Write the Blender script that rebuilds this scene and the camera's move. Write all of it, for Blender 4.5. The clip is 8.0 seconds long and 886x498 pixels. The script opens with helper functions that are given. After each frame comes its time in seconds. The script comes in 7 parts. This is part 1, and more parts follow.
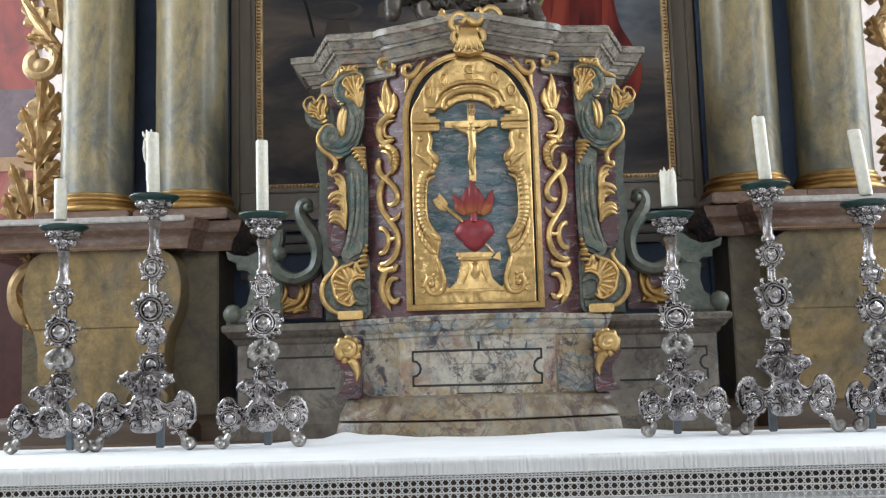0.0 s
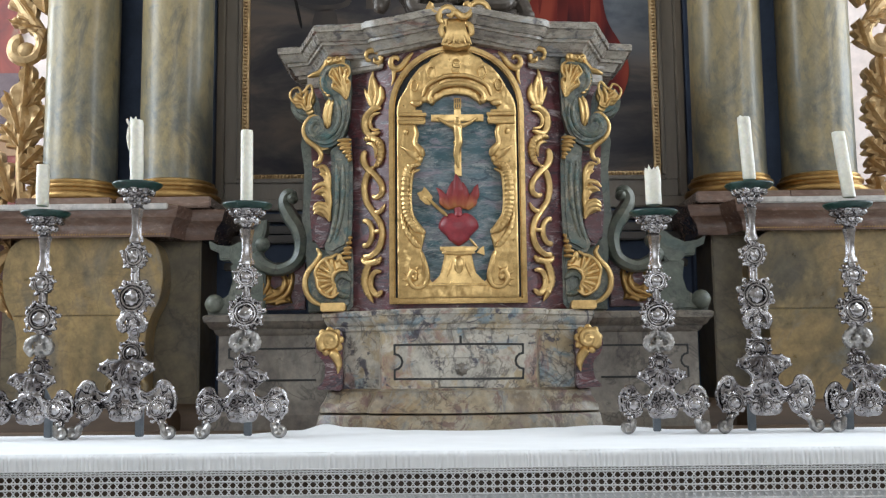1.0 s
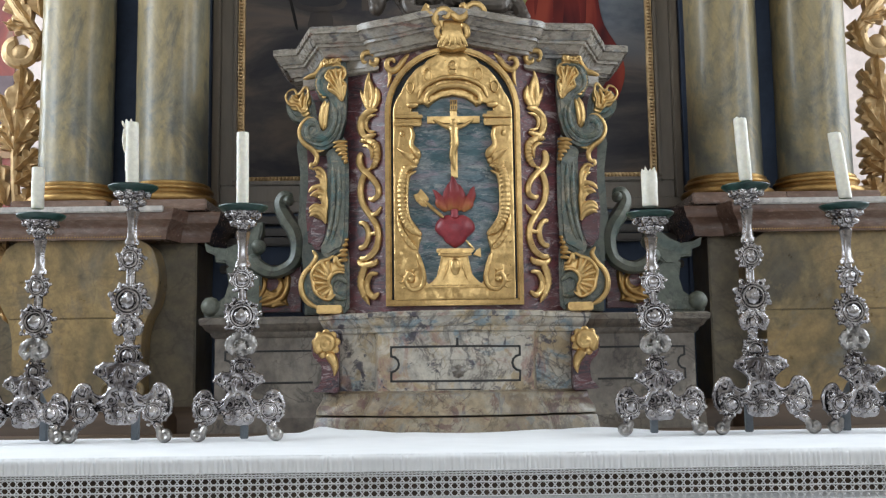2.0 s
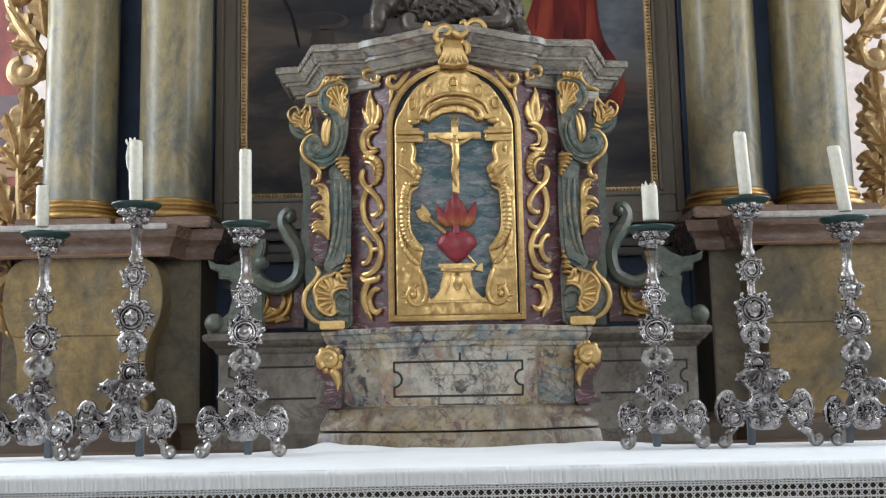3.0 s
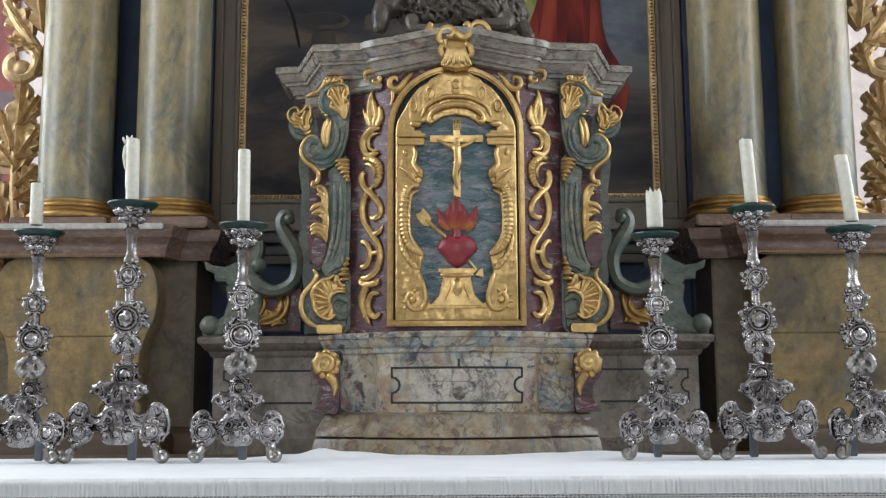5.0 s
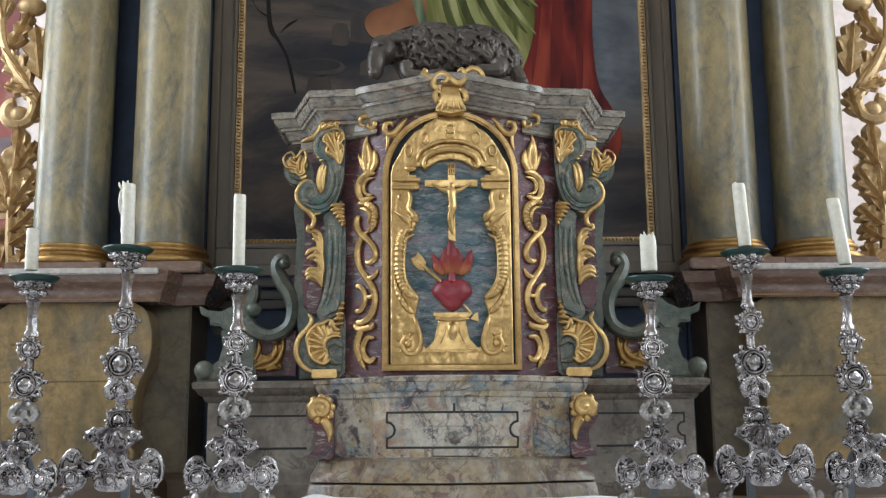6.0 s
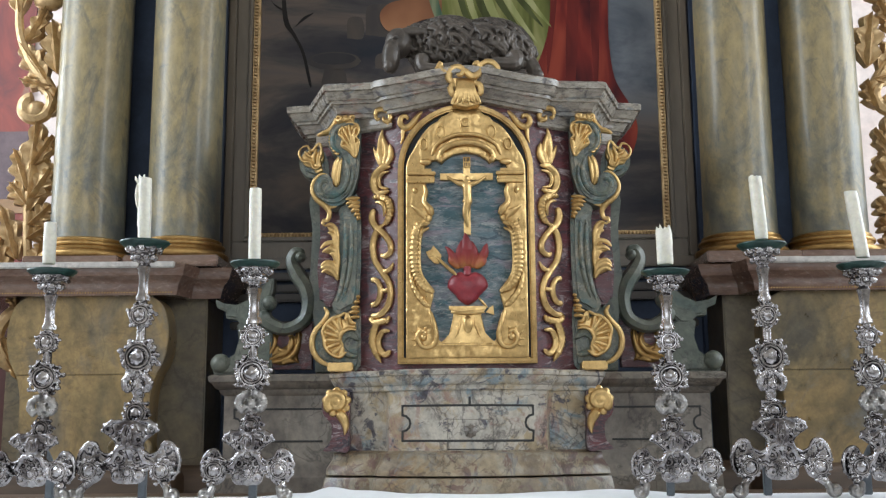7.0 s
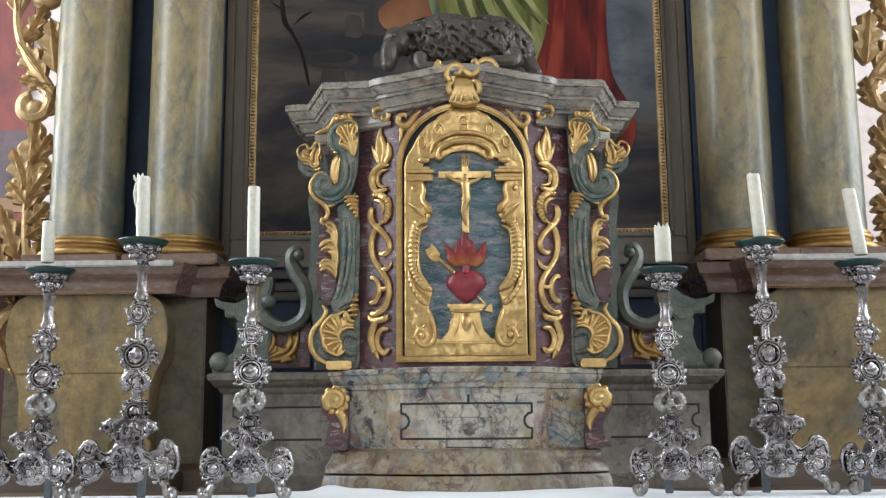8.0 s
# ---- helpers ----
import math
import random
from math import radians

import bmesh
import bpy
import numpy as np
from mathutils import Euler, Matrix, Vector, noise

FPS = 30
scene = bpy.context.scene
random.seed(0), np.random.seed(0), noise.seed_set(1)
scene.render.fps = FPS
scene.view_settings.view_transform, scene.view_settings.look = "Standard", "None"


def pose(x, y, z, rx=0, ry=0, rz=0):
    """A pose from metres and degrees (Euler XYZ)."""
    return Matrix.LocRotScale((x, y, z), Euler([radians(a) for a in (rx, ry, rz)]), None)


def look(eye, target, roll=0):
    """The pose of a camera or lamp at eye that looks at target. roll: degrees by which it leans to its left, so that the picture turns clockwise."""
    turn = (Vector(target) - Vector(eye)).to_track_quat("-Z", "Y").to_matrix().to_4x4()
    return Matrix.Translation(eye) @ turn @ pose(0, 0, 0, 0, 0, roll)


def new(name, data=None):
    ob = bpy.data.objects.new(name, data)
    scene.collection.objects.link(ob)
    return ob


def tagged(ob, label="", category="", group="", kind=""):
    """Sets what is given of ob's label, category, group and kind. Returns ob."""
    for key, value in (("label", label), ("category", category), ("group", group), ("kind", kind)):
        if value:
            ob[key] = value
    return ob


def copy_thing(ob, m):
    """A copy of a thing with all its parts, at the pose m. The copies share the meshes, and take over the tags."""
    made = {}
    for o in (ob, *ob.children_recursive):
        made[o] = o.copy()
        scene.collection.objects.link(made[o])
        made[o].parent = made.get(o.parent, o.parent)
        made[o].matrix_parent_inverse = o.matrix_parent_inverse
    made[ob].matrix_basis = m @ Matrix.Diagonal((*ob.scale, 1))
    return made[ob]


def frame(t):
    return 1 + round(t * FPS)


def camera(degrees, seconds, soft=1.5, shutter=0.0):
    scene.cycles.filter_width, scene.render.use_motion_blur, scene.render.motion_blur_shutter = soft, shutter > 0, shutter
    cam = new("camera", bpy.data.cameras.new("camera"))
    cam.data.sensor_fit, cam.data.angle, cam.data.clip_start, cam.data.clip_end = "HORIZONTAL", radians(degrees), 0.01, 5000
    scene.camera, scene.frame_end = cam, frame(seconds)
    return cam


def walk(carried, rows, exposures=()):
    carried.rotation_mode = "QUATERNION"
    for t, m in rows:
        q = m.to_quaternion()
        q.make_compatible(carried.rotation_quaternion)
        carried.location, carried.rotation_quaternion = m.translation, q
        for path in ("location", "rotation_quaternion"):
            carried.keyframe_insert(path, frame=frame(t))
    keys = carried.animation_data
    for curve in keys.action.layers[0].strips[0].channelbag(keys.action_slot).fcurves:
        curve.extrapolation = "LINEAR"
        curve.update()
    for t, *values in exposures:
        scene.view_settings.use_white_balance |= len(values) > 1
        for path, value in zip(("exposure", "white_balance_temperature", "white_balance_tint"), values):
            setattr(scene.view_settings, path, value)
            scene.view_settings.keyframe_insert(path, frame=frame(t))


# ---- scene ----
cam = camera(45.3, 8.0, soft=1.25)
PATH = [
    (0, (-0.032, -2.624, 1.186), (-0.066, -0.64, 1.436), -1.6),
    (0.5, (-0.033, -2.623, 1.186), (-0.059, -0.637, 1.42), -0.9),
    (1, (-0.033, -2.622, 1.186), (-0.036, -0.636, 1.424), -0.6),
    (2.3, (-0.035, -2.618, 1.187), (-0.025, -0.633, 1.431), -0.9),
    (2.5, (-0.032, -2.625, 1.186), (-0.022, -0.642, 1.443), -1.1),
    (3, (-0.03, -2.631, 1.185), (-0.032, -0.65, 1.455), -1.1),
    (3.5, (-0.038, -2.61, 1.189), (-0.033, -0.626, 1.442), -0.7),
    (4, (-0.045, -2.591, 1.192), (-0.017, -0.608, 1.455), -0.5),
    (4.2, (-0.045, -2.59, 1.192), (-0.023, -0.607, 1.452), -0.6),
    (5.3, (-0.042, -2.598, 1.19), (-0.037, -0.621, 1.497), -0.3),
    (5.5, (-0.041, -2.6, 1.19), (-0.038, -0.632, 1.543), -0.4),
    (6, (-0.042, -2.599, 1.191), (-0.025, -0.631, 1.55), -0.5),
    (6.5, (-0.042, -2.6, 1.19), (-0.057, -0.63, 1.538), -0.4),
    (7, (-0.042, -2.599, 1.191), (-0.054, -0.629, 1.538), -0.4),
    (7.5, (-0.042, -2.599, 1.191), (-0.053, -0.629, 1.536), -0.4),
    (8, (-0.041, -2.6, 1.19), (-0.051, -0.63, 1.534), -0.5),
]
walk(cam, [(t, look(e, g, r)) for t, e, g, r in PATH],
     exposures=[(0, 0.03), (1, 0.0), (2.5, -0.08), (3.5, -0.09), (4, -0.19), (5.5, -0.17), (6, -0.13), (6.5, -0.05), (7, 0.0), (8, 0.0)])

# ---- world, light ----
world = bpy.data.worlds.new("sky")
scene.world = world
world.use_nodes = True
wn = world.node_tree.nodes
sky = wn.new("ShaderNodeTexSky")
sky.sky_type = 'NISHITA'
sky.sun_disc = False
sky.sun_elevation = radians(38)
sky.sun_rotation = radians(120)
world.node_tree.links.new(sky.outputs[0], wn["Background"].inputs[0])
wn["Background"].inputs[1].default_value = 0.12

# windows of the choir: (wall side, y centre, z centre, width, height, watts)
WINDOWS = [(-1, -0.75, 3.3, 1.1, 2.6, 95), (1, -2.6, 3.4, 1.0, 2.4, 62),
           (-1, 1.1, 3.0, 0.9, 2.8, 85), (1, 0.0, 3.0, 0.9, 2.8, 62), (1, 1.1, 3.0, 0.8, 2.8, 42)]
HALF = 3.0          # half width of the choir
BACK_Y, FRONT_Y, HIGH = 1.7, -8.0, 6.2


def area_lamp(name, m, w, h, watts, col):
    d = bpy.data.lights.new(name, 'AREA')
    d.shape, d.size, d.size_y, d.energy, d.color = 'RECTANGLE', w, h, watts, col
    ob = new(name, d)
    ob.matrix_world = m
    return ob


DAY = (0.81, 0.91, 1.0)
for s, wy, wz, ww, wh, watts in WINDOWS:
    area_lamp("window_daylight", look((s * (HALF + 0.12), wy, wz), (0, wy, wz)), ww, wh, watts, DAY)
area_lamp("window_daylight", look((0, FRONT_Y - 0.12, 3.4), (0, 0, 3.4)), 3.2, 3.4, 94, (0.92, 0.97, 1.0))

# ---- tools ----
T = 1.056           # height of the altar's top
ORG = {}


def thing(name, label, category, at=(0, 0, 0), group="", kind=""):
    ob = new(name)
    ob.location = at
    ob.empty_display_size = 0.05
    ORG[ob] = Vector(at)
    return tagged(ob, label, category, group, kind)


def mesh_of(name, bm, material, smooth_angle=40):
    bmesh.ops.recalc_face_normals(bm, faces=bm.faces)
    for f in bm.faces:
        f.smooth = True
    lim = radians(smooth_angle)
    for e in bm.edges:
        if len(e.link_faces) == 2 and e.calc_face_angle(0) > lim:
            e.smooth = False
    me = bpy.data.meshes.new(name)
    bm.to_mesh(me)
    bm.free()
    me.materials.append(material)
    return me


def part(name, bm, material, parent, label="", kind="", angle=40):
    off = ORG[parent]
    bmesh.ops.translate(bm, vec=-off, verts=bm.verts)
    ob = new(name, mesh_of(name, bm, material, angle))
    ob.parent = parent
    ORG[ob] = off
    if label:
        tagged(ob, label)
    if kind:
        tagged(ob, kind=kind)
    return ob


def solid(name, bm, material, label, category, kind="", angle=40):
    ob = new(name, mesh_of(name, bm, material, angle))
    ORG[ob] = Vector((0, 0, 0))
    return tagged(ob, label, category, kind=kind)


def curve_pts(pts, n=6):
    """Smooth way through a few points (Catmull-Rom)."""
    P = [Vector(p) for p in pts]
    P = [P[0] * 2 - P[1]] + P + [P[-1] * 2 - P[-2]]
    out = []
    for i in range(1, len(P) - 2):
        a, b, c, d = P[i - 1:i + 3]
        for k in range(n):
            t = k / n
            out.append(0.5 * ((2 * b) + (c - a) * t + (2 * a - 5 * b + 4 * c - d) * t * t + (3 * b - a - 3 * c + d) * t ** 3))
    out.append(P[-2].copy())
    return out


def tube(bm, pts, radii, seg=8, flat=1.0, ribs=0.0, n=6):
    """A rounded strand along a way of (x, y, z) points; radii at its points; flat squeezes it in depth."""
    way = curve_pts(pts, n)
    m = len(way)
    rings = []
    for i, p in enumerate(way):
        tan = (way[min(i + 1, m - 1)] - way[max(i - 1, 0)]).normalized()
        side = tan.cross(Vector((0, 1, 0)))
        if side.length < 0.05:
            side = tan.cross(Vector((1, 0, 0)))
        side.normalize()
        dep = side.cross(tan).normalized()
        f = i / (m - 1) * (len(radii) - 1)
        k = min(int(f), len(radii) - 2)
        r = radii[k] + (radii[k + 1] - radii[k]) * (f - k)
        r *= 0.45 if i in (0, m - 1) else 0.85 if i in (1, m - 2) else 1
        if ribs and i % 2:
            r *= 1 - ribs
        rings.append([bm.verts.new(p + side * (math.cos(a) * r) + dep * (math.sin(a) * r * flat))
                      for a in [2 * math.pi * j / seg for j in range(seg)]])
    for a, b in zip(rings, rings[1:]):
        for j in range(seg):
            bm.faces.new((a[j], a[(j + 1) % seg], b[(j + 1) % seg], b[j]))
    bm.faces.new(rings[0][::-1])
    bm.faces.new(rings[-1])


def ball(bm, c, r, sub=2, seed=0.0, rough=0.0):
    """An ellipsoid with radii r, roughened by noise."""
    got = bmesh.ops.create_icosphere(bm, subdivisions=sub, radius=1)["verts"]
    r = Vector((r, r, r)) if not hasattr(r, "__len__") else Vector(r)
    for v in got:
        k = 1 + rough * noise.noise(v.co * 2.5 + Vector((seed, 0, 0))) if rough else 1
        v.co = Vector(c) + Vector((v.co.x * r.x, v.co.y * r.y, v.co.z * r.z)) * k


def ring(bm, c, R, r, seg=20, sides=6, sx=1.0, flat=1.0):
    """A ring that faces the front."""
    loops = []
    for i in range(seg):
        a = 2 * math.pi * i / seg
        loops.append([bm.verts.new((c[0] + math.cos(a) * (R + r * math.cos(b)) * sx, c[1] + math.sin(b) * r * flat,
                                    c[2] + math.sin(a) * (R + r * math.cos(b)))) for b in [2 * math.pi * j / sides for j in range(sides)]])
    for i in range(seg):
        a, b = loops[i], loops[(i + 1) % seg]
        for j in range(sides):
            bm.faces.new((a[j], a[(j + 1) % sides], b[(j + 1) % sides], b[j]))


def lathe(bm, prof, c=(0, 0, 0), seg=24, wave=0.0, waves=0):
    """A turned body from (radius, height) pairs."""
    loops = []
    for r, z in prof:
        loops.append([bm.verts.new((c[0] + math.cos(a) * r * (1 + wave * math.cos(waves * a)), c[1] + math.sin(a) * r * (1 + wave * math.cos(waves * a)), c[2] + z))
                      for a in [2 * math.pi * j / seg for j in range(seg)]])
    for a, b in zip(loops, loops[1:]):
        for j in range(seg):
            bm.faces.new((a[j], a[(j + 1) % seg], b[(j + 1) % seg], b[j]))
    bm.faces.new(loops[0][::-1])
    bm.faces.new(loops[-1])


def prism(bm, poly, y0, y1, bev=0.003, hole=None):
    """A plate from an outline of (x, z), from its front y0 to its back y1, with eased front edges."""
    sub = bmesh.new()
    loops = [poly] + ([hole] if hole else [])
    edges = []
    for lp in loops:
        vs = [sub.verts.new((x, y0, z)) for x, z in lp]
        edges += [sub.edges.new((vs[i], vs[(i + 1) % len(vs)])) for i in range(len(vs))]
    if hole:
        bmesh.ops.triangle_fill(sub, edges=edges, use_beauty=True)
    else:
        bmesh.ops.contextual_create(sub, geom=edges)
    front = list(sub.faces)
    got = bmesh.ops.extrude_face_region(sub, geom=front)
    moved = [g for g in got["geom"] if isinstance(g, bmesh.types.BMVert)]
    bmesh.ops.translate(sub, vec=(0, y1 - y0, 0), verts=moved)
    if bev:
        es = [e for e in sub.edges if all(abs(v.co.y - y0) < 1e-6 for v in e.verts) and len(e.link_faces) == 2
              and any(abs(f.normal.y) < 0.5 or max(v.co.y for v in f.verts) > y0 + 1e-5 for f in e.link_faces)]
        bmesh.ops.bevel(sub, geom=es, offset=bev, segments=2, affect='EDGES', clamp_overlap=True)
    put(bm, sub)


def put(bm, sub):
    me = bpy.data.meshes.new("tmp")
    sub.to_mesh(me)
    sub.free()
    bm.from_mesh(me)
    bpy.data.meshes.remove(me)


def fused(bm, voxel):
    """Melts the overlapping pieces of a casting or carving into one skin."""
    me = bpy.data.meshes.new("tmp")
    bmesh.ops.recalc_face_normals(bm, faces=bm.faces)
    bm.to_mesh(me)
    bm.free()
    ob = new("tmp", me)
    mod = ob.modifiers.new("skin", 'REMESH')
    mod.mode, mod.voxel_size = 'VOXEL', voxel
    dg = bpy.context.evaluated_depsgraph_get()
    dg.update()
    out = bmesh.new()
    skin = bpy.data.meshes.new_from_object(ob.evaluated_get(dg))
    out.from_mesh(skin)
    bpy.data.objects.remove(ob)
    bpy.data.meshes.remove(me)
    bpy.data.meshes.remove(skin)
    bmesh.ops.smooth_vert(out, verts=out.verts, factor=0.4, use_axis_x=True, use_axis_y=True, use_axis_z=True)
    return out


def crusty(bm, amp, freq):
    """Fine chased relief on a cast surface."""
    bm.normal_update()
    for v in bm.verts:
        v.co += v.normal * (amp * (1.6 * abs(noise.noise(v.co * freq)) - 0.4 + 0.5 * noise.noise(v.co * freq * 2.1)))
    return bm


def box(bm, x0, x1, y0, y1, z0, z1, bev=0.0):
    sub = bmesh.new()
    bmesh.ops.create_cube(sub, size=1)
    bmesh.ops.transform(sub, matrix=Matrix.Translation(((x0 + x1) / 2, (y0 + y1) / 2, (z0 + z1) / 2)) @ Matrix.Diagonal((x1 - x0, y1 - y0, z1 - z0, 1)), verts=sub.verts)
    if bev:
        bmesh.ops.bevel(sub, geom=list(sub.edges), offset=bev, segments=2, affect='EDGES')
    put(bm, sub)


def loft(bm, plan, prof, back, lift=None):
    """Mouldings round a plan: the front way `plan` of (x, y), offset outwards by each (height, offset) of prof and closed at y = back."""
    n = len(plan)
    nor = []
    for i in range(n):
        acc = Vector((0, 0))
        for a, b in ((i - 1, i), (i, i + 1)):
            if 0 <= a and b < n:
                d = Vector((plan[b][0] - plan[a][0], plan[b][1] - plan[a][1])).normalized()
                acc += Vector((d.y, -d.x))
        acc.normalize()
        e = Vector((plan[i][0] - plan[i - 1][0], plan[i][1] - plan[i - 1][1])) if i else Vector((plan[1][0] - plan[0][0], plan[1][1] - plan[0][1]))
        e.normalize()
        c = max(0.5, acc.dot(Vector((e.y, -e.x))))
        nor.append(acc / c)
    loops = []
    for z, o in prof:
        lp = []
        pts = [(plan[i][0] + nor[i].x * o, plan[i][1] + nor[i].y * o) for i in range(n)]
        pts[0] = (plan[0][0] - o, pts[0][1])
        pts[-1] = (plan[-1][0] + o, pts[-1][1])
        for x, y in [(pts[0][0], back)] + pts + [(pts[-1][0], back)]:
            lp.append(bm.verts.new((x, y, z + (lift(x) if lift else 0))))
        loops.append(lp)
    m = n + 2
    for a, b in zip(loops, loops[1:]):
        for j in range(m):
            bm.faces.new((a[j], a[(j + 1) % m], b[(j + 1) % m], b[j]))
    bm.faces.new(loops[0])
    bm.faces.new(loops[-1])


def leaf(bm, base, tip, width, lobes=4, bulge=0.012, curl=0.0, thick=0.004, y=0.0):
    """A carved acanthus leaf in a front plane: lobed edges, a raised midrib and fluted lobes."""
    b, t = Vector((base[0], base[1])), Vector((tip[0], tip[1]))
    ax = t - b
    L = ax.length
    ax.normalize()
    sd = Vector((ax.y, -ax.x))
    N, M = lobes * 6, 8
    grid = []
    for i in range(N + 1):
        s = i / N
        env = math.sin(math.pi * min(1, 0.12 + 0.88 * s)) ** 0.7 * (1.05 - 0.35 * s)
        lob = 0.58 + 0.42 * abs(math.sin(math.pi * lobes * s))
        w = width * max(0.03, env) * (lob if 0 < i < N else 0.2)
        bend_s = curl * L * (s * s)
        row = []
        for j in range(-M // 2, M // 2 + 1):
            q = j / (M / 2)
            reach = s * L + abs(q) * w * 0.55
            p = b + ax * reach + sd * (q * w + bend_s)
            dep = bulge * (1 - q * q) + bulge * 0.5 * math.cos(q * math.pi * 3) + 0.5 * bulge * math.sin(math.pi * lobes * s * 2) * abs(q)
            row.append((p.x, y - dep, p.y))
        grid.append(row)
    fr = [[bm.verts.new(p) for p in r] for r in grid]
    bk = [[bm.verts.new((p[0], y + thick, p[2])) for p in r] for r in grid]
    for i in range(N):
        for j in range(M):
            bm.faces.new((fr[i][j], fr[i][j + 1], fr[i + 1][j + 1], fr[i + 1][j]))
            bm.faces.new((bk[i][j], bk[i + 1][j], bk[i + 1][j + 1], bk[i][j + 1]))
        bm.faces.new((fr[i][0], fr[i + 1][0], bk[i + 1][0], bk[i][0]))
        bm.faces.new((fr[i][M], bk[i][M], bk[i + 1][M], fr[i + 1][M]))
    bm.faces.new(fr[0] + bk[0][::-1])
    bm.faces.new(fr[N] + bk[N][::-1])


def smooth_loop(pts, n=3):
    """A closed outline rounded through its corners."""
    m = len(pts)
    out = []
    for i in range(m):
        a, b, c, d = (Vector(pts[(i + k) % m]) for k in (-1, 0, 1, 2))
        for k in range(n):
            t = k / n
            q = 0.5 * ((2 * b) + (c - a) * t + (2 * a - 5 * b + 4 * c - d) * t * t + (3 * b - a - 3 * c + d) * t ** 3)
            out.append((q.x, q.y))
    return out


def spiral(c, r0, r1, a0, turns, y, n=14):
    """Points of a spiral in a front plane, from radius r0 to r1; angles in degrees."""
    return [(c[0] + (r0 + (r1 - r0) * i / n) * math.cos(radians(a0 + 360 * turns * i / n)), y,
             c[1] + (r0 + (r1 - r0) * i / n) * math.sin(radians(a0 + 360 * turns * i / n))) for i in range(n + 1)]


# ---- materials ----
def node_material(name):
    m = bpy.data.materials.new(name)
    m.use_nodes = True
    nt = m.node_tree
    return m, nt, nt.nodes["Principled BSDF"]


def add(nt, kind, **inputs):
    n = nt.nodes.new(kind)
    for k, v in inputs.items():
        n.inputs[k].default_value = v
    return n


def ramp(nt, stops):
    n = nt.nodes.new("ShaderNodeValToRGB")
    el = n.color_ramp.elements
    while len(el) < len(stops):
        el.new(0.5)
    for e, (p, c) in zip(el, stops):
        e.position, e.color = p, (*c, 1) if len(c) == 3 else c
    return n


def mixed(nt, fac, a, b, blend='MIX'):
    n = nt.nodes.new("ShaderNodeMix")
    n.data_type, n.blend_type = 'RGBA', blend
    for sock, v in ((n.inputs[0], fac), (n.inputs[6], a), (n.inputs[7], b)):
        if isinstance(v, (int, float)):
            sock.default_value = v
        elif isinstance(v, tuple):
            sock.default_value = (*v, 1)
        else:
            nt.links.new(v, sock)
    return n.outputs[2]


def coords(nt, stretch=(1, 1, 1), turn=(0, 0, 0)):
    tc = nt.nodes.new("ShaderNodeTexCoord")
    mp = nt.nodes.new("ShaderNodeMapping")
    mp.inputs["Scale"].default_value = stretch
    mp.inputs["Rotation"].default_value = turn
    nt.links.new(tc.outputs["Object"], mp.inputs[0])
    return mp.outputs[0]


def noise_tex(nt, vec, scale, detail=5, rough=0.55, distort=0.0):
    n = add(nt, "ShaderNodeTexNoise", Scale=scale, Detail=detail, Roughness=rough, Distortion=distort)
    nt.links.new(vec, n.inputs["Vector"])
    return n.outputs[0]


def relief(nt, bsdf, height, strength, dist=0.002):
    b = add(nt, "ShaderNodeBump", Strength=strength, Distance=dist)
    nt.links.new(height, b.inputs["Height"])
    nt.links.new(b.outputs[0], bsdf.inputs["Normal"])


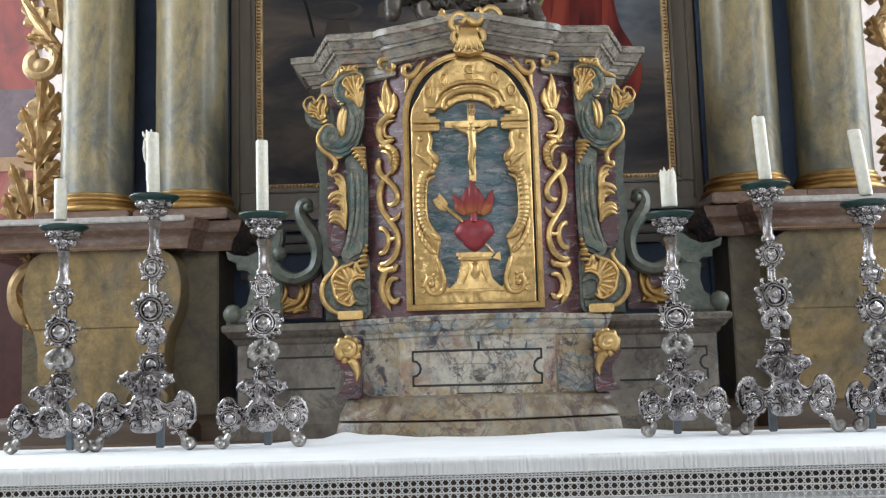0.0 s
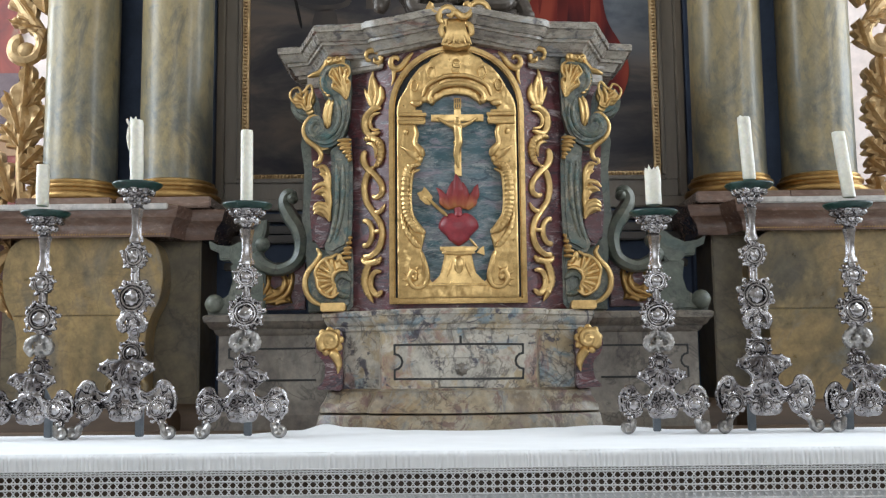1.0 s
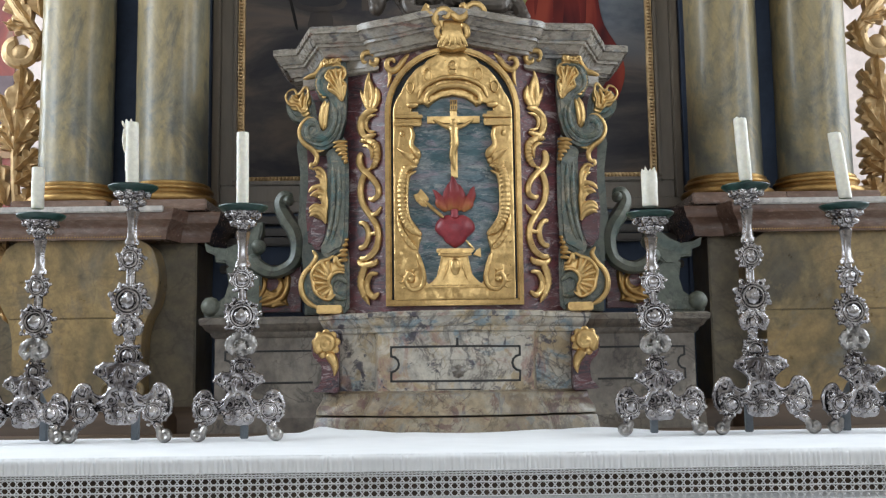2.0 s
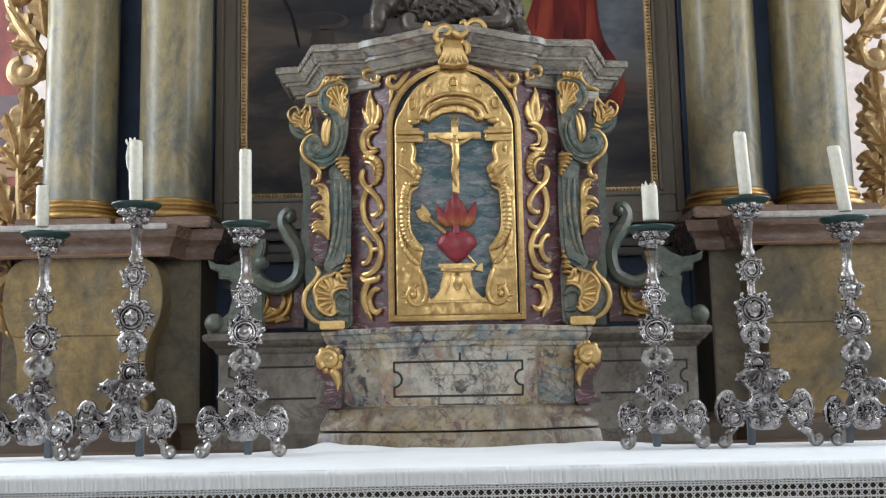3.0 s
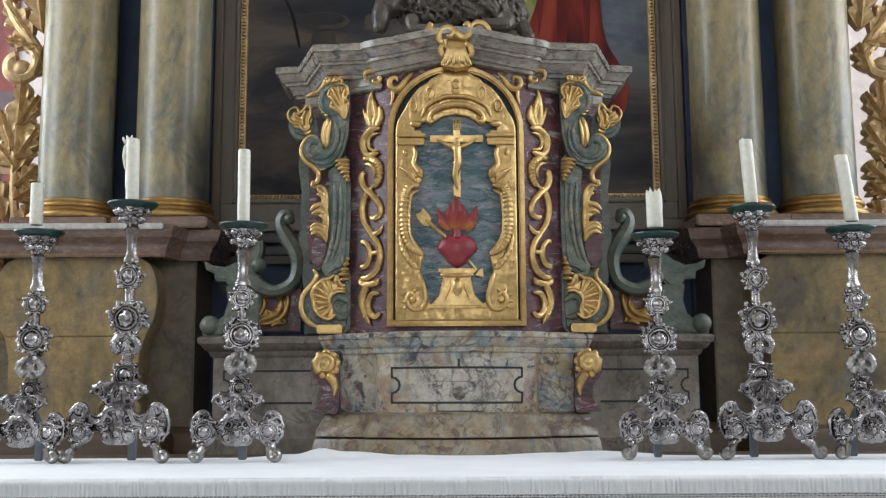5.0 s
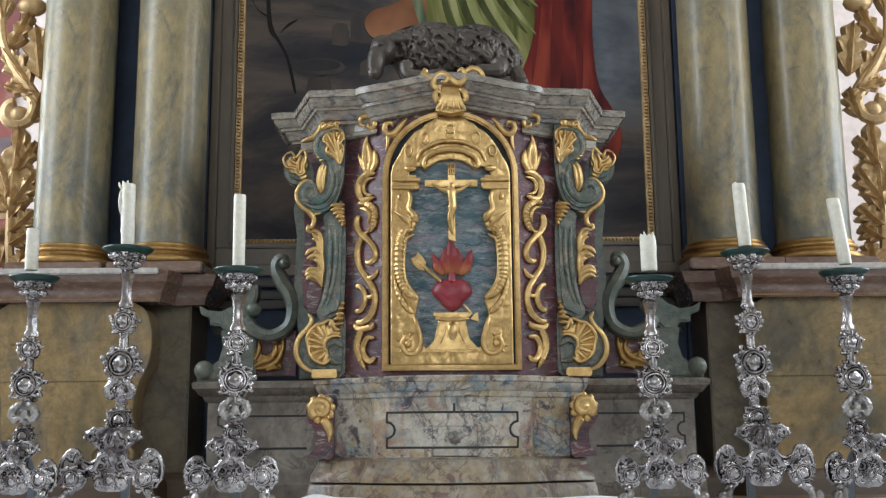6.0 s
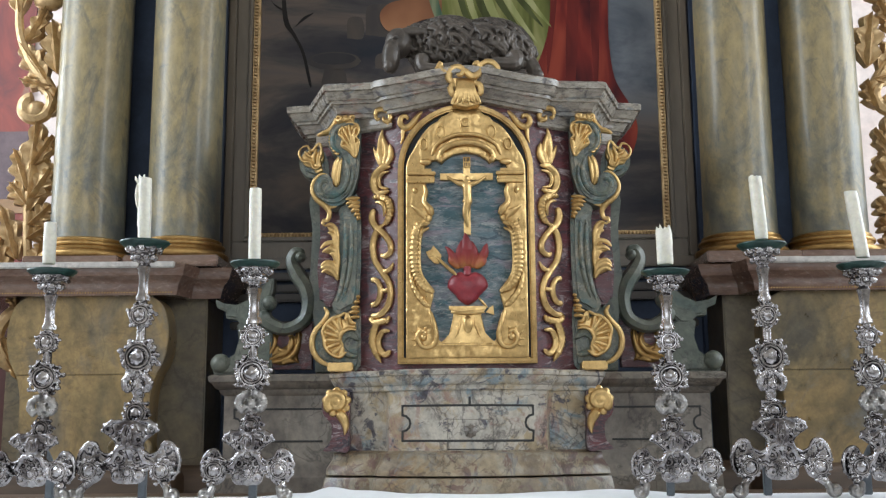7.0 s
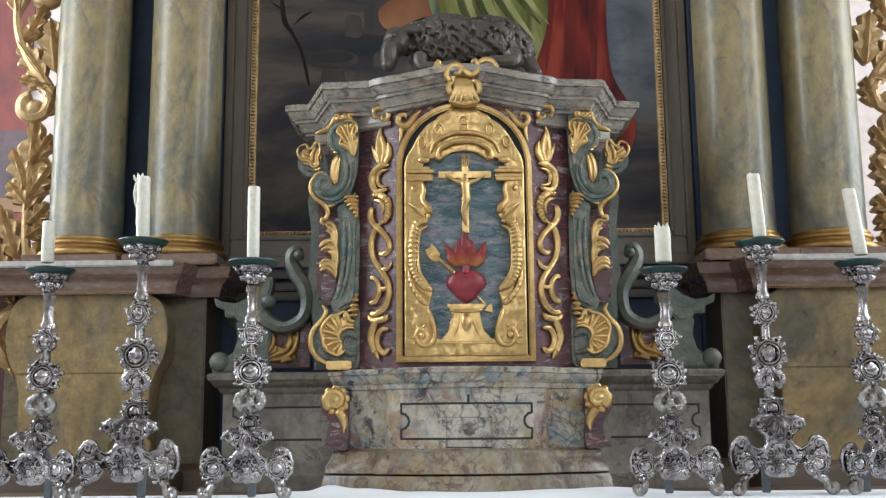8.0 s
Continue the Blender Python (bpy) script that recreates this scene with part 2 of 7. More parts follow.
def marble(name, cols, vein, scale=6.0, rough=0.3, veins=0.5, stretch=(1, 1, 1), coat=0.0, turn=(0, 0.5, 0), patch=None, spots=None, tints=(), spread=0.44):
    m, nt, p = node_material(name)
    v = coords(nt, stretch, turn)
    big = noise_tex(nt, v, scale, 6, 0.6, 0.8)
    k = len(cols)
    c = ramp(nt, [(0.5 - spread / 2 + spread * i / (k - 1), cols[i]) for i in range(k)])
    nt.links.new(big, c.inputs[0])
    col = c.outputs[0]
    if patch:
        n2 = noise_tex(nt, v, scale * 0.55, 5, 0.65, 1.6)
        r2 = ramp(nt, [(0.55, (0, 0, 0)), (0.66, (0.8, 0.8, 0.8))])
        nt.links.new(n2, r2.inputs[0])
        col = mixed(nt, r2.outputs[0], col, patch)
    if spots:
        n3 = noise_tex(nt, v, scale * 3.2, 6, 0.75, 1.0)
        n4 = noise_tex(nt, v, scale * 0.8, 3, 0.5, 0.5)
        m3 = nt.nodes.new("ShaderNodeMath")
        m3.operation = 'MULTIPLY'
        nt.links.new(n3, m3.inputs[0])
        nt.links.new(n4, m3.inputs[1])
        r3 = ramp(nt, [(0.285, (0, 0, 0)), (0.345, (0.85, 0.85, 0.85))])
        nt.links.new(m3.outputs[0], r3.inputs[0])
        col = mixed(nt, r3.outputs[0], col, spots)
    for i, (tc, ts, lo, hi, full) in enumerate(tints):
        sh = nt.nodes.new("ShaderNodeVectorMath")
        sh.inputs[1].default_value = (3.7 * (i + 1), 1.3 * i, 5.1 * (i + 1))
        nt.links.new(v, sh.inputs[0])
        nn = noise_tex(nt, sh.outputs[0], ts, 6, 0.66, 1.3)
        rt = ramp(nt, [(lo, (0, 0, 0)), (hi, (full,) * 3)])
        nt.links.new(nn, rt.inputs[0])
        col = mixed(nt, rt.outputs[0], col, tc)
    vn = noise_tex(nt, v, scale * 0.8, 7, 0.62, 0.9)
    rv = ramp(nt, [(0.482, (0, 0, 0)), (0.5, (veins,) * 3), (0.518, (0, 0, 0))])
    nt.links.new(vn, rv.inputs[0])
    col = mixed(nt, rv.outputs[0], col, vein)
    warp = add(nt, "ShaderNodeTexNoise", Scale=scale * 1.6, Detail=4, Roughness=0.6)
    nt.links.new(v, warp.inputs["Vector"])
    wv = nt.nodes.new("ShaderNodeVectorMath")
    wv.operation = 'MULTIPLY_ADD'
    wv.inputs[1].default_value = (0.22, 0.22, 0.22)
    nt.links.new(warp.outputs[1], wv.inputs[0])
    nt.links.new(v, wv.inputs[2])
    vo = nt.nodes.new("ShaderNodeTexVoronoi")
    vo.feature = 'DISTANCE_TO_EDGE'
    vo.inputs["Scale"].default_value = scale * 1.5
    nt.links.new(wv.outputs[0], vo.inputs["Vector"])
    rc = ramp(nt, [(0.0, (veins,) * 3), (0.022, (0, 0, 0))])
    nt.links.new(vo.outputs["Distance"], rc.inputs[0])
    rm = ramp(nt, [(0.46, (0, 0, 0)), (0.58, (1, 1, 1))])
    nt.links.new(big, rm.inputs[0])
    col = mixed(nt, mixed(nt, 1.0, rc.outputs[0], rm.outputs[0], 'MULTIPLY'), col, vein)
    fine = noise_tex(nt, v, scale * 9, 6, 0.7)
    rf = ramp(nt, [(0.3, (0.55, 0.55, 0.56)), (0.7, (1.22, 1.2, 1.15))])
    nt.links.new(fine, rf.inputs[0])
    col = mixed(nt, 0.8, col, rf.outputs[0], 'MULTIPLY')
    nt.links.new(col, p.inputs["Base Color"])
    rr = ramp(nt, [(0.3, (rough * 0.8,) * 3), (0.7, (min(1, rough * 1.35),) * 3)])
    nt.links.new(fine, rr.inputs[0])
    nt.links.new(rr.outputs[0], p.inputs["Roughness"])
    p.inputs["Coat Weight"].default_value = coat
    p.inputs["Coat Roughness"].default_value = 0.2
    relief(nt, p, fine, 0.25, 0.001)
    return m


def metal(name, bright, dark, rough=0.35, scale=60, metallic=1.0, bump=0.4, lo=0.35, hi=0.6):
    m, nt, p = node_material(name)
    v = coords(nt)
    n = noise_tex(nt, v, scale, 6, 0.65)
    big = noise_tex(nt, v, scale * 0.2, 4, 0.6)
    s = nt.nodes.new("ShaderNodeMath")
    s.operation = 'MULTIPLY_ADD'
    s.inputs[1].default_value, s.inputs[2].default_value = 0.5, 0.0
    nt.links.new(n, s.inputs[0])
    s2 = nt.nodes.new("ShaderNodeMath")
    s2.operation = 'MULTIPLY_ADD'
    s2.inputs[1].default_value = 0.5
    nt.links.new(big, s2.inputs[0])
    nt.links.new(s.outputs[0], s2.inputs[2])
    r = ramp(nt, [(lo, dark), (hi, bright)])
    nt.links.new(s2.outputs[0], r.inputs[0])
    nt.links.new(r.outputs[0], p.inputs["Base Color"])
    p.inputs["Metallic"].default_value = metallic
    rr = ramp(nt, [(0.3, (rough * 1.4,) * 3), (0.7, (rough * 0.8,) * 3)])
    nt.links.new(n, rr.inputs[0])
    nt.links.new(rr.outputs[0], p.inputs["Roughness"])
    relief(nt, p, n, bump, 0.0015)
    return m


def paint(name, a, b, scale=20, rough=0.6, bump=0.3, stretch=(1, 1, 1), lo=0.3, hi=0.7, sub=0.0, dist=0.002):
    m, nt, p = node_material(name)
    v = coords(nt, stretch)
    n = noise_tex(nt, v, scale, 6, 0.65, 0.4)
    r = ramp(nt, [(lo, a), (hi, b)])
    nt.links.new(n, r.inputs[0])
    f = noise_tex(nt, v, scale * 8, 4, 0.6)
    rf = ramp(nt, [(0.3, (0.8, 0.8, 0.8)), (0.7, (1.1, 1.1, 1.1))])
    nt.links.new(f, rf.inputs[0])
    nt.links.new(mixed(nt, 0.7, r.outputs[0], rf.outputs[0], 'MULTIPLY'), p.inputs["Base Color"])
    p.inputs["Roughness"].default_value = rough
    if sub:
        p.inputs["Subsurface Weight"].default_value = sub
        p.inputs["Subsurface Radius"].default_value = (0.02, 0.015, 0.008)
    relief(nt, p, n, bump, dist)
    return m


M_GOLD = metal("gold_leaf", (0.70, 0.475, 0.205), (0.42, 0.265, 0.105), 0.32, 75, 0.88, 0.45, 0.34, 0.58)
M_GOLD_DULL = metal("aged_gold_leaf", (0.50, 0.315, 0.12), (0.23, 0.125, 0.04), 0.38, 30, 0.85, 0.5)
M_SILVER = metal("silver", (0.54, 0.515, 0.515), (0.11, 0.098, 0.10), 0.20, 45, 1.0, 0.6, 0.40, 0.60)
M_GOLD_PALE = metal("pale_worn_gold", (0.62, 0.44, 0.235), (0.36, 0.23, 0.11), 0.44, 40, 0.65, 0.5)
M_SILVER_DARK = metal("tarnished_silver", (0.45, 0.43, 0.41), (0.10, 0.09, 0.09), 0.3, 60, 1.0, 0.6)
M_GREY = marble("grey_marbling", [(0.26, 0.245, 0.235), (0.42, 0.385, 0.335), (0.52, 0.475, 0.41), (0.40, 0.335, 0.26)], (0.06, 0.05, 0.05), 5, 0.3, 0.7,
                tints=[((0.19, 0.265, 0.31), 9, 0.54, 0.61, 0.85), ((0.40, 0.30, 0.17), 8, 0.53, 0.61, 0.8), ((0.30, 0.17, 0.15), 8, 0.56, 0.62, 0.7), ((0.57, 0.53, 0.46), 11, 0.54, 0.62, 0.7), ((0.07, 0.065, 0.09), 15, 0.56, 0.61, 0.9)])
M_CORNICE = marble("grey_pink_marbling", [(0.20, 0.18, 0.16), (0.31, 0.275, 0.235), (0.39, 0.35, 0.295), (0.26, 0.205, 0.17)], (0.07, 0.055, 0.05), 6, 0.26, 0.5, (0.7, 1, 1.6),
                   tints=[((0.22, 0.235, 0.25), 11, 0.55, 0.62, 0.75), ((0.31, 0.15, 0.12), 12, 0.57, 0.63, 0.75), ((0.44, 0.41, 0.37), 15, 0.56, 0.64, 0.65), ((0.10, 0.09, 0.10), 17, 0.57, 0.63, 0.8)])
M_WING = marble("brown_grey_marbling", [(0.08, 0.07, 0.06), (0.16, 0.135, 0.115), (0.25, 0.22, 0.185), (0.17, 0.12, 0.09)], (0.04, 0.035, 0.03), 5, 0.36, 0.6)
M_OCHRE = marble("ochre_marbling", [(0.12, 0.085, 0.06), (0.255, 0.195, 0.125), (0.34, 0.275, 0.19), (0.18, 0.105, 0.06)], (0.06, 0.045, 0.035), 6, 0.32, 0.6, turn=(0, 0.8, 0),
                 tints=[((0.33, 0.29, 0.225), 11, 0.50, 0.57, 0.85), ((0.15, 0.08, 0.07), 13, 0.54, 0.59, 0.8), ((0.22, 0.215, 0.20), 12, 0.55, 0.61, 0.8), ((0.34, 0.21, 0.09), 5, 0.57, 0.66, 0.6)])
M_PURPLE = marble("purple_marbling", [(0.05, 0.02, 0.028), (0.13, 0.045, 0.05), (0.10, 0.04, 0.05), (0.22, 0.13, 0.14)], (0.30, 0.25, 0.26), 16, 0.38, 0.35, (0.6, 1, 1.8),
                  tints=[((0.20, 0.045, 0.055), 17, 0.52, 0.60, 0.7), ((0.44, 0.37, 0.38), 18, 0.555, 0.62, 0.85), ((0.035, 0.03, 0.042), 20, 0.54, 0.60, 0.85)])
M_GREEN = marble("green_marbling", [(0.045, 0.065, 0.055), (0.11, 0.13, 0.105), (0.20, 0.205, 0.165), (0.11, 0.145, 0.13)], (0.03, 0.045, 0.045), 16, 0.34, 0.5,
                 tints=[((0.06, 0.135, 0.135), 18, 0.53, 0.60, 0.8), ((0.31, 0.28, 0.21), 20, 0.54, 0.61, 0.85), ((0.03, 0.042, 0.042), 26, 0.56, 0.62, 0.8), ((0.24, 0.27, 0.25), 24, 0.57, 0.63, 0.75)])
M_GREEN_DARK = marble("dark_green_marbling", [(0.055, 0.07, 0.06), (0.12, 0.135, 0.11), (0.17, 0.175, 0.145)], (0.03, 0.035, 0.03), 7, 0.36, 0.5,
                      tints=[((0.07, 0.10, 0.09), 6, 0.52, 0.62, 0.8), ((0.22, 0.22, 0.19), 8, 0.58, 0.66, 0.7)])
M_COLUMN = marble("column_marbling", [(0.085, 0.095, 0.095), (0.205, 0.185, 0.125), (0.33, 0.255, 0.125), (0.16, 0.15, 0.12)], (0.07, 0.08, 0.08), 3.4, 0.42, 0.22, (1, 1, 0.6), 0.22, spread=0.32,
                  tints=[((0.095, 0.11, 0.112), 3.5, 0.52, 0.66, 0.75), ((0.36, 0.275, 0.13), 3, 0.53, 0.66, 0.75), ((0.07, 0.08, 0.08), 7, 0.57, 0.66, 0.6)])
M_PEDESTAL = marble("olive_marbling", [(0.10, 0.085, 0.06), (0.22, 0.16, 0.075), (0.36, 0.245, 0.105), (0.18, 0.155, 0.12)], (0.07, 0.05, 0.035), 3.6, 0.32, 0.25, (1, 1, 0.9), 0.25, spread=0.36,
                    tints=[((0.21, 0.21, 0.20), 3, 0.55, 0.66, 0.75), ((0.105, 0.09, 0.06), 5, 0.54, 0.66, 0.6), ((0.38, 0.28, 0.13), 4, 0.56, 0.68, 0.6)])
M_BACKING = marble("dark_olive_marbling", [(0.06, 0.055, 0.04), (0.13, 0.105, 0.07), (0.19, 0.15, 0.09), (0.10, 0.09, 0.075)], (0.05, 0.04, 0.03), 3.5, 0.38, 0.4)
M_LEDGE = marble("red_brown_marbling", [(0.11, 0.06, 0.045), (0.20, 0.12, 0.09), (0.28, 0.20, 0.16)], (0.30, 0.24, 0.21), 7, 0.22, 0.3, (0.5, 1, 1.5), 0.4)
# pale colour paints the window reflection along the glossy ledge edge
M_LEDGE_GLINT = marble("pale_ledge_glint", [(0.42, 0.38, 0.36), (0.55, 0.52, 0.50), (0.62, 0.60, 0.58)], (0.3, 0.25, 0.22), 5, 0.2, 0.3, coat=0.5)
M_BLUE = marble("blue_sky_paint", [(0.05, 0.10, 0.135), (0.11, 0.18, 0.22), (0.20, 0.25, 0.28), (0.17, 0.17, 0.22)], (0.36, 0.38, 0.38), 14, 0.42, 0.5, (0.7, 1, 2.4), turn=(0, 0.7, 0),
                tints=[((0.05, 0.125, 0.155), 12, 0.51, 0.58, 0.85), ((0.31, 0.27, 0.33), 12, 0.54, 0.61, 0.8), ((0.36, 0.39, 0.40), 22, 0.57, 0.62, 0.85), ((0.04, 0.07, 0.10), 24, 0.57, 0.62, 0.8)])
M_NAVY = paint("dark_blue_recess", (0.026, 0.038, 0.066), (0.050, 0.074, 0.130), 6, 0.75, 0.1)
M_REVEAL = paint("dark_blue_reveal", (0.015, 0.022, 0.035), (0.03, 0.045, 0.06), 12, 0.5, 0.1)
M_LINE = paint("black_inlay", (0.016, 0.016, 0.016), (0.03, 0.028, 0.026), 30, 0.5, 0.1)
M_HEART = paint("crimson_paint", (0.20, 0.018, 0.03), (0.36, 0.05, 0.06), 25, 0.38, 0.3)
M_WAX = paint("candle_wax", (0.80, 0.76, 0.65), (0.84, 0.81, 0.71), 12, 0.38, 0.04, sub=0.15)
M_DISH = paint("green_enamel", (0.006, 0.03, 0.025), (0.015, 0.06, 0.05), 30, 0.35, 0.1)
M_WOOL = metal("dark_bronzed_wood", (0.115, 0.095, 0.08), (0.045, 0.036, 0.03), 0.36, 35, 0.25, 0.5)
M_WOOD = paint("brown_frame_paint", (0.10, 0.078, 0.055), (0.18, 0.14, 0.10), 9, 0.38, 0.2, (1, 1, 0.15))
M_WOODDARK = paint("dark_brown_paint", (0.025, 0.018, 0.014), (0.05, 0.036, 0.026), 9, 0.45, 0.2, (1, 1, 0.15))
M_PLASTER = paint("pinkish_white_plaster", (0.68, 0.55, 0.50), (0.78, 0.68, 0.64), 3, 0.85, 0.15)
M_WHITEWASH = paint("off_white_plaster", (0.62, 0.58, 0.52), (0.74, 0.71, 0.66), 2, 0.85, 0.15)
M_STONE = paint("grey_stone_floor", (0.22, 0.20, 0.18), (0.34, 0.31, 0.28), 4, 0.5, 0.2)
M_WOODBASE = paint("brown_stained_wood", (0.06, 0.036, 0.022), (0.13, 0.08, 0.048), 10, 0.5, 0.3, (0.2, 1, 1))
M_STEEL = paint("grey_iron_prop", (0.10, 0.12, 0.14), (0.2, 0.22, 0.24), 20, 0.45, 0.1)


def cloth_material(name, base, weave):
    m, nt, p = node_material(name)
    v = coords(nt)
    w = nt.nodes.new("ShaderNodeTexWave")
    w.inputs["Scale"].default_value = weave
    w.inputs["Distortion"].default_value = 1.5
    nt.links.new(v, w.inputs[0])
    n = noise_tex(nt, v, 9, 4, 0.5)
    r = ramp(nt, [(0.3, tuple(c * 0.93 for c in base)), (0.7, base)])
    nt.links.new(n, r.inputs[0])
    nt.links.new(r.outputs[0], p.inputs["Base Color"])
    p.inputs["Roughness"].default_value = 0.85
    p.inputs["Sheen Weight"].default_value = 0.2
    relief(nt, p, w.outputs[1], 0.15, 0.001)
    return m


M_CLOTH = cloth_material("white_linen", (0.87, 0.88, 0.90), 300)
M_LACE = cloth_material("white_lace_thread", (0.74, 0.74, 0.75), 700)


def flame_material():
    m, nt, p = node_material("flame_paint")
    tc = nt.nodes.new("ShaderNodeTexCoord")
    sp = nt.nodes.new("ShaderNodeSeparateXYZ")
    nt.links.new(tc.outputs["Generated"], sp.inputs[0])
    n = noise_tex(nt, coords(nt, (3, 1, 0.8)), 30, 3, 0.5)
    a = nt.nodes.new("ShaderNodeMath")
    a.operation = 'MULTIPLY_ADD'
    a.inputs[1].default_value = 0.35
    nt.links.new(n, a.inputs[0])
    nt.links.new(sp.outputs[2], a.inputs[2])
    r = ramp(nt, [(0.15, (0.44, 0.20, 0.05)), (0.36, (0.38, 0.095, 0.04)), (0.56, (0.26, 0.028, 0.028)), (1.0, (0.18, 0.016, 0.022))])
    nt.links.new(a.outputs[0], r.inputs[0])
    nt.links.new(r.outputs[0], p.inputs["Base Color"])
    p.inputs["Roughness"].default_value = 0.45
    return m


M_FLAME = flame_material()


def canvas_material():
    """Dark landscape: sombre ground below, dull blue-grey sky towards one side."""
    m, nt, p = node_material("old_oil_painting")
    v = coords(nt, (1, 1, 2.5))
    n = noise_tex(nt, v, 2.2, 7, 0.6, 0.6)
    r = ramp(nt, [(0.32, (0.024, 0.027, 0.036)), (0.44, (0.046, 0.042, 0.046)), (0.52, (0.072, 0.063, 0.062)), (0.59, (0.12, 0.095, 0.080)), (0.72, (0.080, 0.075, 0.082))])
    nt.links.new(n, r.inputs[0])
    tc = nt.nodes.new("ShaderNodeTexCoord")
    sp = nt.nodes.new("ShaderNodeSeparateXYZ")
    nt.links.new(tc.outputs["Object"], sp.inputs[0])
    mx = nt.nodes.new("ShaderNodeMapRange")
    mx.inputs[1].default_value, mx.inputs[2].default_value = 0.2, 0.45
    nt.links.new(sp.outputs[0], mx.inputs[0])
    mz = nt.nodes.new("ShaderNodeMapRange")
    mz.inputs[1].default_value, mz.inputs[2].default_value = 0.42, 0.6
    nt.links.new(sp.outputs[2], mz.inputs[0])
    mm = nt.nodes.new("ShaderNodeMath")
    mm.operation = 'MULTIPLY'
    nt.links.new(mx.outputs[0], mm.inputs[0])
    nt.links.new(mz.outputs[0], mm.inputs[1])
    s = ramp(nt, [(0.38, (0.055, 0.066, 0.085)), (0.6, (0.16, 0.17, 0.19))])
    nt.links.new(n, s.inputs[0])
    col = mixed(nt, mm.outputs[0], r.outputs[0], s.outputs[0])
    nt.links.new(col, p.inputs["Base Color"])
    p.inputs["Roughness"].default_value = 0.55
    p.inputs["Specular IOR Level"].default_value = 0.12
    relief(nt, p, noise_tex(nt, coords(nt), 90, 3, 0.5), 0.2, 0.001)
    return m


M_CANVAS = canvas_material()


def drapery(name, dark, mid, light, turn, scale):
    """Painted cloth with long brushed folds."""
    m, nt, p = node_material(name)
    f = noise_tex(nt, coords(nt, (scale, 1, 1.1), (0, turn, 0)), 3.0, 3, 0.45, 0.5)
    r = ramp(nt, [(0.33, dark), (0.5, mid), (0.68, light)])
    nt.links.new(f, r.inputs[0])
    nt.links.new(r.outputs[0], p.inputs["Base Color"])
    p.inputs["Roughness"].default_value = 0.5
    p.inputs["Specular IOR Level"].default_value = 0.15
    return m


M_RED = drapery("painted_red_drapery", (0.045, 0.006, 0.008), (0.15, 0.017, 0.013), (0.25, 0.042, 0.024), 0.15, 5)
M_OLIVE = drapery("painted_green_drapery", (0.045, 0.05, 0.012), (0.12, 0.13, 0.035), (0.24, 0.23, 0.09), 0.45, 7)
M_DARKPAINT = drapery("painted_dark_brown", (0.008, 0.007, 0.007), (0.012, 0.010, 0.010), (0.02, 0.016, 0.014), 0.0, 2)
M_TAN = drapery("painted_tan", (0.15, 0.055, 0.028), (0.29, 0.13, 0.065), (0.38, 0.20, 0.10), 0.0, 1)


def mural_material():
    m, nt, p = node_material("faded_red_mural")
    v = coords(nt, (2, 1, 1))
    n = noise_tex(nt, v, 3.2, 6, 0.6, 0.8)
    r = ramp(nt, [(0.32, (0.06, 0.035, 0.04)), (0.45, (0.17, 0.045, 0.04)), (0.6, (0.26, 0.06, 0.045)), (0.72, (0.24, 0.17, 0.12))])
    nt.links.new(n, r.inputs[0])
    nt.links.new(r.outputs[0], p.inputs["Base Color"])
    p.inputs["Roughness"].default_value = 0.7
    return m


M_MURAL = mural_material()

# ---- the choir round the altar ----
def wall_with_windows(name, s, material):
    """A side wall 0.25 m thick with its window openings cut through."""
    bm = bmesh.new()
    x0, x1 = (HALF, HALF + 0.25) if s > 0 else (-HALF - 0.25, -HALF)
    cut = sorted((wy - ww / 2, wy + ww / 2, wz - wh / 2, wz + wh / 2) for t, wy, wz, ww, wh, _ in WINDOWS if t == s)
    y = FRONT_Y
    for a, b, c, d in cut:
        box(bm, x0, x1, y, a, 0, HIGH)
        box(bm, x0, x1, a, b, 0, c)
        box(bm, x0, x1, a, b, d, HIGH)
        y = b
    box(bm, x0, x1, y, BACK_Y, 0, HIGH)
    return solid(name, bm, material, "plastered choir side wall with tall window openings", "wall", "structure")


bm = bmesh.new()
box(bm, -HALF - 0.25, HALF + 0.25, FRONT_Y - 0.25, BACK_Y + 0.25, -0.2, 0)
solid("floor", bm, M_STONE, "grey stone floor of the choir", "floor", "structure")
bm = bmesh.new()
box(bm, -HALF - 0.25, HALF + 0.25, FRONT_Y - 0.25, BACK_Y + 0.25, HIGH, HIGH + 0.2)
solid("ceiling", bm, M_WHITEWASH, "off-white plaster ceiling of the choir", "ceiling", "structure")
wall_with_windows("wall_west", -1, M_WHITEWASH)
wall_with_windows("wall_east", 1, M_WHITEWASH)
bm = bmesh.new()
box(bm, -HALF - 0.25, HALF + 0.25, BACK_Y, BACK_Y + 0.25, 0, HIGH)
solid("wall_north", bm, M_PLASTER, "pinkish white plaster wall behind the altarpiece", "wall", "structure")
bm = bmesh.new()
box(bm, -HALF, -1.6, FRONT_Y - 0.25, FRONT_Y, 0, HIGH)
box(bm, 1.6, HALF, FRONT_Y - 0.25, FRONT_Y, 0, HIGH)
box(bm, -1.6, 1.6, FRONT_Y - 0.25, FRONT_Y, 0, 1.7)
box(bm, -1.6, 1.6, FRONT_Y - 0.25, FRONT_Y, 5.1, HIGH)
solid("wall_south", bm, M_WHITEWASH, "plaster wall with one large window opening", "wall", "structure")
